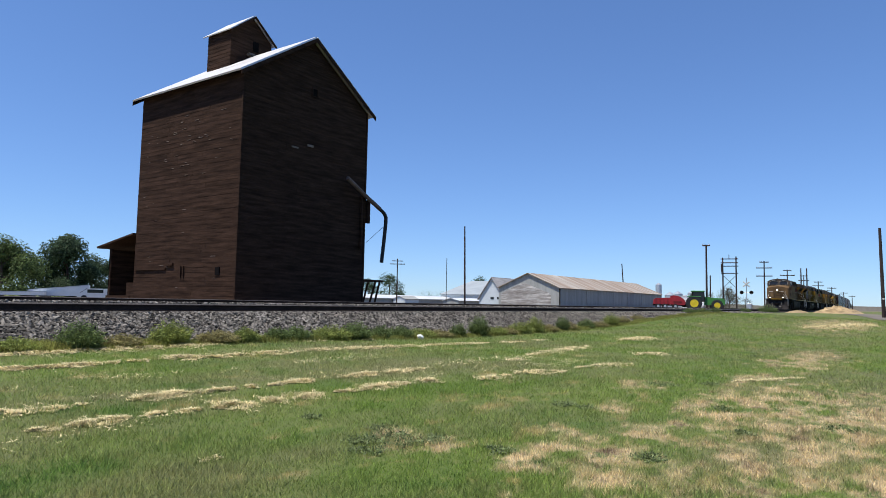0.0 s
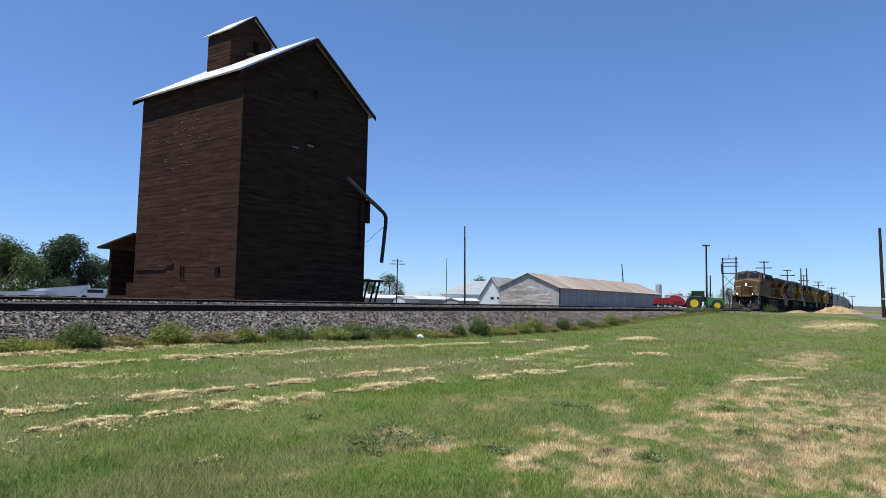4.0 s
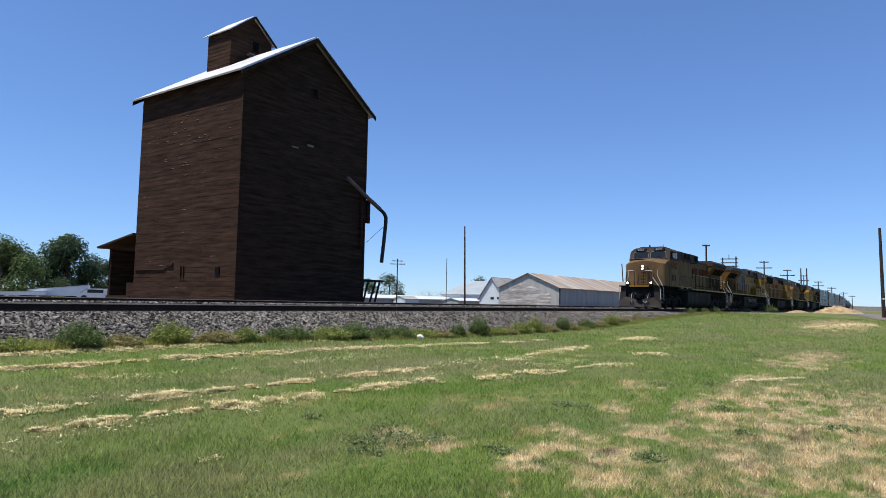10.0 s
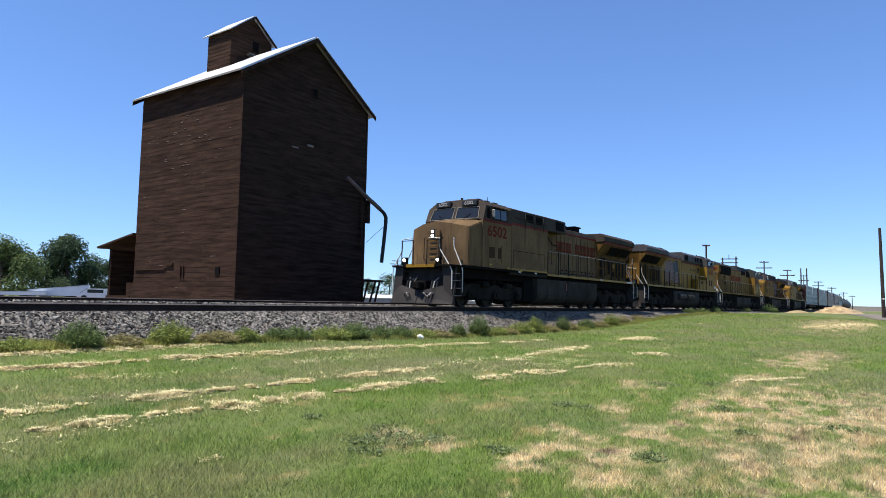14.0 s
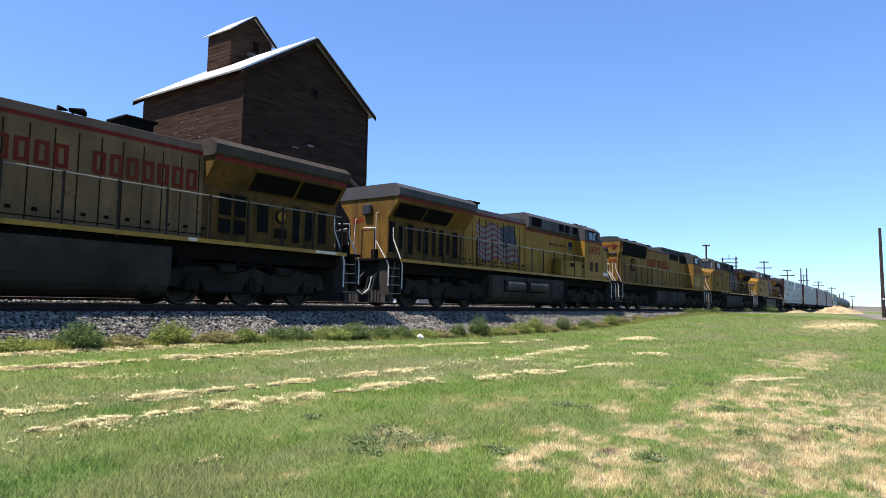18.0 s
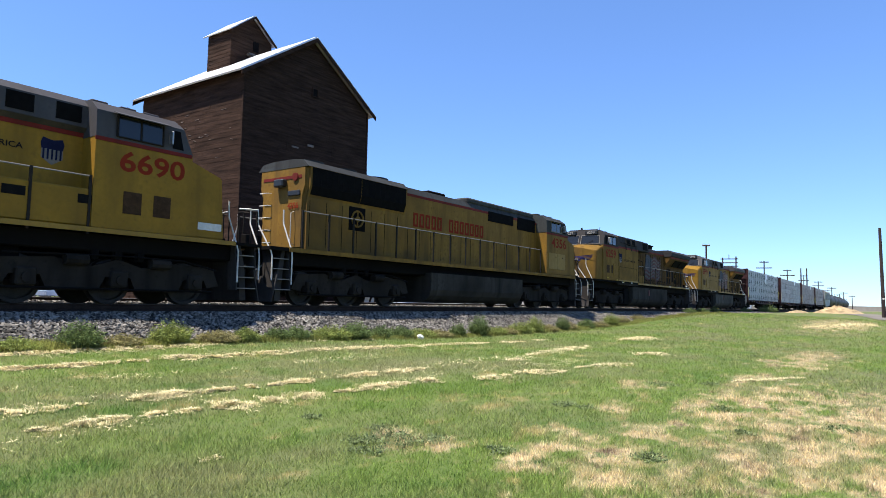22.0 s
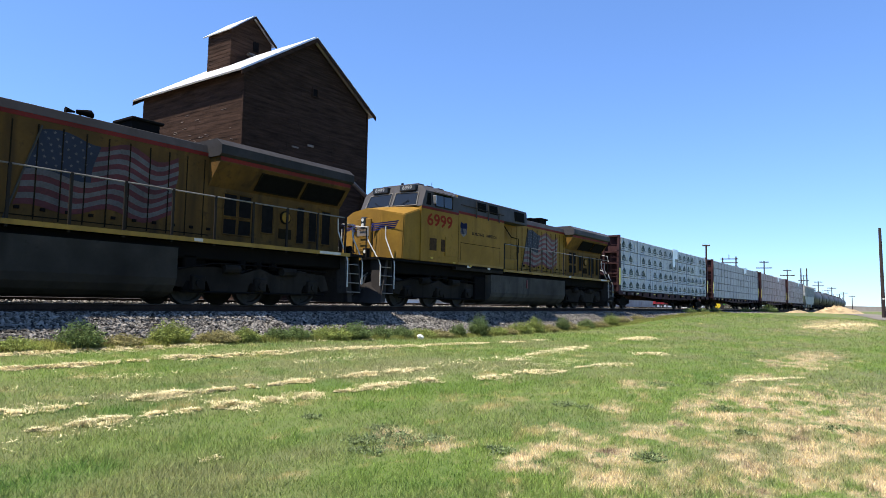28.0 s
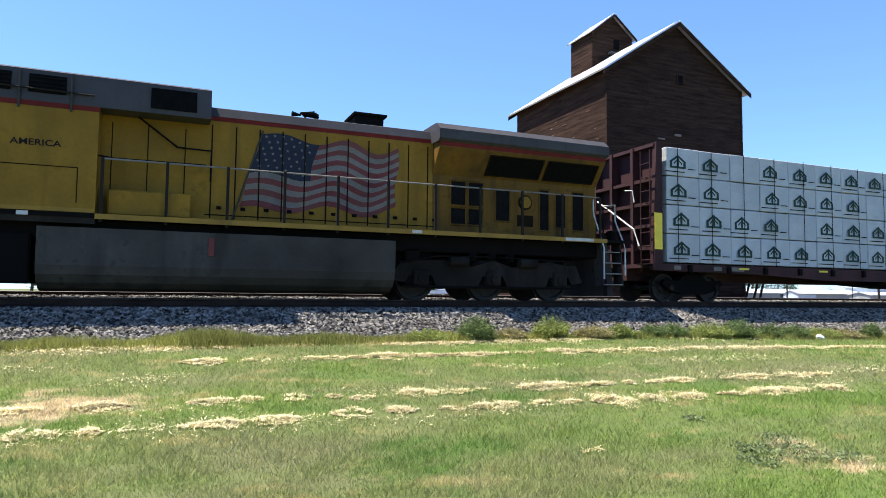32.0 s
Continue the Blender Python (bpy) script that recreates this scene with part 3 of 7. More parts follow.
M_SEAM = mat("panel_seam", (0.014, 0.010, 0.005), 0.9, vary=0.2, spec=0.05)


def text_mesh(body, height, bold=0.0):
    cu = bpy.data.curves.new("lettering", "FONT")
    cu.body, cu.size, cu.offset = body, height / 0.72, bold
    cu.align_x = "CENTER"
    cu.resolution_u = 3
    ob = bpy.data.objects.new("lettering", cu)
    scene.collection.objects.link(ob)
    me = bpy.data.meshes.new_from_object(ob.evaluated_get(bpy.context.evaluated_depsgraph_get()))
    bpy.data.objects.remove(ob)
    bpy.data.curves.remove(cu)
    return me


def lettering(name, body, x, y, z, height, material, parent, side, bold=0.012, wide=1.0, front=False):
    """Painted characters on a side (-1: the -y side, 1: the +y side) or on a front that faces -x."""
    me = text_mesh(body, height, bold)
    me.materials.append(material)
    ob = new(name, me)
    ob.parent = parent
    turn = -90 if front else (0 if side < 0 else 180)
    ob.matrix_basis = pose(x, y, z, 90, 0, turn) @ Matrix.Diagonal((wide, 1, 1, 1))
    return ob


def plate(bm, x0, x1, z0, z1, y, side, d=0.006):
    """A thin raised panel on a side wall at y."""
    box(bm, x0, x1, min(y, y + side * d), max(y, y + side * d), z0, z1)


def wheelset(parent, x, r, gap=GAUGE):
    bm = bmesh.new()
    n = 20
    for s in (-1, 1):
        prof = [(0.09, 0.16), (0.16, 0.12), (r * 0.45, 0.05), (r * 0.8, 0.05), (r * 0.84, 0.13), (r, 0.125), (r, 0.015), (r + 0.028, 0.0), (r + 0.028, -0.03), (r * 0.8, -0.02), (0.1, -0.02)]
        rings = []
        for rr, yo in prof:
            rings.append([bm.verts.new((rr * math.cos(2 * math.pi * k / n), s * (gap - 0.02 + yo), rr * math.sin(2 * math.pi * k / n))) for k in range(n)])
        fs = []
        for a, b in zip(rings, rings[1:]):
            for k in range(n):
                fs.append(bm.faces.new((a[k], b[k], b[(k + 1) % n], a[(k + 1) % n])))
        fs.append(bm.faces.new(rings[0]))
        bmesh.ops.recalc_face_normals(bm, faces=fs)
        for k in range(3):
            a = 2 * math.pi * k / 3
            c = Vector((math.cos(a) * r * 0.62, s * (gap + 0.035), math.sin(a) * r * 0.62))
            box(bm, c.x - 0.03, c.x + 0.03, c.y - 0.012, c.y + 0.012, c.z - 0.03, c.z + 0.03)
    tube(bm, [(0, -gap, 0), (0, gap, 0)], 0.085, 10)
    w = part("wheelset", bm, M_WHEEL, parent, "worn steel wheels on an axle")
    w.location = (x, 0, r)
    WHEELS.append((w, x, r, parent))
    return w


WHEELS = []


def loco_truck(v, xc, spread, r=0.53):
    """A six-wheel truck: side frames with journal boxes, springs and brake gear."""
    ax = (xc - spread, xc, xc + spread)
    for x in ax:
        wheelset(v, x, r)
    for s in (-1, 1):
        bm = bmesh.new()
        y0, y1 = s * 1.02, s * 1.22
        pts = [(ax[0] - 0.75, 0.5), (ax[0] - 0.55, 0.95), (ax[0] + 0.55, 1.02), (xc - 0.6, 0.86), (xc, 1.04), (xc + 0.6, 0.86), (ax[2] - 0.55, 1.02),
               (ax[2] + 0.55, 0.95), (ax[2] + 0.75, 0.5), (ax[2] + 0.4, 0.44), (ax[2] + 0.3, 0.62), (ax[2] - 0.3, 0.62), (ax[2] - 0.45, 0.30), (xc + 0.45, 0.30),
               (xc + 0.3, 0.62), (xc - 0.3, 0.62), (xc - 0.45, 0.30), (ax[0] + 0.45, 0.30), (ax[0] + 0.3, 0.62), (ax[0] - 0.3, 0.62), (ax[0] - 0.4, 0.44)]
        prism(bm, pts, "y", y0, y1)
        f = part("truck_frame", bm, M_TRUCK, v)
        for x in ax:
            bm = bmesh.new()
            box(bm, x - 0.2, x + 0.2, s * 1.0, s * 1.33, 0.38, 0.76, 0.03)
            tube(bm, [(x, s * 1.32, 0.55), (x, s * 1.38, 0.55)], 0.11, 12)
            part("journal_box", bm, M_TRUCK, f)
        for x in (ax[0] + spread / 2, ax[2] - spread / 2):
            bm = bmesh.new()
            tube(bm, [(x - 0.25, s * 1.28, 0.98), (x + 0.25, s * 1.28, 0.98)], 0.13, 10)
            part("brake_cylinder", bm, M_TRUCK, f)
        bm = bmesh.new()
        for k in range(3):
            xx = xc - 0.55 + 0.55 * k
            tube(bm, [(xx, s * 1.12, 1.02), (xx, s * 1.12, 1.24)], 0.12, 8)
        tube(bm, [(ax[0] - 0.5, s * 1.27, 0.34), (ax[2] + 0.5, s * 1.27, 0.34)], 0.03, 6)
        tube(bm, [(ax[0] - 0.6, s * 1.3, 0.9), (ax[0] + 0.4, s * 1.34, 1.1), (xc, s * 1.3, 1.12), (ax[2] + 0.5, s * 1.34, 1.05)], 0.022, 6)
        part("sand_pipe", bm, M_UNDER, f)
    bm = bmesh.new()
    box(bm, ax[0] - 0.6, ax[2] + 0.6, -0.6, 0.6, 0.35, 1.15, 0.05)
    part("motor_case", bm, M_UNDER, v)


def end_gear(v, end, plow):
    """Coupler, hoses, plow, steps and white grab rails at one end (end: -1 or 1)."""
    e = end
    bm = bmesh.new()
    box(bm, e * 10.2, e * 10.72, -0.24, 0.24, 0.68, 1.06, 0.03)
    box(bm, e * 10.7, e * 11.12, -0.13, 0.2, 0.72, 1.02, 0.05)
    box(bm, e * 10.95, e * 11.14, -0.2, -0.05, 0.70, 1.02, 0.04)
    part("coupler", bm, M_UNDER, v)
    bm = bmesh.new()
    prism(bm, [(e * 10.25, 0.14), (e * 10.45, 0.14), (e * 10.38, 0.95), (e * 10.2, 1.7), (e * 10.1, 1.7)], "y", -1.35, 1.35)
    part("pilot", bm, M_PLOW, v)
    if plow:
        for s in (-1, 1):
            bm = bmesh.new()
            slab(bm, [(e * 10.88, 0, 0.62), (e * 11.08, 0, 0.13), (e * 10.72, s * 1.55, 0.12), (e * 10.52, s * 1.55, 0.98)], 0.03)
            part("snow_plow", bm, M_PLOW, v, "black steel plow blade")
    for k, y in enumerate((-0.75, -0.6, -0.48, 0.5, 0.65, 0.8)):
        bm = bmesh.new()
        tube(bm, [(e * 10.35, y, 1.18), (e * 10.62, y, 1.02), (e * 10.72, y * 0.95, 0.62), (e * 10.95, y * 0.8, 0.42), (e * 11.1, y * 0.7, 0.55)], 0.028, 6)
        part("air_hose", bm, M_BRAID if k in (1, 4) else M_HOSE, v)
    bm = bmesh.new()
    tube(bm, [(e * 10.5, 0.3, 1.3), (e * 10.9, 0.25, 0.95), (e * 11.2, 0.2, 1.15)], 0.035, 6)
    part("jumper_cable", bm, M_HOSE, v)
    for s in (-1, 1):
        bm = bmesh.new()
        for k in range(5):
            z = 0.45 + 0.3 * k
            box(bm, e * 10.02, e * 10.62, s * (1.5 - 0.035 * k), s * (1.12 - 0.03 * k), z, z + 0.035)
        st = part("stair", bm, M_UNDER, v)
        for xx in (10.0, 10.64):
            bm = bmesh.new()
            prism(bm, [(s * 1.52, 0.42), (s * 1.12, 0.42), (s * 0.98, 1.7), (s * 1.4, 1.7)], "x", e * xx, e * (xx + 0.025))
            part("step_side", bm, M_PLOW, st)
        bm = bmesh.new()
        for k in range(5):
            z = 0.45 + 0.3 * k
            box(bm, e * 10.02, e * 10.62, s * (1.53 - 0.035 * k), s * (1.5 - 0.035 * k), z, z + 0.028)
        parts("step_edge", bm, M_HANDRAIL, st, "worn pale step edges")
        rails = ([(10.0, 1.54, 0.62), (10.0, 1.54, 1.45), (9.98, 1.50, 1.60), (9.98, 1.10, 2.42), (9.98, 1.08, 2.55), (9.98, 1.08, 2.86)],
                 [(10.72, 1.52, 0.72), (10.72, 1.52, 1.42), (10.74, 1.46, 1.58), (10.80, 0.98, 2.30), (10.82, 0.95, 2.45), (10.82, 0.95, 2.76), (10.84, 0.42, 2.80)])
        for line in rails:
            bm = bmesh.new()
            tube(bm, [(e * px, s * py, pz) for px, py, pz in line], 0.022, 8)
            part("grab_rail", bm, M_WHITE, v, "white tubular grab rail")
    bm = bmesh.new()
    for y in (-0.95, -0.35, 0.35, 0.95):
        tube(bm, [(e * 10.85, y, 1.7), (e * 10.85, y, 2.7)], 0.022, 6)
    tube(bm, [(e * 10.85, -0.95, 2.7), (e * 10.85, -0.35, 2.7)], 0.02, 6)
    tube(bm, [(e * 10.85, 0.35, 2.7), (e * 10.85, 0.95, 2.7)], 0.02, 6)
    parts("end_rail_post", bm, M_POST, v)
    bm = bmesh.new()
    for s in (-1, 1):
        box(bm, e * 10.66, e * 10.80, s * 0.98, s * 0.74, 1.70, 2.02, 0.02)
    parts("ditch_light_box", bm, M_UNDER, v)


def side_rails(v, side, x0, x1, n, z=2.85):
    bm = bmesh.new()
    tube(bm, [(x0, side * 1.49, z), (x1, side * 1.49, z)], 0.02, 6)
    part("handrail", bm, M_HANDRAIL, v)
    first = None
    for k in range(n):
        x = x0 + (x1 - x0) * k / (n - 1)
        if first is None:
            bm = bmesh.new()
            box(bm, -0.03, 0.03, -0.02, 0.02, 1.55, z + 0.02)
            first = part("stanchion", bm, M_POST, v)
            o = first
        else:
            o = new("stanchion", first.data)
            o.parent = v
        o.location = (x, side * 1.5, 0)


def flag(v, x, y, z, side, w=3.35, h=1.75, dull=False):
    """A waving flag painted on the hood: seven red and six white stripes, a blue field with pale stars, and its pole."""
    def at(u, t):
        wave = 0.12 * math.sin(2 * math.pi * (2.1 * u + 0.10 * t)) * (0.5 + 0.8 * u)
        px = x + w * u - 0.48 * t * (1 - 0.75 * u) + 0.03 * math.sin(9 * t + 5 * u)
        return (px, y, z - t * h * (1 - 0.12 * u) - 0.10 * u + wave)
    cols = 18
    for nm, m, sel in (("flag_red_stripe", M_FRED_DULL if dull else M_FRED, 0), ("flag_white_stripe", M_FWHITE_DULL if dull else M_FWHITE, 1), ("flag_field", M_FBLUE, 2)):
        verts, faces = [], []
        for s in range(13):
            for c in range(cols):
                blue = s < 7 and c < 7
                kind = 2 if blue else s % 2
                if kind != sel:
                    continue
                k = len(verts)
                verts += [at(c / cols, s / 13), at(c / cols, (s + 1) / 13), at((c + 1) / cols, (s + 1) / 13), at((c + 1) / cols, s / 13)]
                faces.append((k, k + 1, k + 2, k + 3))
        quick(nm, verts, faces, m, v)
    verts, faces = [], []
    for r in range(6):
        for c in range(6):
            p = at(0.03 + 0.056 * c + 0.028 * (r % 2), 0.04 + 0.083 * r)
            k = len(verts)
            for i in range(10):
                a, rr = math.pi / 2 + i * math.pi / 5, (0.042 if i % 2 == 0 else 0.018)
                verts.append((p[0] + rr * math.cos(a), y + side * 0.004, p[2] + rr * math.sin(a)))
            faces.append(tuple(range(k, k + 10)))
    quick("flag_star", verts, faces, M_FWHITE_DULL if dull else M_FWHITE, v)
    bm = bmesh.new()
    tube(bm, [(x + 0.02, y, z + 0.08), (x - 0.62, y, z - h - 0.3)], 0.022, 6)
    part("painted_flagpole", bm, M_TANK, v)


def shield(v, x, y, z, side):
    """A blue-topped striped shield emblem, as plain shapes."""
    w, h = 0.5, 0.6
    bm = bmesh.new()
    pts = [(x - w / 2, z + h * 0.28), (x - w * 0.42, z + h / 2), (x, z + h * 0.42), (x + w * 0.42, z + h / 2), (x + w / 2, z + h * 0.28), (x + w * 0.45, z + h * 0.08), (x - w * 0.45, z + h * 0.08)]
    prism(bm, pts, "y", y, y + side * 0.006)
    part("emblem_top", bm, M_NAVY, v, "blue top of a shield emblem")
    bm = bmesh.new()
    prism(bm, [(x - w * 0.45, z + h * 0.08), (x + w * 0.45, z + h * 0.08), (x + w * 0.46, z - h * 0.25), (x, z - h / 2), (x - w * 0.46, z - h * 0.25)], "y", y, y + side * 0.004)
    part("emblem_field", bm, M_FWHITE, v)
    bm = bmesh.new()
    for k in range(5):
        xx = x - w * 0.36 + k * w * 0.18
        plate(bm, xx - 0.02, xx + 0.02, z - h * 0.3, z + h * 0.08, y + side * 0.004, side, 0.004)
    parts("emblem_stripe", bm, M_NAVY, v)


def bars(v, x0, x1, z0, z1, y, side, counts, material):
    """Big lettering that stays plain: one open box for each character."""
    total = sum(counts) + (len(counts) - 1) * 1.1
    w = (x1 - x0) / total
    x = x0
    for c in (counts if side < 0 else counts[::-1]):
        for k in range(c):
            bm = bmesh.new()
            a, b = x + w * 0.12, x + w * 0.88
            t = w * 0.23
            fronts = [(a, a + t, z0, z1), (b - t, b, z0, z1), (a + t, b - t, z1 - t, z1), (a + t, b - t, z0, z0 + t)]
            for fx0, fx1, fz0, fz1 in fronts:
                plate(bm, fx0, fx1, fz0, fz1, y, side, 0.006)
            part("lettering_block", bm, material, v)
            x += w
        x += w * 1.1


def cab_shell(v, yel, side_yel, number, num_mat, wing, vents=True, grey=None):
    """The wide-nosed safety cab: nose, windscreen, windows, number boards, lights."""
    grey = grey or M_LGREY
    bm = bmesh.new()
    def ring(f, w, xb):
        return [(xb, -w), (f + 0.42, -w), (f + 0.03, -0.72), (f, 0.0), (f + 0.03, 0.72), (f + 0.42, w), (xb, w)]
    lo = [bm.verts.new((x, y, 1.72)) for x, y in ring(-9.95, 1.50, -8.1)]
    hi = [bm.verts.new((x, y, z)) for (x, y), z in zip(ring(-9.85, 1.48, -8.1), (3.80, 3.34, 3.50, 3.60, 3.50, 3.34, 3.80))]
    crest = bm.verts.new((-8.1, 0.0, 3.90))
    foot = bm.verts.new((-8.1, 0.0, 1.72))
    bm.faces.new(lo[:4] + [foot])
    bm.faces.new([foot] + lo[3:])
    bm.faces.new([crest] + hi[:4])
    bm.faces.new(hi[3:] + [crest])
    for q in range(6):
        bm.faces.new((lo[q], lo[q + 1], hi[q + 1], hi[q]))
    bm.faces.new((lo[6], foot, crest, hi[6]))
    bm.faces.new((foot, lo[0], hi[0], crest))
    bmesh.ops.recalc_face_normals(bm, faces=bm.faces[:])
    bmesh.ops.bevel(bm, geom=[e for e in bm.edges if e.calc_length() > 0.3], offset=0.03, segments=2, affect="EDGES")
    nose = part("nose", bm, yel, v)
    bm = bmesh.new()
    box(bm, -9.985, -9.9, -0.36, 0.3, 1.78, 3.2, 0.015)
    part("nose_door", bm, yel, nose)
    bm = bmesh.new()
    box(bm, -10.02, -9.84, -0.11, 0.11, 2.82, 3.26, 0.03)
    part("headlight_box", bm, M_BOARD, nose)
    bm = bmesh.new()
    for y in (-0.5, 0.42):
        tube(bm, [(-9.94, y, 1.95), (-10.03, y, 2.0), (-10.03, y, 2.85), (-9.94, y, 2.9)], 0.02, 6)
    parts("nose_grab_iron", bm, M_POST, nose)
    bm = bmesh.new()
    for k in range(5):
        tube(bm, [(-9.97, -0.2, 1.85 + 0.23 * k), (-10.03, -0.2, 1.85 + 0.23 * k), (-10.03, 0.14, 1.85 + 0.23 * k), (-9.97, 0.14, 1.85 + 0.23 * k)], 0.014, 5)
    parts("ladder_rung", bm, M_YEL, nose)
    bm = bmesh.new()
    box(bm, -10.84, -10.805, -0.72, 0.72, 1.6, 1.73)
    part("deck_edge", bm, M_YEL, nose, "bright yellow deck edge")
    if wing:
        for s in (-1, 1):
            bm = bmesh.new()
            for k in range(4):
                z = 2.72 + 0.075 * k
                slab(bm, [(-9.985 if s < 0 else -9.985, s * 0.4, z), (-9.985, s * 0.4, z + 0.05), (-9.62, s * (1.25 + 0.05 * k), z + 0.16), (-9.62, s * (1.2 + 0.05 * k), z + 0.11)], 0.008)
            part("wing_emblem", bm, M_BLUE, nose, "blue winged emblem")
        bm = bmesh.new()
        box(bm, -10.0, -9.985, -0.3, 0.3, 2.55, 2.9)
        part("emblem_centre", bm, M_FWHITE, nose)
    # cab: its front leans back above the nose
    def lean(z):
        return -8.50 + 0.40 * min(1.0, max(0.0, (z - 3.72) / 0.95))

    def shell(bm, outline, x_back, out):
        front = [bm.verts.new((lean(z) - out, y, z)) for y, z in outline]
        back = [bm.verts.new((x_back, y, z)) for y, z in outline]
        k = len(outline)
        fs = [bm.faces.new(front), bm.faces.new(back[::-1])] + [bm.faces.new((front[q], back[q], back[(q + 1) % k], front[(q + 1) % k])) for q in range(k)]
        bmesh.ops.recalc_face_normals(bm, faces=fs)
    bm = bmesh.new()
    shell(bm, [(-1.53, 1.72), (-1.53, 3.74), (-1.50, 4.38), (-1.24, 4.60), (-0.8, 4.68), (0.8, 4.68), (1.24, 4.60), (1.50, 4.38), (1.53, 3.74), (1.53, 1.72)], -6.05, 0.0)
    cab = part("cab", bm, side_yel, v)
    bm = bmesh.new()
    shell(bm, [(-1.545, 3.78), (-1.52, 4.40), (-1.25, 4.63), (-0.8, 4.71), (0.8, 4.71), (1.25, 4.63), (1.52, 4.40), (1.545, 3.78)], -6.04, 0.012)
    part("cab_roof", bm, grey, cab)
    bm = bmesh.new()
    for s in (-1, 1):
        box(bm, -8.46, -6.03, s * 1.53, s * 1.55, 3.70, 3.79)
    parts("red_stripe", bm, M_RED, cab)
    for s in (-1, 1):
        def glass(y, z, out):
            return (lean(z) - out, s * y, z)
        bm = bmesh.new()
        slab(bm, [glass(0.12, 3.88, 0.03), glass(1.22, 3.86, 0.03), glass(1.16, 4.30, 0.03), glass(0.12, 4.34, 0.03)], 0.012)
        part("windscreen", bm, M_GLASS, cab)
        bm = bmesh.new()
        rim = [(0.08, 3.84), (1.28, 3.82), (1.21, 4.34), (0.08, 4.38)]
        for (ya, za), (yb, zb) in zip(rim, rim[1:] + rim[:1]):
            tube(bm, [glass(ya, za, 0.035), glass(yb, zb, 0.035)], 0.02, 6)
        part("windscreen_frame", bm, M_HANDRAIL, cab)
        bm = bmesh.new()
        tube(bm, [glass(0.55, 3.86, 0.06), glass(0.85, 4.05, 0.06)], 0.012, 5)
        part("wiper", bm, M_UNDER, cab)
        bm = bmesh.new()
        box(bm, -8.33, -8.08, s * 0.30, s * 1.08, 4.42, 4.66, 0.02)
        part("number_board", bm, M_BOARD, cab)
        lettering("board_digits", number, -8.338, s * 0.69, 4.475, 0.15, M_DIGIT, cab, s, 0.004, 1.15, front=True)
        bm = bmesh.new()
        for x0, x1 in ((-7.62, -7.12), (-7.06, -6.55)):
            slab(bm, [(x0, s * 1.553, 3.88), (x1, s * 1.553, 3.88), (x1, s * 1.535, 4.34), (x0, s * 1.535, 4.34)], s * 0.012)
        parts("side_window", bm, M_GLASS, cab)
        bm = bmesh.new()
        for x in (-7.66, -7.09, -6.51):
            tube(bm, [(x, s * 1.56, 3.86), (x, s * 1.54, 4.36)], 0.02, 6)
        tube(bm, [(-7.66, s * 1.56, 3.86), (-6.51, s * 1.56, 3.86)], 0.02, 6)
        tube(bm, [(-7.66, s * 1.545, 4.36), (-6.51, s * 1.545, 4.36)], 0.02, 6)
        part("window_frame", bm, M_POST if vents else M_HANDRAIL, cab)
        bm = bmesh.new()
        slab(bm, [(-7.75, s * 1.53, 4.44), (-6.42, s * 1.53, 4.44), (-6.42, s * 1.72, 4.36), (-7.75, s * 1.72, 4.36)], 0.02)
        part("sun_visor", bm, grey, cab)
        bm = bmesh.new()
        box(bm, -7.84, -7.80, s * 1.56, s * 1.72, 3.92, 4.25, 0.01)
        part("mirror", bm, M_STEEL, cab)
        bm = bmesh.new()
        slab(bm, [(-8.22, s * 1.538, 3.86), (-7.92, s * 1.538, 3.86), (-7.92, s * 1.52, 4.32), (-8.12, s * 1.52, 4.32)], s * 0.012)
        part("quarter_window", bm, M_BLACK, cab)
    lettering("number", number, -7.3, -1.537, 3.10, 0.47, num_mat, cab, -1, 0.014, 1.30)
    lettering("number", number, -7.45, 1.537, 3.10, 0.47, num_mat, cab, 1, 0.014, 1.30)
    bm = bmesh.new()
    for x in (-7.9, -7.3, -6.6):
        box(bm, x, x + 0.4, -0.9, 0.9, 4.70, 4.78, 0.02)
    parts("roof_hatch", bm, grey, cab)
    bm = bmesh.new()
    for x0, x1, z0, z1 in ((-7.95, -7.5, 2.1, 2.62), (-7.2, -6.75, 2.1, 2.62)):
        if vents:
            plate(bm, x0, x1, z0, z1, 1.53, 1)
            plate(bm, x0, x1, z0 + 0.05, z1, -1.53, -1)
        else:
            plate(bm, x0 + 0.1, x0 + 0.18, z0 + 0.45, z1, 1.53, 1, 0.03)
            plate(bm, x0 + 0.1, x0 + 0.18, z0 + 0.45, z1, -1.53, -1, 0.03)
    parts("side_vent" if vents else "door_latch", bm, M_LOUVRE, cab)
    bm = bmesh.new()
    plate(bm, -6.95, -6.2, 2.0, 2.72, -1.53, -1, 0.03)
    part("access_panel", bm, side_yel if vents else M_CREAM, cab)
    if not vents:
        for s in (-1, 1):
            bm = bmesh.new()
            for x in (-8.15, -7.2):
                plate(bm, x, x + 0.92, 1.98, 2.78, s * 1.53, s, 0.02)
            parts("locker_door", bm, M_CREAM, cab, "bleached pale locker door")
    return cab


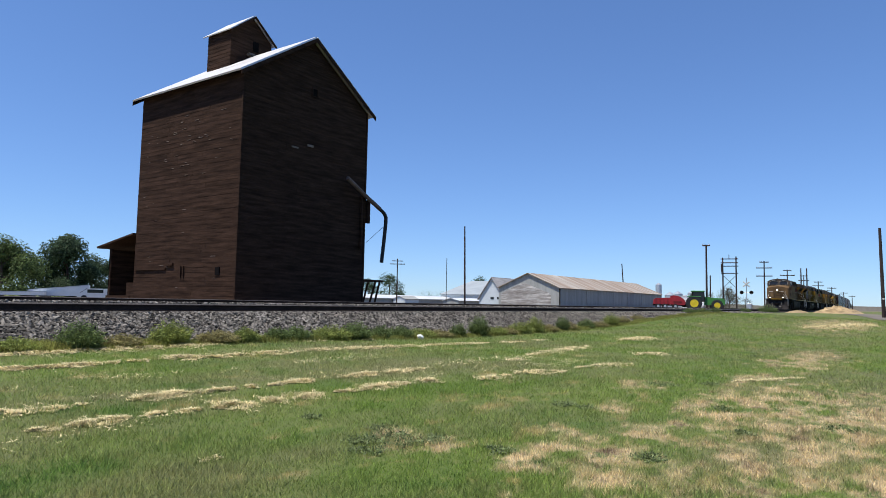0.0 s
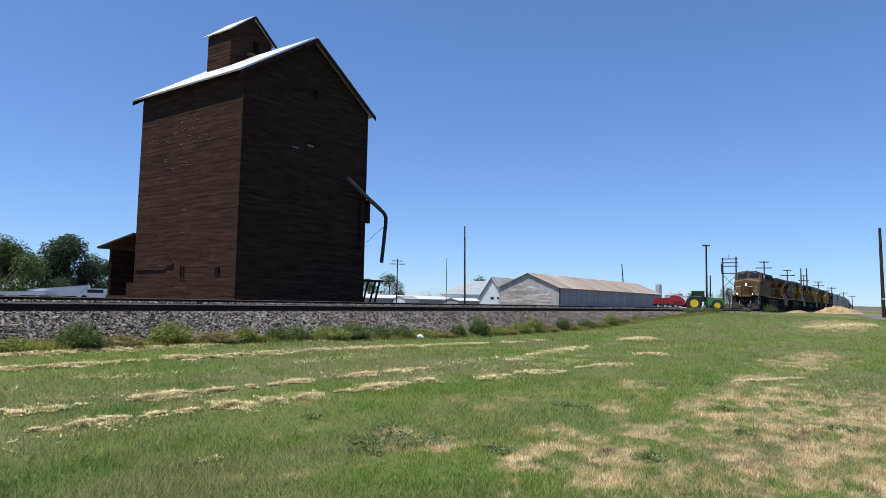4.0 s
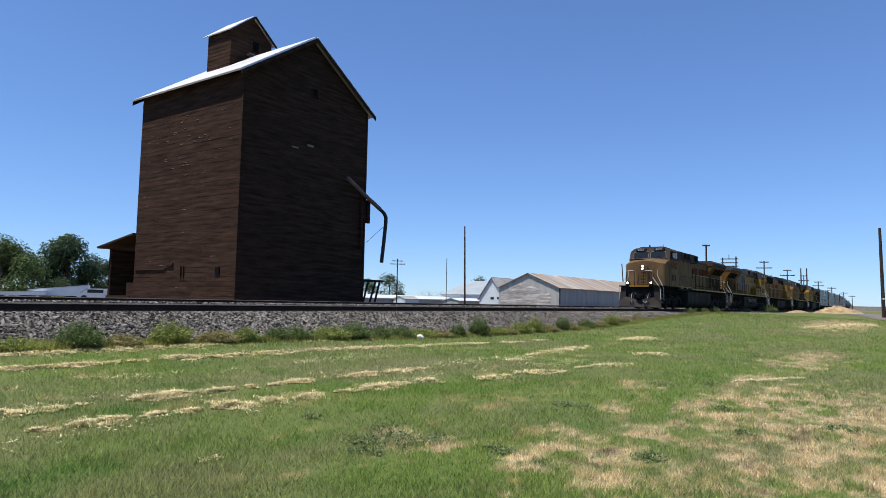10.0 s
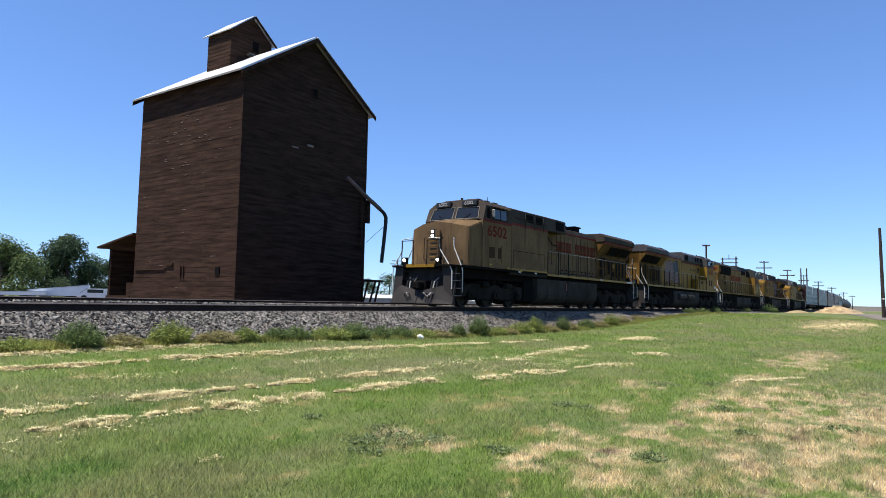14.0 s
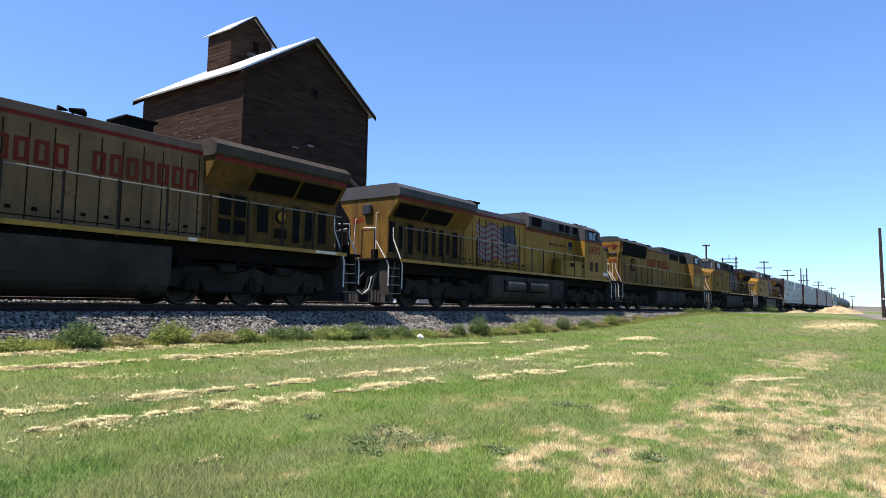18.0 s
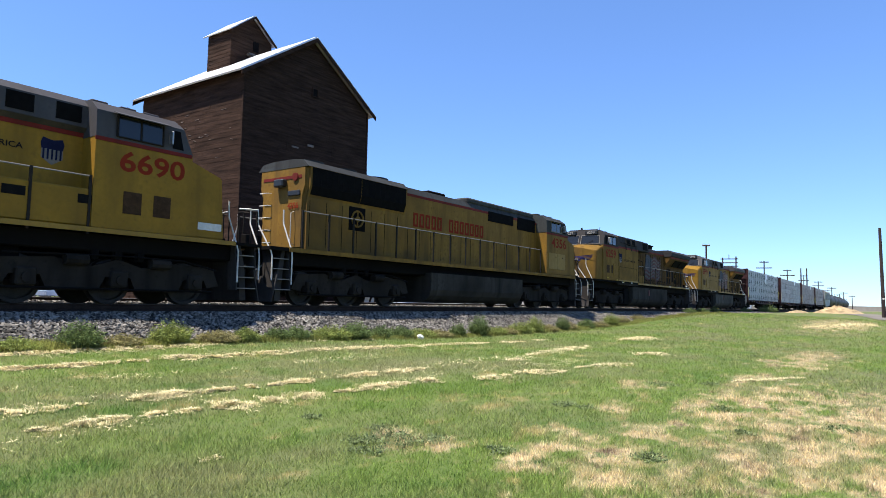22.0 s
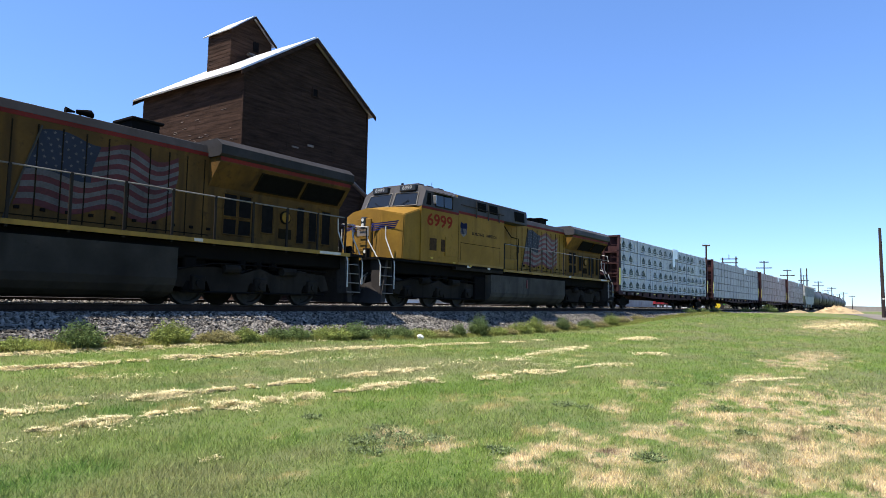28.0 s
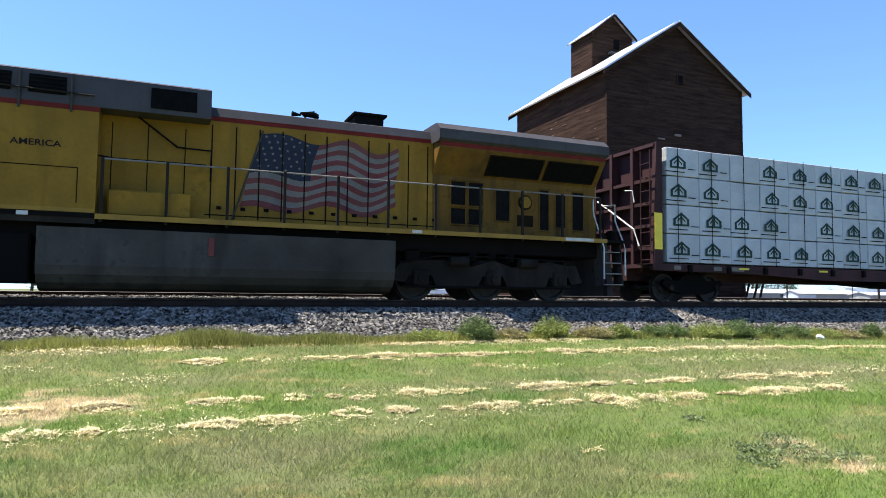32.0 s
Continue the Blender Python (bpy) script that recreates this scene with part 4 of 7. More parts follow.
def ge_loco(name, label, number, yel, num_mat, decal, lit, wing, emblem, grey=None, hood_yel=None, tank_mat=None, rear_yel=None):
    """A six-axle road locomotive: wide nose, full-width cabinet on its -y side, long hood and overhanging radiators."""
    v = thing(name, label, "locomotive", group="locomotives of the train")
    grey, hood_yel, tank_mat = grey or M_LGREY, hood_yel or yel, tank_mat or M_TANK_DIRTY
    rear_yel = rear_yel or M_SOOT
    loco_truck(v, -6.9, 2.0)
    loco_truck(v, 6.75, 2.0)
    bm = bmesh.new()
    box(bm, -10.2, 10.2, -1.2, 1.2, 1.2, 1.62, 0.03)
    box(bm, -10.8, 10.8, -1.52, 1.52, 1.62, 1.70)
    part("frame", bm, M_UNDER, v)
    bm = bmesh.new()
    for s in (-1, 1):
        box(bm, -2.4 if s < 0 else -9.9, 10.1, s * 1.525, s * 1.55, 1.6, 1.71)
    parts("sill_stripe", bm, M_SILL, v, "yellow walkway edge stripe")
    # fuel tank and air tanks
    bm = bmesh.new()
    prism(bm, [(-1.5, 1.42), (-1.5, 0.66), (-1.44, 0.48), (-1.30, 0.32), (-1.08, 0.20), (-0.8, 0.14), (0.8, 0.14), (1.08, 0.20), (1.30, 0.32), (1.44, 0.48), (1.5, 0.66), (1.5, 1.42)], "x", -3.4, 4.0)
    tank = part("fuel_tank", bm, tank_mat, v, "grey streaked fuel tank")
    # flat black plates paint the shade of recesses behind the air tanks
    bm = bmesh.new()
    for x0, x1 in ((-1.4, 0.6), (0.9, 2.7)):
        box(bm, x0, x1, 1.495, 1.51, 0.72, 1.25)
    parts("tank_recess", bm, M_BLACK, tank)
    for x0, x1 in ((-1.3, 0.5), (1.0, 2.6)):
        bm = bmesh.new()
        tube(bm, [(x0, 1.5, 1.0), (x1, 1.5, 1.0)], 0.23, 14)
        part("air_tank", bm, M_TANK, tank)
    bm = bmesh.new()
    plate(bm, -0.22, -0.10, 0.92, 1.3, -1.5, -1, 0.03)
    part("fuel_gauge", bm, M_FRED, tank)
    # hood
    bm = bmesh.new()
    prism(bm, [(-0.94, 1.7), (-0.94, 4.1), (-0.86, 4.26), (0.86, 4.26), (0.94, 4.1), (0.94, 1.7)], "x", -6.05, 5.15)
    hood = part("hood", bm, hood_yel, v)
    bm = bmesh.new()
    prism(bm, [(-0.94, 1.7), (-0.94, 4.1), (-0.86, 4.26), (0.86, 4.26), (0.94, 4.1), (0.94, 1.7)], "x", 5.152, 10.15)
    part("rear_hood", bm, rear_yel, v)
    bm = bmesh.new()
    prism(bm, [(-0.955, 4.10), (-0.88, 4.31), (-0.5, 4.42), (0.5, 4.42), (0.88, 4.31), (0.955, 4.10)], "x", -0.35, 10.16)
    part("hood_roof", bm, grey, hood)
    bm = bmesh.new()
    for s in (-1, 1):
        box(bm, -2.4, 5.15, s * 0.94, s * 0.948, 4.0, 4.10)
    parts("red_stripe", bm, M_RED, hood)
    for s in (-1, 1):
        bm = bmesh.new()
        x = -0.2
        while x < 5.3:
            plate(bm, x, x + 0.03, 1.8, 3.9, s * 0.94, s, 0.005)
            x += 0.52
        plate(bm, -0.3, 5.2, 1.86, 1.885, s * 0.94, s, 0.005)
        part("door_seam", bm, M_SEAM, hood)
        bm = bmesh.new()
        x = -0.05
        while x < 5.2:
            box(bm, x, x + 0.1, s * 0.94, s * 0.975, 2.0, 2.07)
            x += 0.52
        parts("door_latch", bm, M_UNDER, hood)
    # cabinets: full width on -y, narrow with low boxes on +y
    bm = bmesh.new()
    prism(bm, [(-1.53, 1.72), (-1.53, 3.92), (-1.48, 4.50), (-1.0, 4.66), (0, 4.66), (0, 1.72)], "x", -6.05, -2.4)
    aux = part("equipment_cabinet", bm, yel, v)
    bm = bmesh.new()
    prism(bm, [(-1.538, 3.88), (-1.538, 3.93), (-1.488, 4.515), (-1.0, 4.68), (0.9, 4.695), (1.12, 4.5), (1.12, 4.0), (0.96, 3.9)], "x", -6.04, -0.25)
    cap = part("cabinet_roof", bm, grey, aux, "grey cabinet roof")
    bm = bmesh.new()
    box(bm, -6.04, -2.39, -1.537, -1.52, 3.78, 3.885)
    box(bm, -6.04, -0.25, 0.945, 0.96, 3.8, 3.9)
    parts("red_stripe", bm, M_RED, aux)
    bm = bmesh.new()
    plate(bm, -6.0, -2.42, 1.72, 1.8, -1.53, -1, 0.012)
    parts("sill_stripe", bm, M_SILL, aux)
    bm = bmesh.new()
    box(bm, -6.1, -2.4, -1.5, -1.3, 1.5, 1.72)
    part("skirt", bm, M_TRUCK, aux)
    bm = bmesh.new()
    for x in (-5.85, -2.75):
        plate(bm, x, x + 0.02, 1.9, 2.6, -1.53, -1, 0.004)
    plate(bm, -5.85, -2.73, 2.6, 2.62, -1.53, -1, 0.004)
    plate(bm, -6.02, -6.005, 1.8, 3.7, -1.53, -1, 0.004)
    part("panel_seam", bm, M_SEAM, aux)
    for x0, x1 in ((-4.6, -3.95), (-3.65, -3.0)):
        bm = bmesh.new()
        slab(bm, [(x0, -1.535, 4.05), (x1, -1.535, 4.05), (x1, -1.505, 4.42), (x0, -1.505, 4.42)], -0.015)
        gr = part("vent_grille", bm, M_BLACK, aux)
        bm = bmesh.new()
        for k in range(4):
            f = (k + 0.5) / 4
            yy, zz = -1.545 + 0.03 * f, 4.06 + 0.35 * f
            box(bm, x0, x1, yy - 0.02, yy, zz - 0.012, zz + 0.012)
        parts("louvre", bm, M_VENT, gr)
    bm = bmesh.new()
    slab(bm, [(-1.45, -1.545, 3.98), (-0.55, -1.545, 3.98), (-0.55, -1.508, 4.42), (-1.45, -1.508, 4.42)], -0.015)
    box(bm, -1.6, -0.55, 1.122, 1.13, 4.05, 4.5)
    parts("blower_mesh", bm, M_BLACK, aux)
    bm = bmesh.new()
    for x0, x1 in ((-5.9, -5.35), (-4.9, -4.35), (-4.2, -3.65)):
        box(bm, x0, x1, 1.122, 1.13, 4.08, 4.46)
    parts("side_grille", bm, M_BLACK, aux)
    bm = bmesh.new()
    tube(bm, [(-5.9, -1.57, 4.15), (-2.5, -1.57, 4.1)], 0.018, 6)
    part("upper_rail", bm, M_POST, aux)
    bm = bmesh.new()
    for x in (-4.75, -3.8, -2.9):
        tube(bm, [(x, -1.57, 3.72), (x, -1.55, 4.45)], 0.024, 6)
    parts("upper_post", bm, M_TANK, aux)
    bm = bmesh.new()
    box(bm, -6.6, -3.1, 1.0, 1.5, 1.72, 2.56, 0.03)
    part("low_cabinet", bm, yel, v)
    bm = bmesh.new()
    for x in (-6.2, -4.7):
        plate(bm, x, x + 0.45, 2.22, 2.42, 1.5, 1)
    parts("cabinet_vent", bm, M_RED if wing else M_VENT, v)
    bm = bmesh.new()
    box(bm, -2.2, -0.6, -1.35, -0.95, 1.72, 2.25, 0.03)
    part("battery_box", bm, yel, v)
    bm = bmesh.new()
    tube(bm, [(-1.9, -1.0, 4.05), (-0.9, -1.05, 3.3), (-0.2, -1.05, 3.28), (-0.2, -1.05, 2.6)], 0.022, 6)
    tube(bm, [(-2.38, -1.5, 2.9), (-2.1, -1.3, 2.9), (-0.3, -1.06, 2.95)], 0.02, 6)
    part("conduit", bm, M_UNDER, v)
    bm = bmesh.new()
    for x0, x1, y in ((-5.35, -5.1, -1.53), (-3.75, -3.55, -1.53), (8.75, 9.65, -1.552), (4.4, 4.65, -1.552)):
        box(bm, x0, x1, y - 0.008, y, 1.62, 1.70)
    parts("sill_placard", bm, M_WHITE, v, "pale sill placard")
    bm = bmesh.new()
    tube(bm, [(-7.4, 0.3, 4.7), (-7.4, 0.3, 4.95)], 0.09, 10, 0.05)
    tube(bm, [(-6.5, -0.5, 4.7), (-6.5, -0.5, 5.05)], 0.012, 5)
    parts("antenna", bm, M_UNDER, v)
    # stack, horn
    bm = bmesh.new()
    box(bm, 3.25, 4.0, -0.42, 0.42, 4.36, 4.70, 0.05)
    box(bm, 3.18, 4.07, -0.48, 0.48, 4.66, 4.74, 0.02)
    part("exhaust_housing", bm, M_UNDER, hood)
    bm = bmesh.new()
    tube(bm, [(2.0, -0.3, 4.4), (2.0, -0.3, 4.52)], 0.03, 6)
    for k in range(3):
        tube(bm, [(1.85 + 0.05 * k, -0.42 + 0.1 * k, 4.54), (2.2 + 0.07 * k, -0.42 + 0.1 * k, 4.56)], 0.022, 8, 0.07)
    tube(bm, [(1.9, -0.25, 4.54), (1.68, -0.25, 4.55)], 0.022, 8, 0.07)
    part("air_horn", bm, M_UNDER, hood)
    # radiator cab: yellow flanks that lean out to the grilles, a red stripe, and the wide roof
    bm = bmesh.new()
    prism(bm, [(-0.93, 3.20), (-1.42, 3.84), (-1.42, 3.98), (1.42, 3.98), (1.42, 3.84), (0.93, 3.20)], "x", 5.15, 10.15)
    rad = part("radiator_flank", bm, rear_yel, hood)
    bm = bmesh.new()
    prism(bm, [(-1.44, 3.98), (-1.53, 4.04), (-1.53, 4.28), (-1.3, 4.46), (1.3, 4.46), (1.53, 4.28), (1.53, 4.04), (1.44, 3.98)], "x", 5.1, 10.2)
    part("radiator_roof", bm, grey, rad, "overhanging grey radiator roof")
    bm = bmesh.new()
    for s in (-1, 1):
        box(bm, 5.16, 10.14, s * 1.42, s * 1.43, 3.87, 3.975)
    parts("red_stripe", bm, M_RED, rad)
    for s in (-1, 1):
        for x0, x1 in ((6.6, 8.2), (8.35, 9.95)):
            bm = bmesh.new()
            slab(bm, [(x0, s * 1.006, 3.28), (x1, s * 1.006, 3.28), (x1, s * 1.368, 3.752), (x0, s * 1.368, 3.752)], -s * 0.02)
            gg = part("radiator_grille", bm, M_BLACK, rad)
            bm = bmesh.new()
            for f in (0.02, 0.98):
                yy, zz = 1.006 + 0.362 * f, 3.28 + 0.472 * f
                tube(bm, [(x0, s * (yy + 0.012), zz), (x1, s * (yy + 0.012), zz)], 0.02, 5)
            for xx in (x0, x1):
                tube(bm, [(xx, s * 1.02, 3.28), (xx, s * 1.382, 3.752)], 0.02, 5)
            parts("grille_frame", bm, M_SEAM, gg)
    for s, spans in ((-1, ((5.65, 6.1, 2.45, 3.1), (6.15, 6.6, 2.45, 3.1), (5.65, 6.1, 1.95, 2.4), (6.15, 6.6, 1.95, 2.4), (6.95, 7.4, 2.1, 2.95), (8.3, 8.62, 1.9, 3.05), (8.8, 9.15, 2.0, 2.95), (9.35, 9.75, 1.95, 3.05))),
                     (1, ((9.72, 10.12, 1.95, 3.12), (9.2, 9.55, 2.1, 3.0), (8.65, 9.0, 1.95, 3.12), (8.15, 8.4, 2.1, 3.0), (7.68, 7.95, 2.0, 3.1), (7.2, 7.45, 2.0, 3.1), (6.7, 7.0, 2.0, 3.1), (6.22, 6.5, 2.1, 2.95), (5.65, 6.05, 2.0, 3.1)))):
        for x0, x1, z0, z1 in spans:
            bm = bmesh.new()
            plate(bm, x0, x1, z0, z1, s * 0.94, s, 0.01)
            part("louvre_door", bm, M_VENT, hood)
            bm = bmesh.new()
            for a, b in (((x0, z0), (x1, z0)), ((x1, z0), (x1, z1)), ((x1, z1), (x0, z1)), ((x0, z1), (x0, z0))):
                tube(bm, [(a[0], s * 0.95, a[1]), (b[0], s * 0.95, b[1])], 0.025, 4)
            part("door_frame", bm, rear_yel, hood)
    bm = bmesh.new()
    tube(bm, [(7.85, -0.94, 2.65), (7.85, -0.99, 2.65)], 0.2, 14)
    box(bm, 7.62, 8.1, -0.96, -0.93, 2.0, 2.3)
    part("fan_cover", bm, M_SEAM, hood)
    bm = bmesh.new()
    tube(bm, [(7.85, -0.99, 2.65), (7.85, -1.01, 2.65)], 0.16, 12)
    part("fan_ring", bm, M_YEL, hood)
    # rear face
    bm = bmesh.new()
    box(bm, 10.14, 10.3, -0.2, 0.2, 3.35, 3.75, 0.04)
    part("rear_light_box", bm, M_BOARD, hood)
    lettering("rear_number", number, 10.358, -0.5, 3.1, 0.2, num_mat, hood, 1, 0.008).matrix_basis = pose(10.158, -0.5, 3.1, 90, 0, 90)
    bm = bmesh.new()
    tube(bm, [(10.3, -0.55, 2.2), (10.25, -0.55, 3.2), (10.16, -0.55, 3.25)], 0.015, 6)
    tube(bm, [(10.16, 0.5, 2.0), (10.28, 0.5, 2.05), (10.28, 0.5, 3.4), (10.16, 0.5, 3.45)], 0.015, 6)
    parts("end_grab_iron", bm, M_WHITE, hood)
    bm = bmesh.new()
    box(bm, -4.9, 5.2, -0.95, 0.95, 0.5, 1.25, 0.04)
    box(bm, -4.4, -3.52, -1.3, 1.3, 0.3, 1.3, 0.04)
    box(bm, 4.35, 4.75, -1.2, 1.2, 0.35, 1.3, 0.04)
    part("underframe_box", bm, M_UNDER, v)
    cab_shell(v, yel, yel, number, num_mat, wing, grey=grey)
    # decals
    if decal == "flag":
        for s in (-1, 1):
            flag(v, 0.9, s * 0.953, 3.80, s, dull=hood_yel is M_SOOT)
            bm = bmesh.new()
            for x in (0.84, 1.36, 1.88, 2.40, 2.92, 3.44, 3.96):
                plate(bm, x, x + 0.028, 1.85, 3.9, s * 0.955, s, 0.005)
            parts("hood_door_gap", bm, M_SEAM, v)
    else:
        bars(v, -0.3, 5.0, 3.02, 3.56, -0.952, -1, (5, 7), num_mat)
        bars(v, -0.3, 5.0, 3.02, 3.56, 0.952, 1, (5, 7), num_mat)
    if emblem and not wing:
        bm = bmesh.new()
        box(bm, -9.45, -8.75, 1.506, 1.516, 1.93, 2.12)
        part("placard", bm, M_WHITE, v, "white nose placard")
    if emblem:
        shield(v, -5.65, -1.532, 3.15, -1)
        lettering("slogan_word", "BUILDING", -4.55, -1.536, 3.0, 0.125, M_INK, v, -1, 0.003, 1.2)
        lettering("slogan_word", "AMERICA", -3.48, -1.536, 3.0, 0.125, M_INK, v, -1, 0.003, 1.2)
        shield(v, -5.4, 0.945, 3.35, 1)
        lettering("slogan_word", "BUILDING", -3.3, 0.95, 3.3, 0.125, M_INK, v, 1, 0.003, 1.2)
        lettering("slogan_word", "AMERICA", -4.37, 0.95, 3.3, 0.125, M_INK, v, 1, 0.003, 1.2)
    bm = bmesh.new()
    for x in (-2.2, -1.5, -0.75):
        plate(bm, x, x + 0.022, 2.3, 3.75, -0.94, -1, 0.005)
    parts("panel_seam", bm, M_SEAM, v)
    bm = bmesh.new()
    for x, z in ((-7.9, 2.02), (-6.4, 1.93), (-5.2, 1.86)):
        box(bm, x, x + 0.16, -1.56, -1.532, z - 0.2, z - 0.13)
    parts("lifting_lug", bm, M_TRYELLOW, v)
    side_rails(v, -1, -2.3, 9.9, 11)
    side_rails(v, 1, -6.0, 9.9, 14)
    end_gear(v, -1, True)
    end_gear(v, 1, False)
    for y, z, x in ((0.0, 3.14, -10.04), (0.0, 2.96, -10.04), (-0.86, 1.9, -10.83), (0.86, 1.9, -10.83)):
        bm = bmesh.new()
        tube(bm, [(x + 0.03, y, z), (x, y, z)], 0.062, 12)
        part("headlight", bm, M_LAMP if lit else M_LENS, v, "lit headlight" if lit else "")
    return v


def emd_loco(name, label, number, yel):
    """A six-axle road locomotive with a long straight hood, black radiator grilles at its rear and roof fans."""
    v = thing(name, label, "locomotive", group="locomotives of the train")
    loco_truck(v, -6.9, 2.05)
    loco_truck(v, 6.9, 2.05)
    bm = bmesh.new()
    box(bm, -10.2, 10.2, -1.2, 1.2, 1.2, 1.6, 0.03)
    box(bm, -10.8, 10.8, -1.52, 1.52, 1.60, 1.70)
    part("frame", bm, M_UNDER, v)
    bm = bmesh.new()
    for s in (-1, 1):
        box(bm, -9.9, 10.1, s * 1.525, s * 1.55, 1.58, 1.71)
    parts("sill_stripe", bm, yel, v)
    bm = bmesh.new()
    prism(bm, [(-1.5, 1.30), (-1.5, 0.66), (-1.42, 0.44), (-1.25, 0.28), (-1.0, 0.16), (1.0, 0.16), (1.25, 0.28), (1.42, 0.44), (1.5, 0.66), (1.5, 1.30)], "x", -4.1, 3.05)
    part("fuel_tank", bm, M_TANK_DIRTY, v, "long grimy fuel tank")
    bm = bmesh.new()
    prism(bm, [(-0.95, 1.7), (-0.95, 4.27), (-0.8, 4.5), (0.8, 4.5), (0.95, 4.27), (0.95, 1.7)], "x", -6.5, 4.2)
    hood = part("hood", bm, yel, v)
    bm = bmesh.new()
    prism(bm, [(-1.04, 1.7), (-1.04, 3.4), (-1.16, 3.75), (-1.16, 4.36), (-0.95, 4.55), (0.95, 4.55), (1.16, 4.36), (1.16, 3.75), (1.04, 3.4), (1.04, 1.7)], "x", 4.2, 9.15)
    bmesh.ops.bevel(bm, geom=[e for e in bm.edges if min(e.verts[0].co.x, e.verts[1].co.x) > 9], offset=0.12, segments=3, affect="EDGES")
    rad = part("radiator_section", bm, yel, hood)
    bm = bmesh.new()
    prism(bm, [(-1.19, 4.35), (-0.96, 4.57), (-0.5, 4.63), (0.5, 4.63), (0.96, 4.57), (1.19, 4.35)], "x", 4.2, 9.16)
    part("grey_roof", bm, M_PEEL, rad)
    bm = bmesh.new()
    prism(bm, [(-0.96, 4.27), (-0.82, 4.52), (-0.4, 4.61), (0.4, 4.61), (0.82, 4.52), (0.96, 4.27)], "x", -6.5, 4.2)
    part("hood_roof", bm, M_PEEL, hood)
    bm = bmesh.new()
    for s in (-1, 1):
        box(bm, -6.5, 4.2, s * 0.95, s * 0.957, 4.17, 4.27)
    box(bm, 9.15, 9.165, -0.9, 0.9, 4.0, 4.1)
    parts("red_stripe", bm, M_RED, hood)
    for s in (-1, 1):
        for x0, x1 in ((6.7, 8.95), (4.28, 6.67)):
            bm = bmesh.new()
            slab(bm, [(x0, s * 1.08, 3.48), (x1, s * 1.08, 3.48), (x1, s * 1.168, 3.76), (x0, s * 1.168, 3.76)], -s * 0.01)
            box(bm, x0, x1, s * 1.15, s * 1.172, 3.76, 4.34)
            g = part("radiator_grille", bm, M_BLACK, rad)
            bm = bmesh.new()
            for k in range(9):
                xx = x0 + (x1 - x0) * (k + 0.5) / 9
                box(bm, xx, xx + 0.012, s * 1.172, s * 1.178, 3.8, 4.33)
            parts("grille_bar", bm, M_VENT, g)
        bm = bmesh.new()
        for x0, x1, z0 in ((-4.1, -1.85, 3.86), (-6.3, -4.5, 3.74)):
            plate(bm, x0, x1, z0, 4.3 if x0 > -5 else 4.34, s * 0.955, s, 0.02)
        parts("inertial_grille", bm, M_BLACK, hood)
        bm = bmesh.new()
        x = -5.5
        while x < 9.0:
            plate(bm, x, x + 0.022, 1.85, 3.3 if x > 4 else 2.9, s * (1.04 if x > 4.2 else 0.95), s, 0.004)
            x += 0.72
        plate(bm, -5.6, 4.0, 2.92, 2.94, s * 0.95, s, 0.004)
        part("door_seam", bm, M_SEAM, hood)
        bm = bmesh.new()
        plate(bm, 6.35, 7.15, 2.55, 3.35, s * 1.04, s, 0.012)
        op = part("fan_opening", bm, M_BLACK, hood)
        bm = bmesh.new()
        for k in range(14):
            a = 2 * math.pi * k / 14
            b = 2 * math.pi * (k + 1) / 14
            tube(bm, [(6.75 + 0.27 * math.cos(a), s * 1.07, 2.95 + 0.27 * math.sin(a)), (6.75 + 0.27 * math.cos(b), s * 1.07, 2.95 + 0.27 * math.sin(b))], 0.035, 5)
        tube(bm, [(6.48, s * 1.07, 2.95), (7.02, s * 1.07, 2.95)], 0.03, 5)
        tube(bm, [(6.75, s * 1.07, 2.68), (6.75, s * 1.07, 3.22)], 0.03, 5)
        tube(bm, [(6.75, s * 1.06, 2.95), (6.75, s * 1.1, 2.95)], 0.1, 8)
        part("hand_wheel", bm, yel, op)
        bars(v, -1.5, 3.6, 3.05, 3.58, s * 0.957, s, (5, 7), M_NUM)
    for x in (4.9, 6.6, 8.2):
        bm = bmesh.new()
        tube(bm, [(x, 0, 4.6), (x, 0, 4.73)], 0.62, 20)
        part("roof_fan", bm, M_PEEL, rad)
    bm = bmesh.new()
    box(bm, 0.6, 1.8, -0.35, 0.35, 4.56, 4.76, 0.05)
    part("exhaust_housing", bm, M_UNDER, hood)
    bm = bmesh.new()
    box(bm, -6.3, -0.3, -0.88, 0.88, 4.48, 4.72, 0.06)
    hatch = part("brake_hatch", bm, M_PEEL, hood, "raised grey roof hatch with peeling paint")
    for x in (-5.4, -3.9, -2.4):
        bm = bmesh.new()
        tube(bm, [(x, 0, 4.70), (x, 0, 4.78)], 0.5, 18)
        part("brake_fan", bm, M_UNDER, hatch)
    # rear face details
    bm = bmesh.new()
    box(bm, 9.14, 9.36, -0.22, 0.22, 3.75, 4.0, 0.04)
    box(bm, 9.14, 9.2, 0.3, 0.85, 3.45, 3.62, 0.02)
    part("rear_light_box", bm, M_BOARD, hood)
    bm = bmesh.new()
    tube(bm, [(9.1, 0.62, 4.05), (9.2, 0.62, 4.05)], 0.13, 12)
    part("class_light", bm, M_RED, hood)
    lettering("rear_number", number, 9.18, 0.6, 3.05, 0.18, M_NUM, hood, 1, 0.006).matrix_basis = pose(9.18, 0.55, 3.05, 90, 0, 90)
    bm = bmesh.new()
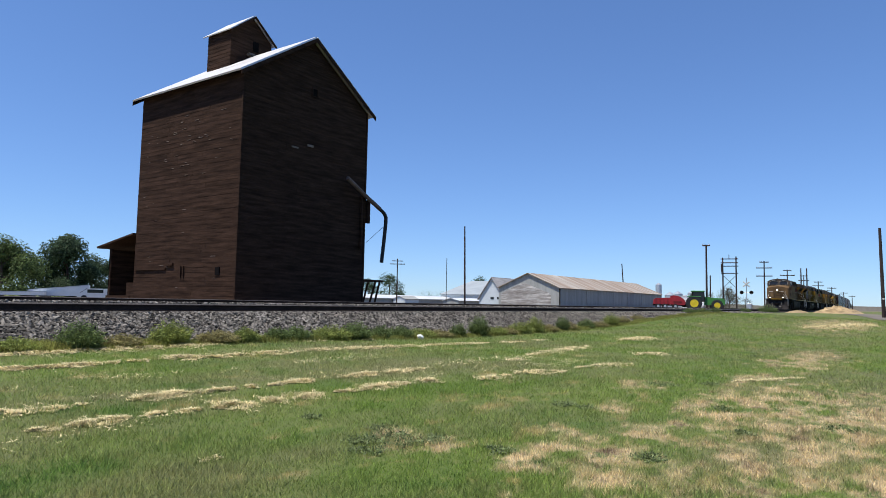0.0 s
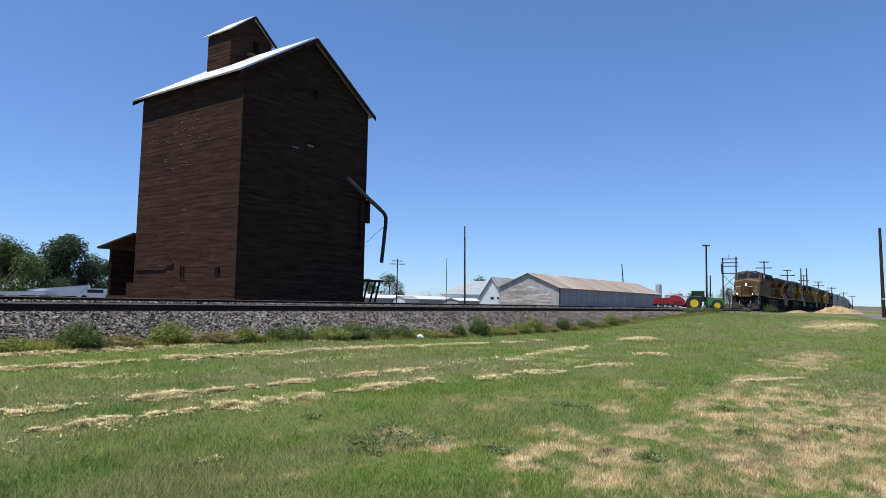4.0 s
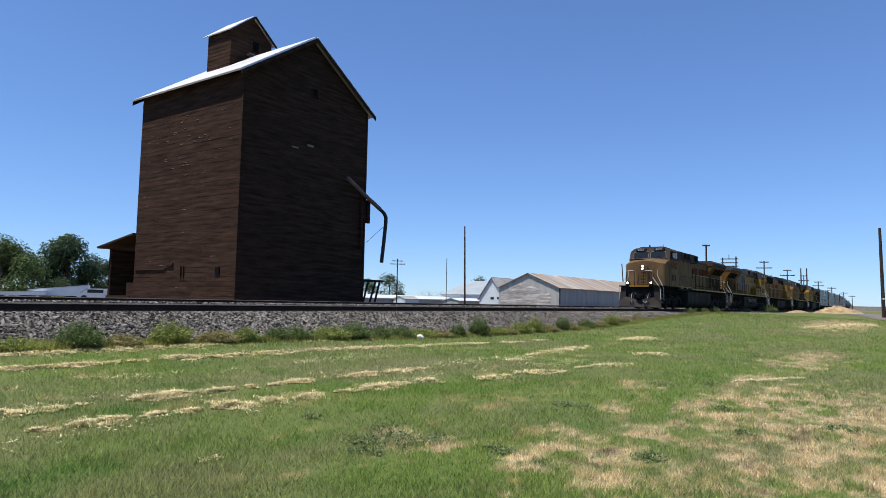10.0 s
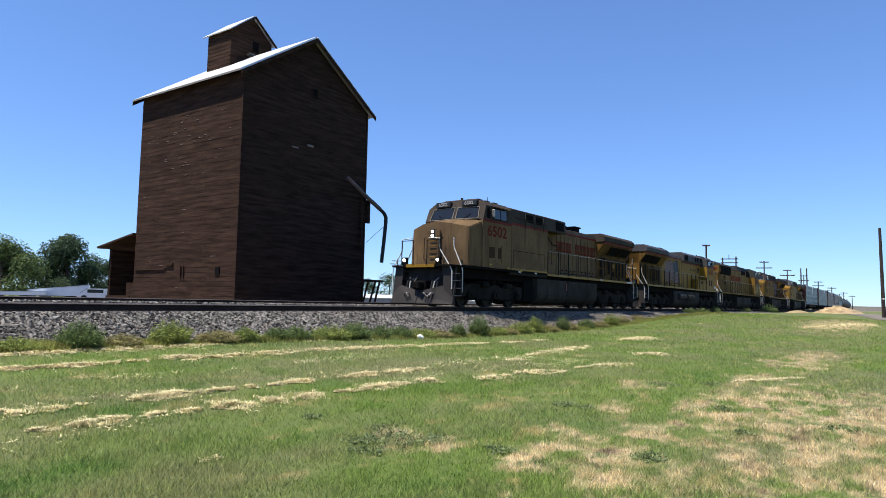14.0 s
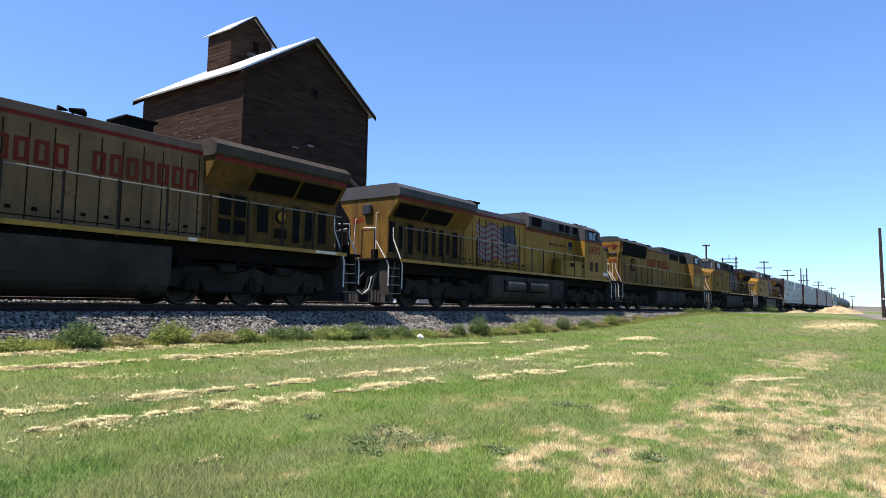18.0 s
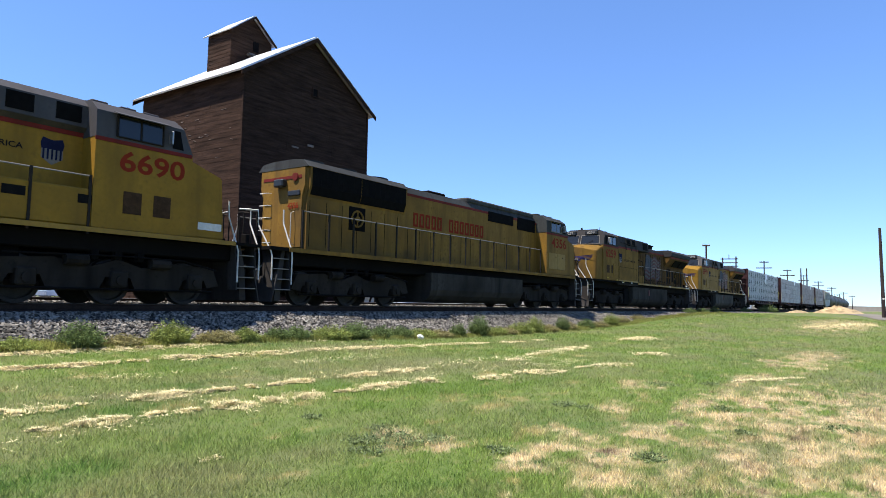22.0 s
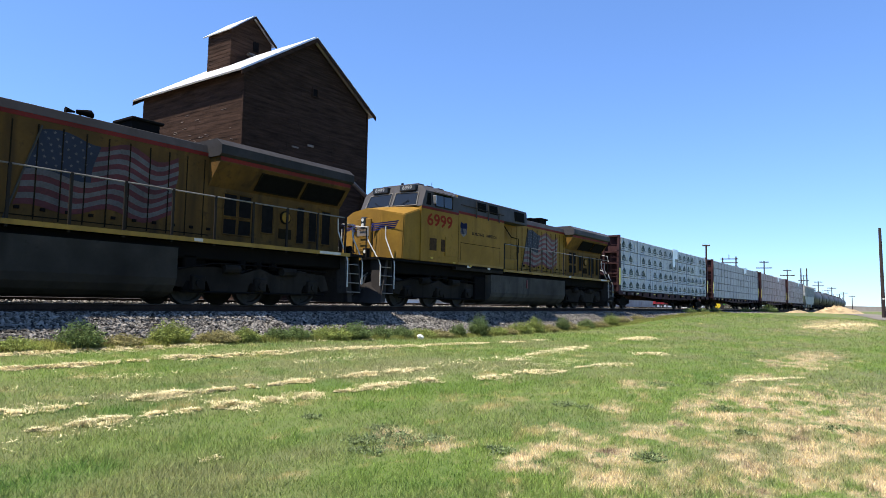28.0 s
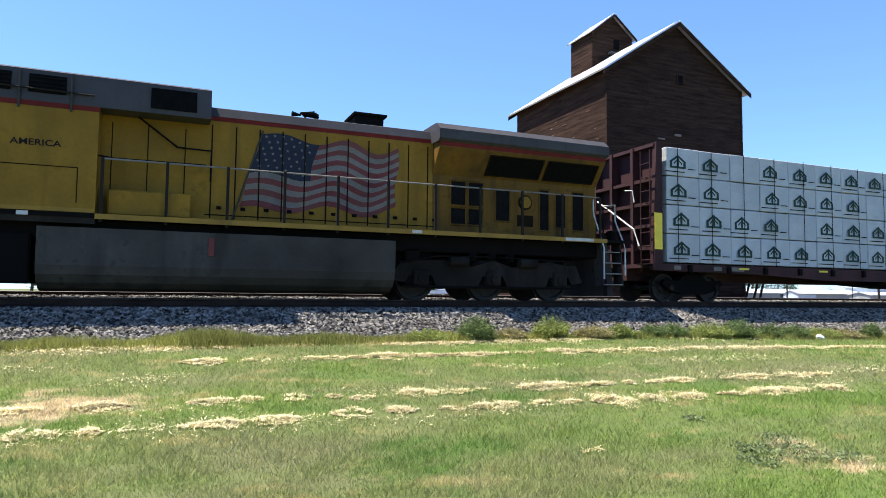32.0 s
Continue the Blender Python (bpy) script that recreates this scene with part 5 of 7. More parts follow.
    for k in range(5):
        tube(bm, [(9.16, -0.95, 2.0 + 0.4 * k), (9.3, -0.9, 2.0 + 0.4 * k), (9.3, -0.55, 2.0 + 0.4 * k), (9.16, -0.5, 2.0 + 0.4 * k)], 0.014, 5)
    tube(bm, [(9.16, 0.6, 1.9), (9.28, 0.6, 2.0), (9.28, 0.6, 2.9), (9.16, 0.6, 2.95)], 0.014, 5)
    tube(bm, [(8.0, -0.3, 4.5), (8.0, -0.3, 4.62), (9.0, -0.3, 4.62), (9.0, -0.3, 4.5)], 0.016, 5)
    parts("end_grab_iron", bm, M_WHITE, hood)
    cab_shell(v, yel, yel, number, M_NUM, False, False, M_PEEL)
    for o in v.children:
        if o.name.split(".")[0] in ("cab", "nose"):
            o.location.x -= 0.45
    side_rails(v, -1, -5.9, 9.6, 15)
    side_rails(v, 1, -5.9, 9.6, 15)
    end_gear(v, -1, True)
    end_gear(v, 1, True)
    return v


PLACES = [(-1.45, 22.3), (21.5, 22.3), (43.4, 22.1), (65.75, 22.3), (88.1, 22.3), (110.85, 23.6), (135.1, 24.4), (158.6, 22.6), (180.4, 21.0), (200.3, 18.6)]
PLACES += [(218.8 + 18.2 * i, 18.2) for i in range(7)]

# ---------------------------------------------------------------- train: freight cars
M_CARRED = streaked("oxide_red_steel", (0.050, 0.014, 0.015), (0.018, 0.010, 0.009), 0.8, 0.75)
M_WRAP = mat("white_lumber_wrap", (0.395, 0.395, 0.40), 0.5, vary=0.09, scale=2.5, bump=0.35, bump_scale=7, rand=0.06)
M_WRAP_OLD = mat("dull_lumber_wrap", (0.35, 0.328, 0.325), 0.55, vary=0.16, scale=2.5, bump=0.9, bump_scale=6, rand=0.10)
M_WRAP_PINK = mat("pinkish_lumber_wrap", (0.34, 0.245, 0.23), 0.55, vary=0.16, scale=2.5, bump=0.7, bump_scale=6, rand=0.12)
M_TORN = mat("bright_torn_wrap", (0.9, 0.9, 0.9), 0.4, vary=0.04)
M_GREEN = mat("dark_green_print", (0.013, 0.040, 0.031), 0.7, vary=0.2)
M_REFLECT = mat("yellow_reflector", (0.75, 0.55, 0.04), 0.4, vary=0.1)
M_HOPPER = streaked("hopper_grey", (0.42, 0.42, 0.40), (0.15, 0.13, 0.11), 0.5, 0.6)
M_TANKCAR = streaked("tank_car_black", (0.045, 0.045, 0.047), (0.09, 0.075, 0.06), 0.6, 0.5)


def car_truck(v, xc, keyed):
    for x in (xc - 0.88, xc + 0.88):
        w = wheelset(v, x, 0.42)
        if not keyed:
            WHEELS.pop()
    for s in (-1, 1):
        bm = bmesh.new()
        prism(bm, [(xc - 1.15, 0.52), (xc - 1.05, 0.66), (xc - 0.55, 0.62), (xc - 0.35, 0.78), (xc + 0.35, 0.78), (xc + 0.55, 0.62), (xc + 1.05, 0.66), (xc + 1.15, 0.52),
                   (xc + 0.9, 0.34), (xc + 0.45, 0.22), (xc - 0.45, 0.22), (xc - 0.9, 0.34)], "y", s * 0.92, s * 1.1)
        f = part("truck_frame", bm, M_UNDER, v)
        bm = bmesh.new()
        for k in (-0.16, 0, 0.16):
            tube(bm, [(xc + k, s * 1.0, 0.26), (xc + k, s * 1.0, 0.6)], 0.06, 8)
        parts("spring", bm, M_TRUCK, f)
        bm = bmesh.new()
        for x in (xc - 0.88, xc + 0.88):
            tube(bm, [(x, s * 1.08, 0.42), (x, s * 1.18, 0.42)], 0.09, 10)
        parts("bearing_cap", bm, M_TRUCK, f)
    bm = bmesh.new()
    box(bm, xc - 0.25, xc + 0.25, -1.05, 1.05, 0.5, 0.86, 0.03)
    part("bolster", bm, M_UNDER, v)


def car_ends(v, half):
    for e in (-1, 1):
        bm = bmesh.new()
        box(bm, e * (half - 1.2), e * (half - 0.1), -0.13, 0.13, 0.72, 1.0, 0.03)
        box(bm, e * (half - 0.3), e * (half + 0.02), -0.2, 0.2, 0.70, 1.02, 0.04)
        part("coupler", bm, M_UNDER, v)
        bm = bmesh.new()
        tube(bm, [(e * (half - 0.5), -0.4, 0.8), (e * (half - 0.25), -0.45, 0.45), (e * half, -0.3, 0.5)], 0.03, 6)
        part("air_hose", bm, M_HOSE, v)


def lumber_car(label, length, rows, cols, wrap, printed, keyed):
    """A flat car with end bulkheads, loaded with wrapped bundles of lumber."""
    v = thing("lumber_car", label, "freight car", group="lumber cars of the train")
    h = length / 2
    car_truck(v, -h + 2.6, keyed)
    car_truck(v, h - 2.6, keyed)
    car_ends(v, h)
    bm = bmesh.new()
    box(bm, -h + 0.75, h - 0.75, -1.5, 1.5, 0.98, 1.1)
    box(bm, -h + 0.75, h - 0.75, -0.35, 0.35, 0.62, 0.98)
    for s in (-1, 1):
        prism(bm, [(-h + 0.75, 1.1), (h - 0.75, 1.1), (h - 0.75, 0.9), (h - 4.5, 0.86), (4, 0.72), (-4, 0.72), (-h + 4.5, 0.86), (-h + 0.75, 0.9)], "y", s * 1.46, s * 1.52)
    deck = part("deck", bm, M_CARRED, v)
    bm = bmesh.new()
    n = int(length / 1.5)
    for k in range(n):
        x = -h + 2 + k * 1.5
        for s in (-1, 1):
            box(bm, x, x + 0.14, s * 1.5, s * 1.6, 0.86, 1.08, 0.015)
    parts("winch", bm, M_UNDER, deck)
    bm = bmesh.new()
    for k in range(5):
        x = -h + 4 + k * (length - 8) / 4.5
        plate(bm, x, x + 0.4, 0.98, 1.04, -1.53, -1, 0.008)
    parts("reflector", bm, M_REFLECT, deck)
    bm = bmesh.new()
    for x0, x1 in ((-h + 3.0, -h + 3.3), (-h + 3.55, -h + 4.2), (-h + 1.5, -h + 1.75)):
        plate(bm, x0, x1, 0.93, 1.05, -1.525, -1, 0.006)
    parts("stencil_bar", bm, M_FWHITE, deck)
    bm = bmesh.new()
    tube(bm, [(-4, -0.9, 0.7), (-1, -0.9, 0.55), (3, -0.9, 0.55), (6, -0.9, 0.75)], 0.05, 6)
    box(bm, -0.6, 0.5, -1.0, -0.5, 0.5, 0.85, 0.04)
    tube(bm, [(1.2, -0.7, 0.62), (2.2, -0.7, 0.62)], 0.2, 12)
    part("brake_gear", bm, M_UNDER, v)
    for e in (-1, 1):
        bm = bmesh.new()
        xo, xi = e * (h - 0.8), e * (h - 1.12)
        for s in (-1, 1):
            prism(bm, [(xo, 1.1), (xi, 1.1), (xi, 4.62), (xo + e * 0.0 - e * 0.12, 4.62)], "y", s * 1.34, s * 1.5)
        box(bm, xi, xi + e * 0.03, -1.4, 1.4, 1.1, 4.55)
        for y in (-0.55, 0.45):
            box(bm, xo - e * 0.04, xi, y, y + 0.12, 1.1, 4.6)
        for z in (1.5, 2.15, 2.8, 3.5, 4.5):
            box(bm, xo - e * 0.08, xi, -1.42, 1.42, z, z + 0.1)
        bulk = parts("bulkhead_member", bm, M_CARRED, v, "oxide red steel end bulkhead")[0]
        bm = bmesh.new()
        for k in range(8):
            tube(bm, [(xo + e * 0.06, -1.42, 1.2 + 0.4 * k), (xo + e * 0.06, -1.02, 1.2 + 0.4 * k)], 0.016, 5)
        tube(bm, [(xo + e * 0.06, -1.42, 0.9), (xo + e * 0.06, -1.42, 4.4)], 0.018, 5)
        tube(bm, [(xo + e * 0.06, -1.02, 0.9), (xo + e * 0.06, -1.02, 4.4)], 0.018, 5)
        part("ladder", bm, M_CARRED, bulk)
        bm = bmesh.new()
        tube(bm, [(xo + e * 0.2, -0.9, 2.9), (xo + e * 0.22, -0.85, 3.25), (xo + e * 0.2, -0.5, 3.3)], 0.02, 6)
        tube(bm, [(xo + e * 0.15, 0.95, 3.15), (xo + e * 0.22, -0.9, 2.1), (xo + e * 0.2, -1.1, 1.6)], 0.028, 6)
        part("grab_rail", bm, M_WHITE, bulk)
        bm = bmesh.new()
        for k in range(3):
            box(bm, xo, xo + e * 0.25, -1.5, -1.05, 0.45 + 0.3 * k, 0.48 + 0.3 * k)
        parts("sill_step", bm, M_UNDER, bulk)
        bm = bmesh.new()
        box(bm, xo - e * 0.02, xi + e * 0.02, -1.51, -1.505, 2.0 - 0.5, 2.55)
        part("edge_reflector", bm, M_REFLECT, bulk)
    # load: a steel centre beam and wrapped bundles
    bm = bmesh.new()
    box(bm, -h + 1.12, h - 1.12, -0.06, 0.06, 1.1, 4.58)
    part("centre_beam", bm, M_CARRED, v)
    x0, x1, z0, z1 = -h + 1.3, h - 1.3, 1.13, 4.52
    w, hh = (x1 - x0) / cols, (z1 - z0) / rows
    bm = bmesh.new()
    box(bm, 0.004, w - 0.006, -1.46, 1.46, 0.012, hh - 0.012, 0.018)
    pack = part("lumber_pack", bm, wrap, v)
    pack.location = (x0, 0, z0)
    rnd = random.Random(int(length * 100))
    for r in range(rows):
        for c in range(cols):
            if r == c == 0:
                continue
            o = new("lumber_pack", pack.data)
            o.parent = v
            o.location = (x0 + c * w, rnd.uniform(-0.018, 0.018), z0 + r * hh)
    if printed:
        # a dark green mark on each bundle: a bracketed tree, and a thin line of small print
        verts, faces, lines, lf = [], [], [], []
        for s in (-1, 1):
            yy = s * 1.485
            for r in range(rows):
                for c in range(cols):
                    cx = x0 + c * w + w * (0.34 + 0.1 * rnd.random())
                    cz = z0 + r * hh + hh * 0.46
                    k0 = 0.285
                    if rnd.random() < 0.06:
                        continue

                    def poly(pts):
                        k = len(verts)
                        verts.extend((cx + px * k0 * 1.1, yy, cz + pz * k0 * 0.85) for px, pz in pts)
                        faces.append(tuple(range(k, k + len(pts))))
                    poly([(-0.9, 0.22), (0, 1.02), (0.9, 0.22), (0.62, 0.16), (0, 0.70), (-0.62, 0.16)])
                    poly([(-0.13, -0.45), (0.13, -0.45), (0.13, 0.75), (-0.13, 0.75)])
                    poly([(-0.48, -0.22), (0, 0.34), (0.48, -0.22), (0.48, 0.02), (0, 0.55), (-0.48, 0.02)])
                    poly([(-0.95, -0.66), (-0.95, 0.25), (-0.66, 0.25), (-0.66, -0.42), (0.66, -0.42), (0.66, 0.25), (0.95, 0.25), (0.95, -0.66)])
                    for a, b, zz in ((-0.38, 1.25, 0.10), (0.30, 0.95, 0.45)):
                        k = len(lines)
                        lines.extend([(cx + a * w, yy, cz - hh * 0.36 + zz * 0.3), (cx + (a + 0.36 * (b - a)) * w, yy, cz - hh * 0.36 + zz * 0.3),
                                      (cx + (a + 0.36 * (b - a)) * w, yy, cz - hh * 0.33 + zz * 0.3), (cx + a * w, yy, cz - hh * 0.33 + zz * 0.3)])
                        lf.append((k, k + 1, k + 2, k + 3))
        tagged(quick("printed_mark", verts, faces, M_GREEN, v, "dark green printed marks"), kind="stuff")
        tagged(quick("small_print", lines, lf, M_VENT, v), kind="stuff")
        for x, zt, ww, dz in ((0.35, 4.57, 1.35, 0.72), (0.30, 3.95, 0.65, 0.75)):
            bm = bmesh.new()
            slab(bm, [(x, -1.5, zt), (x + ww, -1.5, zt + 0.03), (x + ww * 0.95, -1.5, zt - dz), (x + 0.05, -1.5, zt - dz * 0.92)], 0.012)
            part("torn_wrap", bm, M_TORN, v, "bright torn flap of wrap")
    else:
        bm = bmesh.new()
        xf = x1 - 0.38 * (x1 - x0)
        slab(bm, [(xf, -1.5, 4.60), (xf + 1.5, -1.5, 4.62), (xf + 1.4, -1.5, 4.05), (xf + 0.1, -1.5, 3.85)], 0.012)
        part("torn_wrap", bm, M_TORN, v, "bright torn flap of wrap")
    bm = bmesh.new()
    k = 0
    while x0 + 1.3 * k < x1:
        x = x0 + 1.3 * k + 0.4
        for s in (-1, 1):
            box(bm, x, x + 0.02, s * 1.482, s * 1.488, 1.1, 4.54)
        k += 1
    parts("tie_cable", bm, M_TRUCK, v)
    return v


def hopper_car(label, length):
    v = thing("hopper_car", label, "freight car")
    h = length / 2
    car_truck(v, -h + 2.0, False)
    car_truck(v, h - 2.0, False)
    car_ends(v, h)
    bm = bmesh.new()
    prism(bm, [(-h + 1.0, 2.6), (-h + 1.0, 4.4), (h - 1.0, 4.4), (h - 1.0, 2.6), (h - 3.4, 1.1), (-h + 3.4, 1.1)], "y", -1.5, 1.5)
    body = part("hopper_body", bm, M_HOPPER, v)
    bm = bmesh.new()
    k = 0
    while -h + 1.1 + k < h - 1.0:
        x = -h + 1.1 + k
        for s in (-1, 1):
            box(bm, x, x + 0.1, s * 1.5, s * 1.58, 2.5, 4.4)
        k += 1
    parts("side_rib", bm, M_HOPPER, body)
    for k in range(4):
        bm = bmesh.new()
        x = -h + 3.2 + k * (length - 6.4) / 3
        prism(bm, [(x - 1.4, 1.5), (x + 1.4, 1.5), (x + 0.3, 0.55), (x - 0.3, 0.55)], "y", -1.1, 1.1)
        part("discharge_bay", bm, M_HOPPER, body)
    bm = bmesh.new()
    box(bm, -h + 0.3, h - 0.3, -0.5, 0.5, 0.95, 1.15)
    box(bm, -h + 1.0, h - 1.0, -0.7, 0.7, 4.42, 4.5)
    part("roof_walk", bm, M_UNDER, v)
    return v


def tank_car(label, length):
    v = thing("tank_car", label, "freight car", group="tank cars of the train")
    h = length / 2
    car_truck(v, -h + 2.0, False)
    car_truck(v, h - 2.0, False)
    car_ends(v, h)
    bm = bmesh.new()
    n, prof = 20, [(-h + 0.7, 0.5), (-h + 0.8, 1.0), (-h + 1.1, 1.38), (-h + 1.5, 1.5), (h - 1.5, 1.5), (h - 1.1, 1.38), (h - 0.8, 1.0), (h - 0.7, 0.5)]
    rings = [[bm.verts.new((x, r * math.cos(2 * math.pi * k / n), 2.6 + r * math.sin(2 * math.pi * k / n))) for k in range(n)] for x, r in prof]
    for a, b in zip(rings, rings[1:]):
        for k in range(n):
            bm.faces.new((a[k], a[(k + 1) % n], b[(k + 1) % n], b[k]))
    bm.faces.new(rings[0][::-1])
    bm.faces.new(rings[-1])
    bmesh.ops.recalc_face_normals(bm, faces=bm.faces[:])
    part("tank", bm, M_TANKCAR, v, smooth=True)
    bm = bmesh.new()
    box(bm, -h + 0.3, h - 0.3, -0.4, 0.4, 0.85, 1.2)
    part("frame", bm, M_UNDER, v)
    bm = bmesh.new()
    tube(bm, [(0, 0, 4.05), (0, 0, 4.4)], 0.45, 14)
    dome = part("dome", bm, M_TANKCAR, v)
    bm = bmesh.new()
    for s in (-1, 1):
        tube(bm, [(-1.2, s * 0.8, 4.1), (-1.2, s * 0.8, 4.65), (1.2, s * 0.8, 4.65), (1.2, s * 0.8, 4.1)], 0.03, 5)
    box(bm, -1.2, 1.2, -0.85, 0.85, 4.08, 4.12)
    part("platform_rail", bm, M_UNDER, dome)
    bm = bmesh.new()
    for s in (-1, 1):
        tube(bm, [(s * 0.2, -1.5, 2.6), (s * 0.2, -1.1, 3.7), (s * 0.2, -0.8, 4.1)], 0.02, 5)
        tube(bm, [(s * 0.2, -1.55, 1.2), (s * 0.2, -1.52, 2.6)], 0.02, 5)
    part("ladder", bm, M_UNDER, v)
    return v

# ---------------------------------------------------------------- yard and distance
M_POLE = mat("creosoted_pole", (0.045, 0.033, 0.030), 0.9, spec=0.08, vary=0.3, scale=2, stretch=(3, 3, 0.3))
M_PALEWALL = mat("pale_metal_wall", (0.55, 0.60, 0.63), 0.5, vary=0.10, scale=0.6, stain=0.2, stain_col=(0.3, 0.3, 0.28))
M_GREYROOF = mat("blue_grey_metal_roof", (0.29, 0.32, 0.335), 0.6, vary=0.10, scale=0.5)
M_WHITEROOF = mat("white_metal_roof", (0.56, 0.575, 0.585), 0.5, vary=0.08, scale=0.5)
M_GREYBOARD = mat("weathered_grey_boards", (0.33, 0.32, 0.31), 0.85, vary=0.25, scale=0.8, stretch=(0.4, 0.4, 3), bump=0.3)
M_WHITEWASH = mat("flaking_white_boards", (0.60, 0.58, 0.55), 0.85, vary=0.45, scale=1.3, stretch=(0.6, 0.6, 5), stain=1.0, stain_col=(0.20, 0.175, 0.155), rand=0.2)
M_RUSTROOF = mat("rust_streaked_roof", (0.47, 0.445, 0.39), 0.7, 0.0, vary=0.25, scale=0.9, stain=1.0, stain_col=(0.23, 0.15, 0.095), stretch=(1.3, 0.14, 0.14))
M_SHEET = mat("grey_sheet_wall", (0.31, 0.315, 0.30), 0.8, 0.0, vary=0.15, scale=0.5, stretch=(2, 2, 0.3))
M_LEAF = mat("dark_leaves", (0.056, 0.088, 0.042), 0.7, vary=0.4, scale=0.8, island=0.45, spec=0.2, leafy=0.3)
M_LEAF2 = mat("light_leaves", (0.095, 0.135, 0.045), 0.7, vary=0.4, scale=0.8, island=0.45, spec=0.2, leafy=0.3)
M_LEAF3 = mat("dusty_leaves", (0.105, 0.105, 0.073), 0.8, vary=0.3, scale=0.8, island=0.4, spec=0.2, leafy=0.3)
M_BARK = mat("bark", (0.08, 0.06, 0.045), 0.9, vary=0.3)
M_FARMRED = mat("red_farm_paint", (0.30, 0.022, 0.03), 0.5, vary=0.12, scale=2)
M_FARMDARK = mat("dark_red_farm_paint", (0.14, 0.014, 0.018), 0.6, vary=0.2, scale=2)
M_TRGREEN = mat("green_tractor_paint", (0.06, 0.22, 0.05), 0.4, vary=0.12, scale=2)
M_TRYEL = mat("yellow_wheel_paint", (0.75, 0.56, 0.03), 0.4, vary=0.1)
M_TYRE = mat("tyre_rubber", (0.03, 0.03, 0.03), 0.85, vary=0.2)
M_SILVER = mat("galvanised_bin", (0.50, 0.52, 0.54), 0.4, 0.6, vary=0.1)
M_DIRT = mat("tan_dirt", (0.31, 0.225, 0.12), 0.95, vary=0.45, scale=1.2, bump=0.7, bump_scale=8)
M_ROAD = mat("gravel_road", (0.15, 0.13, 0.105), 0.95, vary=0.2, scale=0.5, bump=0.5, bump_scale=20)
M_PVAN = mat("white_vehicle_paint", (0.78, 0.79, 0.8), 0.3, vary=0.04)
M_HAZE = mat("far_hills", (0.24, 0.215, 0.18), 0.95, vary=0.15, scale=0.02)
YARD = 1.1
PX, PY = 75.0, 2.42


def tree(name, label, x, y, z, height, width, leaf, seed, bushy=0.25, count=1500):
    """A tapered trunk with limbs and a crown of many small leaf clumps, uneven and with gaps."""
    t = thing(name, label, "tree", pose(x, y, z))
    rnd = random.Random(seed)
    bm = bmesh.new()
    tube(bm, [(0, 0, 0), (0.05 * height * 0.3, 0, height * 0.3), (0, 0.02 * height, height * 0.62), (0.02 * height, 0, height * 0.92)], height * 0.028, 7, height * 0.006)
    lobes = []
    for k in range(11):
        a, f = rnd.uniform(0, 6.28), rnd.uniform(bushy, 0.86)
        rr = width * 0.5 * rnd.uniform(0.35, 0.8) * (1.15 - 0.75 * max(0, f - 0.45) / 0.45)
        p = Vector((math.cos(a) * rr, math.sin(a) * rr, f * height))
        lobes.append((p, width * rnd.uniform(0.16, 0.27)))
        tube(bm, [(0, 0, max(0.12, f - 0.22) * height), p * 0.6 + Vector((0, 0, f * height * 0.36)), p], height * 0.012, 5, height * 0.003)
    lobes.append((Vector((0, 0, height * 0.88)), width * 0.17))
    part("trunk", bm, M_BARK, t)
    verts, faces = [], []
    for _ in range(int(count * 2.4)):
        c, r = rnd.choice(lobes)
        d = Vector((rnd.gauss(0, 1), rnd.gauss(0, 1), rnd.gauss(0, 0.85))).normalized() * r * rnd.uniform(0.45, 1.08)
        p = c + d
        if p.z < 0.3:
            continue
        s = height * rnd.uniform(0.010, 0.022)
        nrm = (d.normalized() + Vector((rnd.uniform(-1, 1), rnd.uniform(-1, 1), rnd.uniform(-0.4, 1)))).normalized()
        u = nrm.orthogonal().normalized()
        w = nrm.cross(u)
        k = len(verts)
        a0 = rnd.uniform(0, 6.28)
        for i in range(5):
            a = a0 + i * 1.2566
            rr = s * rnd.uniform(0.6, 1.25)
            verts.append(p + rr * (math.cos(a) * u + math.sin(a) * w) - nrm * 0.0)
        verts.append(p + nrm * s * 0.4)
        faces += [(k + i, k + (i + 1) % 5, k + 5) for i in range(5)]
    tagged(quick("crown", [tuple(v) for v in verts], faces, leaf, t), kind="")
    return t


def pole(name, label, x, y, z0, top, r, arms=(), lean=(0, 0), group="utility poles"):
    """A wooden pole; arms: (height, half width, direction in degrees)."""
    p = thing(name, label, "utility pole", pose(x, y, z0), group)
    bm = bmesh.new()
    tube(bm, [(0, 0, -0.3), (lean[0] * 0.5, lean[1] * 0.5, (top - z0) * 0.5), (lean[0], lean[1], top - z0)], r, 8, r * 0.7)
    part("shaft", bm, M_POLE, p)
    for h, w, deg in arms:
        a = radians(deg)
        d = Vector((math.cos(a), math.sin(a), 0))
        hz = h - z0
        f = hz / (top - z0)
        o = Vector((lean[0] * f, lean[1] * f, hz))
        bm = bmesh.new()
        tube(bm, [o - d * w, o + d * w], r * 0.6, 4)
        arm = part("crossarm", bm, M_POLE, p)
        bm = bmesh.new()
        for k in (-0.95, -0.55, 0.55, 0.95):
            q = o + d * w * k
            tube(bm, [q, q + Vector((0, 0, r * 1.6))], r * 0.3, 6)
        parts("insulator", bm, M_SILVER, arm)
    return p


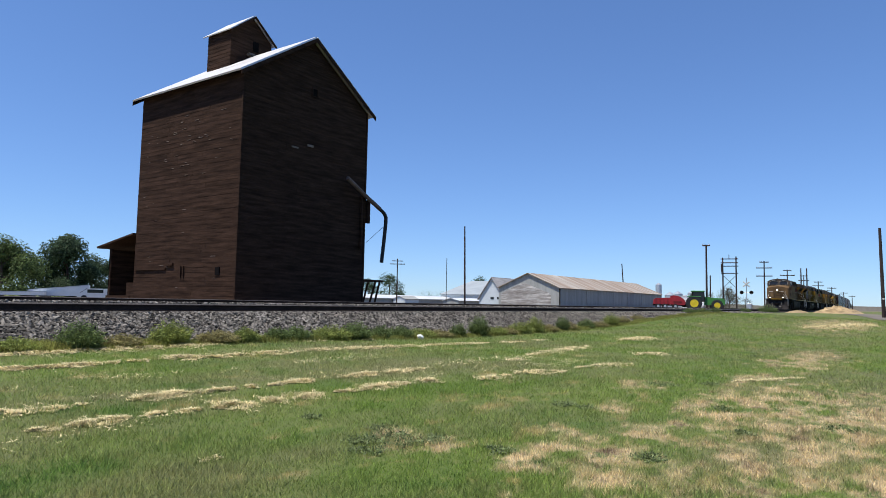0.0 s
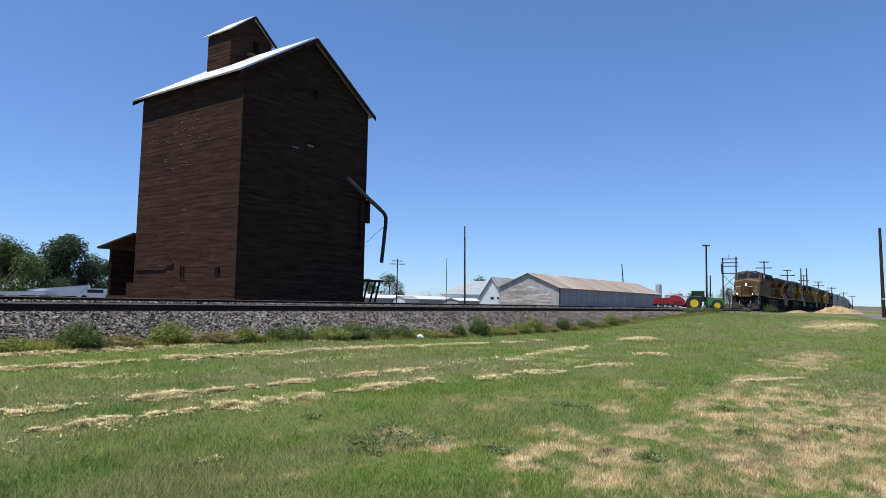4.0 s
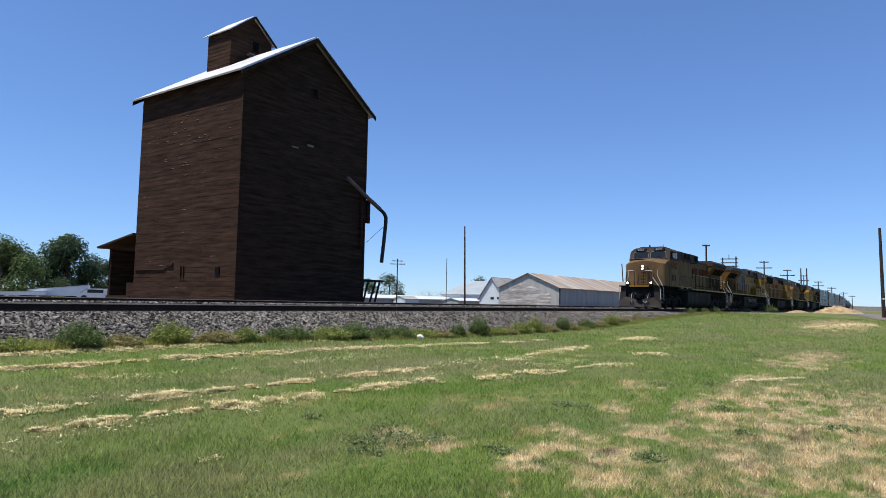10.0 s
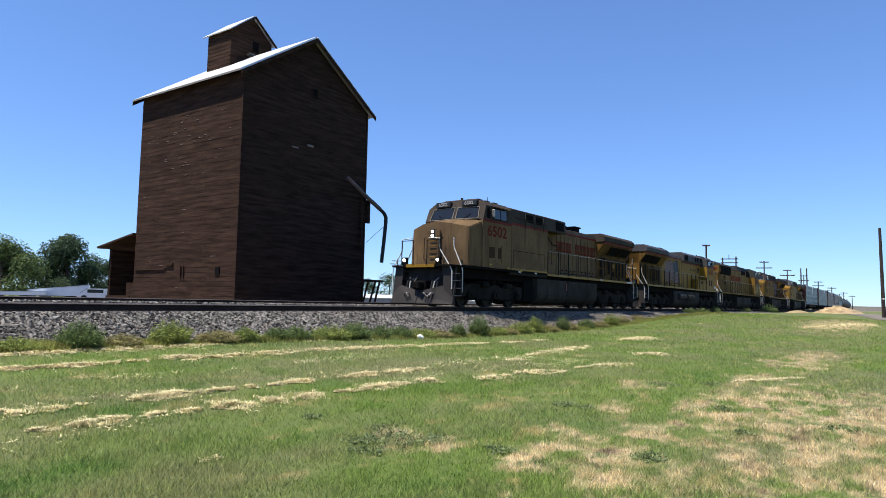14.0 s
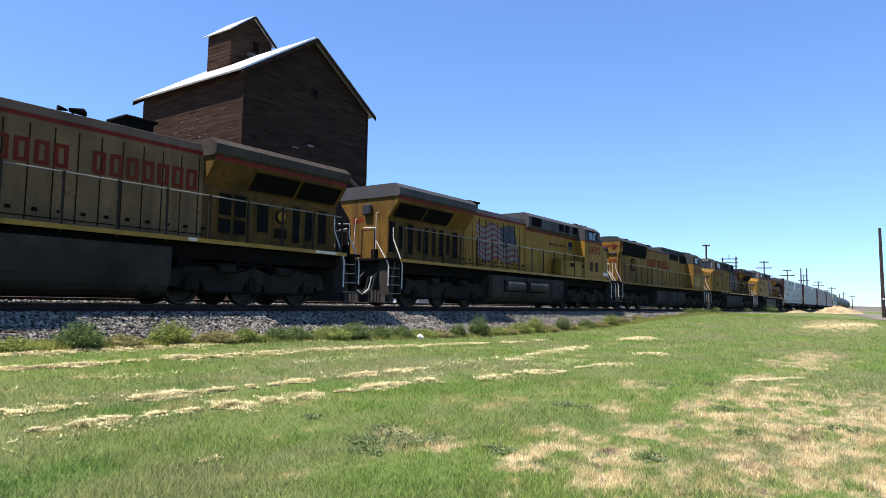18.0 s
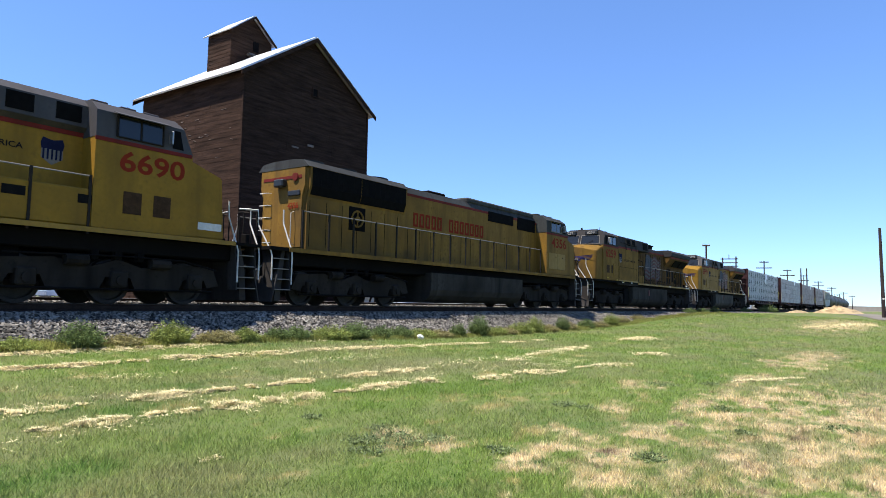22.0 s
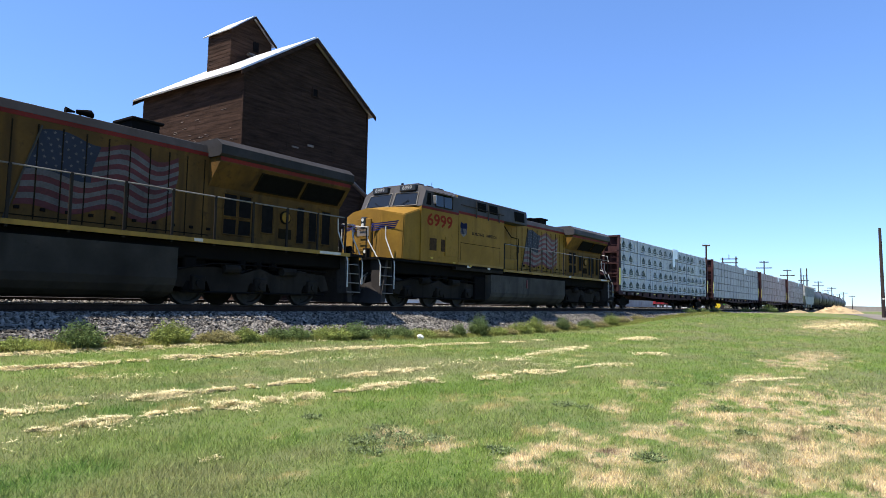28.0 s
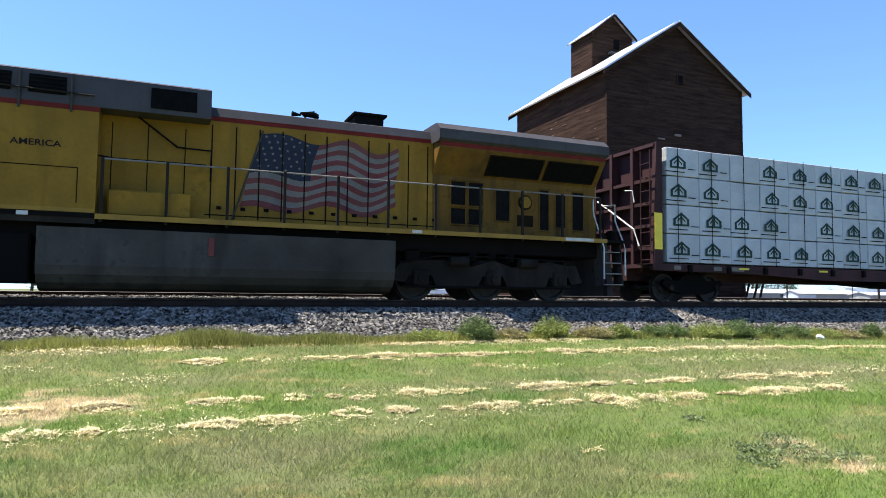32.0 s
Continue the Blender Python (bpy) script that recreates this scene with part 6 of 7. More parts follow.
def gabled(name, label, x0, x1, y0, y1, z0, ze, zr, along, wall, roof, over=0.3):
    """A shed with a gabled roof; along: the axis of its ridge."""
    b = thing(name, label, "building", pose(0, 0, 0))
    bm = bmesh.new()
    if along == "x":
        m = (y0 + y1) / 2
        prism(bm, [(y0, z0), (y1, z0), (y1, ze), (m, zr), (y0, ze)], "x", x0, x1)
    else:
        m = (x0 + x1) / 2
        prism(bm, [(x0, z0), (x1, z0), (x1, ze), (m, zr), (x0, ze)], "y", y0, y1)
    part("wall", bm, wall, b)
    for s in (-1, 1):
        bm = bmesh.new()
        if along == "x":
            k = (zr - ze) / (y1 - m)
            ye, z = m + s * (y1 - m + over), ze - k * over
            slab(bm, [(x0 - over, m, zr + 0.1), (x1 + over, m, zr + 0.1), (x1 + over, ye, z + 0.1), (x0 - over, ye, z + 0.1)], s * 0.1)
        else:
            k = (zr - ze) / (x1 - m)
            xe, z = m + s * (x1 - m + over), ze - k * over
            slab(bm, [(m, y0 - over, zr + 0.1), (m, y1 + over, zr + 0.1), (xe, y1 + over, z + 0.1), (xe, y0 - over, z + 0.1)], s * -0.1)
        part("roof", bm, roof, b)
    return b


# the old warehouse beside the siding
WX0, WX1, WY0, WY1 = 107.0, 164.5, 51.2, 63.6
ware = gabled("warehouse", "long grey sheet-clad warehouse with a rust-streaked metal roof", WX0, WX1, WY0, WY1, YARD, 4.5, 7.1, "x", M_SHEET, M_RUSTROOF, 0.35)
for k in range(10):
    z0, z1 = YARD + 0.42 * k, YARD + 0.42 * k + 0.40
    f = max(0.0, (z1 - 3.4) / 1.9)
    bm = bmesh.new()
    g = max(0.0, (z0 - 3.4) / 1.9)
    prism(bm, [(WY0 + 1.6 + 5.2 * g, z0), (WY1 - 0.6 - 4.2 * g, z0), (WY1 - 0.6 - 4.2 * f, z1), (WY0 + 1.6 + 5.2 * f, z1)], "x", WX0 - 0.06 - 0.01 * (k % 2), WX0 - 0.01)
    part("flaking_board", bm, M_WHITEWASH, ware, "flaking white painted board")
for k, x in enumerate((119, 133, 141, 150)):
    bm = bmesh.new()
    box(bm, x, x + 0.15, WY0 - 0.06, WY0 - 0.01, YARD, 4.4)
    part("door_edge", bm, M_GREYBOARD, ware)
bm = bmesh.new()
box(bm, WX0 + 0.05, WX0 + 0.3, WY0 - 0.1, WY0, YARD, 4.4)
part("corner_post", bm, M_VENT, ware)
annex = gabled("annex_shed", "pale shed with a low gabled roof beside the warehouse", 109.5, 124, 63.8, 69.5, YARD, 2.6, 6.5, "x", M_PALEWALL, M_GREYBOARD, 0.35)
bm = bmesh.new()
box(bm, 109.44, 109.5, 64.6, 65.4, 2.3, 2.7)
box(bm, 109.44, 109.5, 66.2, 66.9, 2.3, 2.7)
parts("window", bm, M_GLASS, annex)
gabled("metal_building", "pale blue-grey metal building with a broad roof", 124.0, 150.0, 75.0, 89.0, YARD, 3.4, 6.8, "y", M_PALEWALL, M_GREYROOF, 0.4)
gabled("low_white_shed", "long low shed with a white metal roof", 92.0, 150.0, 84.0, 92.0, YARD, 2.1, 2.75, "x", M_SHEET, M_WHITEROOF, 0.3)
gabled("small_grey_shed", "small pale grey gabled shed", 100.2, 104.5, 80.6, 83.6, YARD, 2.0, 2.55, "x", M_PALEWALL, M_SHEET, 0.15)
gabled("low_white_shed", "low shed with a white roof behind the metal building", 112.0, 122.0, 76.0, 80.0, YARD, 1.9, 2.4, "x", M_SHEET, M_WHITEROOF, 0.2)

# parked trailers and a van behind the elevator
def trailer(x, y, w, h, turn, low):
    t = thing("parked_trailer", "white box trailer parked in the yard", "trailer", pose(x, y, YARD, 0, 0, turn), "parked trailers")
    bm = bmesh.new()
    prism(bm, [(-w / 2, 0.35), (w / 2, 0.35), (w / 2, h), (-w / 2, low)], "y", -1.2, 1.2)
    part("box_body", bm, M_PVAN, t)
    bm = bmesh.new()
    prism(bm, [(-w / 2, low + 0.01), (w / 2, h + 0.01), (w / 2, h + 0.07), (-w / 2, low + 0.07)], "y", -1.22, 1.22)
    part("roof", bm, M_WHITEROOF, t)
    for k in (-w * 0.25, w * 0.25):
        bm = bmesh.new()
        tube(bm, [(k, -1.15, 0.35), (k, 1.15, 0.35)], 0.35, 12)
        part("wheel", bm, M_TYRE, t)
    return t


trailer(22.0, 56.2, 4.2, 0.62, -28, 0.5)
trailer(25.6, 56.6, 4.2, 1.2, -28, 0.75)
van = thing("parked_van", "white van parked behind the elevator", "van", pose(26.2, 52.0, YARD, 0, 0, -28))
bm = bmesh.new()
prism(bm, [(-1.3, 0.25), (1.3, 0.25), (1.3, 0.95), (-0.6, 0.95), (-1.05, 0.6), (-1.3, 0.5)], "y", -0.9, 0.9)
part("body", bm, M_PVAN, van)
bm = bmesh.new()
slab(bm, [(-1.07, -0.8, 0.62), (-1.07, 0.8, 0.62), (-0.64, 0.8, 0.93), (-0.64, -0.8, 0.93)], 0.02)
for s in (-1, 1):
    box(bm, -0.6, 0.5, s * 0.9, s * 0.91, 0.62, 0.88)
parts("window", bm, M_GLASS, van)
for x in (-0.8, 0.85):
    bm = bmesh.new()
    tube(bm, [(x, -0.92, 0.22), (x, 0.92, 0.22)], 0.22, 12)
    part("wheel", bm, M_TYRE, van)

# trees
tree("broadleaf_tree", "dense dark green broadleaf tree beyond the yard", 33.0, 88.0, YARD, 6.7, 9.5, M_LEAF2, 1, 0.1, 5200)
tree("broadleaf_tree", "lighter green broadleaf tree beyond the yard", 38.5, 96.0, YARD, 5.6, 8.5, M_LEAF2, 2, 0.1, 3000)
tree("broadleaf_tree", "tall dark green tree beyond the yard", 41.6, 90.5, YARD, 8.2, 7.6, M_LEAF, 3, 0.06, 6000)
tree("broadleaf_tree", "round dark green tree beside the elevator shed", 46.2, 93.5, YARD, 5.9, 7.0, M_LEAF, 4, 0.1, 3000)
tree("broadleaf_tree", "bluish green tree behind the low sheds", 114.6, 96.8, YARD, 6.3, 7.5, M_LEAF, 5, 0.15, 1500)
tree("broadleaf_tree", "small dark tree behind the low sheds", 110.0, 99.0, YARD, 5.5, 4.2, M_LEAF, 6, 0.15, 900)
tree("broadleaf_tree", "round tree top over the metal building", 186.0, 118.0, YARD, 9.0, 10.0, M_LEAF, 7, 0.4, 1000)
tree("broadleaf_tree", "dusty grey-green tree by the crossing", 195.5, 42.0, YARD, 5.9, 7.5, M_LEAF3, 8, 0.1, 1300)
tree("broadleaf_tree", "dusty grey-green bush tree by the crossing", 193.0, 46.5, YARD, 4.4, 6.0, M_LEAF3, 9, 0.1, 900)
tree("broadleaf_tree", "low dusty tree by the crossing", 196.5, 38.0, YARD, 3.2, 4.5, M_LEAF3, 10, 0.1, 700)
tree("broadleaf_tree", "distant dark tree behind the farm bins", 205.0, 54.0, YARD, 4.6, 6.0, M_LEAF, 11, 0.1, 700)
for i, (x, y, h) in enumerate(((150, 112, 3.6), (165, 118, 3.2), (125, 104, 2.6))):
    tree("distant_tree", "low distant tree on the skyline", x, y, YARD, h, 7.0, M_LEAF, 20 + i, 0.1, 400)

for i, (x, y, h, w) in enumerate(((-14, 88, 6.5, 11), (-4, 92, 7.5, 12), (6, 90, 6.8, 11), (15, 94, 7.6, 12), (24, 92, 7.0, 11))):
    tree("broadleaf_tree", "dense green broadleaf tree along the yard's far edge", x, y, YARD, h, w, M_LEAF if i % 2 else M_LEAF2, 40 + i, 0.08, 2000)

# poles
pole("utility_pole", "wooden utility pole with two crossarms", 57.8, 47.75, YARD, 6.35, 0.075, ((6.1, 0.62, -50), (5.75, 0.85, -50)))
pole("utility_pole", "thin bare wooden pole", 69.4, 49.1, YARD, 7.25, 0.05)
pole("utility_pole", "tall dark wooden pole beside the siding", 48.3, 32.15, YARD, 8.25, 0.085, (), (-0.05, 0.1))
pole("utility_pole", "wooden pole with a lamp arm behind the warehouse", 197.5, 72.5, YARD, 14.4, 0.22, (), (-0.8, 0.6))
pole("utility_pole", "tall wooden pole with a short crossarm", 106.9, 26.2, YARD, 11.25, 0.17, ((11.1, 0.55, -80),))
pole("utility_pole", "short bare wooden pole", 175.0, 42.0, YARD, 9.6, 0.2)
pole("utility_pole", "wooden pole with three crossarms", 187.4, 31.6, YARD, 13.8, 0.2, ((13.5, 1.1, -80), (12.0, 1.9, -80), (9.9, 1.9, -80)))
pole("utility_pole", "wooden pole with three crossarms", 237.7, 33.3, YARD, 14.2, 0.22, ((13.9, 1.2, -80), (12.3, 2.1, -80), (10.2, 2.0, -80)))
pole("utility_pole", "tall plain wooden pole", 248.1, 30.7, YARD, 15.1, 0.25)
pole("utility_pole", "tall plain wooden pole", 248.3, 29.0, YARD, 15.1, 0.25)
pole("utility_pole", "distant wooden pole with crossarms", 278.0, 33.5, YARD, 14.2, 0.22, ((13.9, 1.3, -80), (12.2, 1.8, -80)))
pole("utility_pole", "distant wooden pole with crossarms", 328.0, 34.0, YARD, 13.8, 0.25, ((13.4, 1.6, -80), (11.8, 2.2, -80)))
for i in range(5):
    x = 385 + 42 * i
    pole("utility_pole", "distant wooden pole with crossarms", x, 34.0 + 0.6 * i + (i % 2) * 5, YARD, 13.0 - 0.3 * i, 0.28, ((12.4 - 0.3 * i, 2.0, -80),))
pole("utility_pole", "leaning weathered wooden pole beside the road", PX, PY, 0.7, 9.37, 0.17, (), (-0.02, 0.11))

# transformer frame: two poles with five crossbars and a brace
fr = thing("pole_frame", "two-pole timber transformer frame with crossbars", "utility frame", pose(0, 0, 0))
for x, y, top in ((146.4, 32.6, 12.0), (146.9, 30.1, 12.2)):
    bm = bmesh.new()
    tube(bm, [(x, y, YARD), (x, y, top)], 0.17, 8, 0.13)
    part("post", bm, M_POLE, fr)
for z in (11.7, 10.9, 10.2, 8.7):
    bm = bmesh.new()
    tube(bm, [(146.3, 33.0, z), (147.0, 29.7, z)], 0.10, 5)
    part("crossbar", bm, M_POLE, fr)
for a, b in (((146.4, 32.6, 8.3), (146.9, 30.1, 5.6)), ((146.9, 30.1, 8.3), (146.4, 32.6, 5.6))):
    bm = bmesh.new()
    tube(bm, [a, b], 0.05, 4)
    part("brace", bm, M_POLE, fr)
bm = bmesh.new()
tube(bm, [(146.6, 31.4, 11.7), (146.6, 31.4, 12.6)], 0.07, 6)
tube(bm, [(146.3, 32.75, 8.9), (146.3, 32.75, 10.6)], 0.2, 8)
part("insulator", bm, M_POLE, fr)

# crossing signal
sg = thing("crossing_signal", "railway crossing signal with crossbuck and lamps", "crossing signal", pose(117.9, 22.6, YARD))
bm = bmesh.new()
tube(bm, [(0, 0, 0), (0, 0, 5.4)], 0.07, 8)
part("mast", bm, M_SILVER, sg)
for s in (-1, 1):
    bm = bmesh.new()
    tube(bm, [(-0.08, -0.5 * s, 4.75), (-0.08, 0.5 * s, 3.95)], 0.09, 4)
    part("crossbuck_board", bm, M_WHITE, sg, "white crossbuck board")
    bm = bmesh.new()
    tube(bm, [(-0.12, 0.75 * s, 3.0), (0.05, 0.75 * s, 3.0)], 0.3, 14)
    part("lamp_disc", bm, M_VENT, sg)
bm = bmesh.new()
tube(bm, [(0, -0.8, 3.0), (0, 0.8, 3.0)], 0.05, 6)
part("lamp_arm", bm, M_SILVER, sg)
bm = bmesh.new()
box(bm, -0.35, 0.35, -0.8, -0.1, 0, 1.2, 0.04)
part("relay_case", bm, M_SILVER, sg)

# farm machines and bins
def wheel_part(parent, x, y, z, r, w, hub):
    bm = bmesh.new()
    n = 20
    prof = [(r * 0.55, -w / 2), (r * 0.9, -w / 2), (r, -w * 0.35), (r, w * 0.35), (r * 0.9, w / 2), (r * 0.55, w / 2)]
    rings = [[bm.verts.new((x + q * math.cos(6.2832 * k / n), y + o, z + q * math.sin(6.2832 * k / n))) for k in range(n)] for q, o in prof]
    for a, b in zip(rings, rings[1:] + rings[:1]):
        for k in range(n):
            bm.faces.new((a[k], b[k], b[(k + 1) % n], a[(k + 1) % n]))
    bmesh.ops.recalc_face_normals(bm, faces=bm.faces[:])
    t = part("wheel", bm, M_TYRE, parent)
    bm = bmesh.new()
    for k in range(16):
        a = 6.2832 * k / 16
        c = (x + r * math.cos(a), z + r * math.sin(a))
        box(bm, c[0] - 0.05, c[0] + 0.05, y - w / 2, y + w / 2, c[1] - 0.05, c[1] + 0.05)
    parts("tyre_lug", bm, M_TYRE, t)
    bm = bmesh.new()
    tube(bm, [(x, y - w * 0.46, z), (x, y + w * 0.46, z)], r * 0.66, 18)
    tube(bm, [(x, y - w * 0.5, z), (x, y + w * 0.5, z)], r * 0.18, 10)
    part("rim", bm, hub, t)


tr = thing("farm_tractor", "green farm tractor with yellow wheel hubs", "tractor", pose(87.6, 21.9, YARD, 0, 0, -72))
for y in (-0.9, 0.9):
    wheel_part(tr, -1.15, y, 0.9, 0.92, 0.5, M_TRYEL)
    wheel_part(tr, 1.55, y * 0.95, 0.68, 0.68, 0.42, M_TRYEL)
bm = bmesh.new()
prism(bm, [(0.1, 0.7), (2.5, 0.75), (2.55, 1.35), (2.3, 1.55), (0.1, 1.72)], "y", -0.42, 0.42)
box(bm, -1.7, -0.2, -0.5, 0.5, 0.75, 1.15, 0.05)
part("bonnet", bm, M_TRGREEN, tr)
bm = bmesh.new()
prism(bm, [(-1.35, 1.1), (0.15, 1.1), (0.02, 2.35), (-1.25, 2.35)], "y", -0.72, 0.72)
cabt = part("cab", bm, M_GLASS, tr)
bm = bmesh.new()
box(bm, -1.45, 0.15, -0.8, 0.8, 2.35, 2.5, 0.05)
part("cab_roof", bm, M_TRGREEN, cabt)
bm = bmesh.new()
for x, x2 in ((-1.35, -1.25), (0.15, 0.02)):
    for y in (-0.72, 0.72):
        tube(bm, [(x, y, 1.1), (x2, y, 2.36)], 0.05, 5)
parts("cab_post", bm, M_VENT, cabt)
bm = bmesh.new()
for y in (-0.9, 0.9):
    box(bm, -1.9, -0.35, y - 0.28, y + 0.28, 1.72, 1.8, 0.02)
parts("mudguard", bm, M_TRGREEN, tr)
bm = bmesh.new()
tube(bm, [(0.4, 0.45, 1.5), (0.4, 0.45, 2.45)], 0.05, 8)
part("exhaust", bm, M_VENT, tr)

im = thing("farm_implement", "red towed farm baler with rounded hoods", "farm machine", pose(143.8, 43.0, YARD, 0, 0, -70))
bm = bmesh.new()
box(bm, -3.3, 3.2, -0.9, 0.9, 0.62, 0.9, 0.04)
part("chassis", bm, M_VENT, im)
bm = bmesh.new()
prism(bm, [(-3.3, 0.92), (0.2, 0.92), (0.3, 2.35), (-2.7, 2.25), (-3.2, 1.9)], "y", -1.1, 1.1)
part("bale_chamber", bm, M_FARMRED, im)
bm = bmesh.new()
hood_line = [(0.22, 0.92), (3.1, 0.80), (3.3, 1.3), (3.15, 1.75), (2.8, 2.15), (2.3, 2.5), (1.6, 2.78), (0.9, 2.86), (0.3, 2.7)]
prism(bm, hood_line, "y", -1.16, 1.16)
part("front_hood", bm, M_FARMRED, im)
for x in (-2.8, -2.0, -1.2, -0.4):
    for y in (-1.13, 1.13):
        bm = bmesh.new()
        box(bm, x, x + 0.14, y - 0.04, y + 0.04, 0.95, 2.2, 0.01)
        part("rib", bm, M_FARMDARK, im)
for y in (-1.175, 1.175):
    bm = bmesh.new()
    box(bm, 0.8, 2.5, y - 0.015, y + 0.015, 1.15, 1.65)
    part("side_panel", bm, M_FARMDARK, im, "darker red side panel")
for x in (-2.3, -0.9, 1.2):
    for y in (-1.2, 1.2):
        wheel_part(im, x, y, 0.5, 0.5, 0.3, M_SILVER)
bm = bmesh.new()
box(bm, 3.1, 5.0, -0.1, 0.1, 0.7, 0.9)
part("drawbar", bm, M_SILVER, im)
bm = bmesh.new()
prism(bm, [(2.6, 0.4), (4.4, 0.4), (3.4, 1.2), (2.8, 1.3)], "y", -0.9, 0.9)
part("pickup", bm, M_VENT, im)

for x, y, r, h, roof in ((219.4, 69.0, 1.0, 7.6, 0), (220.5, 65.6, 1.7, 4.2, 1), (221.0, 63.2, 1.5, 4.6, 1), (221.5, 61.0, 1.4, 3.6, 1), (222, 59.4, 1.0, 5.0, 0)):
    b = thing("farm_bin", "galvanised steel farm bin", "bin", pose(x, y, YARD), "farm bins")
    bm = bmesh.new()
    tube(bm, [(0, 0, 0), (0, 0, h)], r, 16)
    part("shell", bm, M_SILVER, b)
    bm = bmesh.new()
    tube(bm, [(0, 0, h), (0, 0, h + r * 0.6)], r * 1.03, 16, 0.1)
    part("cone_roof", bm, M_SILVER, b)
bx = thing("white_tank", "white storage tank near the farm machines", "tank", pose(176, 44.5, YARD))
bm = bmesh.new()
tube(bm, [(-2, 0, 1.6), (2, 0, 1.6)], 1.3, 16)
part("shell", bm, M_PVAN, bx)
bm = bmesh.new()
for x in (-1.3, 1.3):
    box(bm, x - 0.15, x + 0.15, -1.0, 1.0, 0, 0.9)
parts("saddle", bm, M_SILVER, bx)
bx2 = thing("equipment_case", "white equipment case beside the yard", "case", pose(170, 46.5, YARD))
bm = bmesh.new()
box(bm, -1.2, 1.2, -1.0, 1.0, 0, 3.0, 0.05)
part("body", bm, M_PVAN, bx2)
bm = bmesh.new()
box(bm, -1.3, 1.3, -1.1, 1.1, 3.0, 3.15, 0.03)
part("lid", bm, M_PVAN, bx2)

# dirt pile, road and far bluff
def mound(name, label, x, y, z, rx, ry, h, material, seed, category):
    rnd = random.Random(seed)
    verts, faces, n, m = [], [], 26, 8
    for j in range(m + 1):
        f = j / m
        for i in range(n):
            a = 6.2832 * i / n
            k = 1 + 0.35 * noise.noise(Vector((math.cos(a) * 2, math.sin(a) * 2, seed + f * 3)))
            verts.append((x + rx * (1 - f) * k * math.cos(a), y + ry * (1 - f) * k * math.sin(a), z + h * (math.sin(f * 1.57) ** 0.8) * (0.9 + 0.5 * noise.noise(Vector((i * 0.6, j, seed))))))
    for j in range(m):
        for i in range(n):
            faces.append((j * n + i, j * n + (i + 1) % n, (j + 1) * n + (i + 1) % n, (j + 1) * n + i))
    return tagged(quick(name, verts, faces, material, None, label, True), label, category)


mound("dirt_pile", "low pile of tan dirt and straw near the track", 110.2, 9.0, 0.85, 6.4, 3.2, 1.15, M_DIRT, 3, "dirt pile")
mound("dirt_pile", "flat strip of pale straw by the track", 98.0, 12.6, 0.95, 6.5, 1.4, 0.40, M_DIRT, 5, "dirt pile")
verts, faces = [], []
for i in range(61):
    f = i / 60.0
    for x0, y0, x1, y1 in ((66.0, 2.6, 106.0, 8.6), (66.0, -3.5, 124.0, 6.4)):
        x, y = x0 + (x1 - x0) * f, y0 + (y1 - y0) * f
        verts.append((x, y, ground_z(x, y) + 0.04))
for i in range(60):
    faces.append((2 * i, 2 * i + 1, 2 * i + 3, 2 * i + 2))
tagged(quick("road", verts, faces, M_ROAD, smooth=True), "pale grey gravel access road", "road", kind="structure")
bl = bmesh.new()
prof = [(-300, 0)] + [(-300 + 60 * k, 9 + 5 * noise.noise(Vector((k * 0.5, 3, 1)))) for k in range(1, 16)] + [(700, 0)]
prism(bl, [(y, max(z, 0)) for y, z in prof], "x", 1500, 1560)
tagged(link("backdrop", bl, M_HAZE), "low tan bluff on the horizon", "hill", kind="structure")
st = thing("road_sign", "small white sign on the roadside pole", "sign", pose(PX - 0.14, PY + 0.02, 2.6))
bm = bmesh.new()
box(bm, -0.02, 0.0, -0.12, 0.05, -0.06, 0.10, 0.004)
part("plate", bm, M_WHITE, st)
ball = thing("white_rock", "pale rounded stone in the trackside weeds", "stone", pose(15.8, 12.1, ground_z(15.8, 12.1) + 0.07))
bm = bmesh.new()
bmesh.ops.create_icosphere(bm, subdivisions=3, radius=0.10)
for vv in bm.verts:
    vv.co *= 1 + 0.35 * noise.noise(vv.co * 9)
    vv.co.z *= 0.8
part("stone_body", bm, M_PVAN, ball)

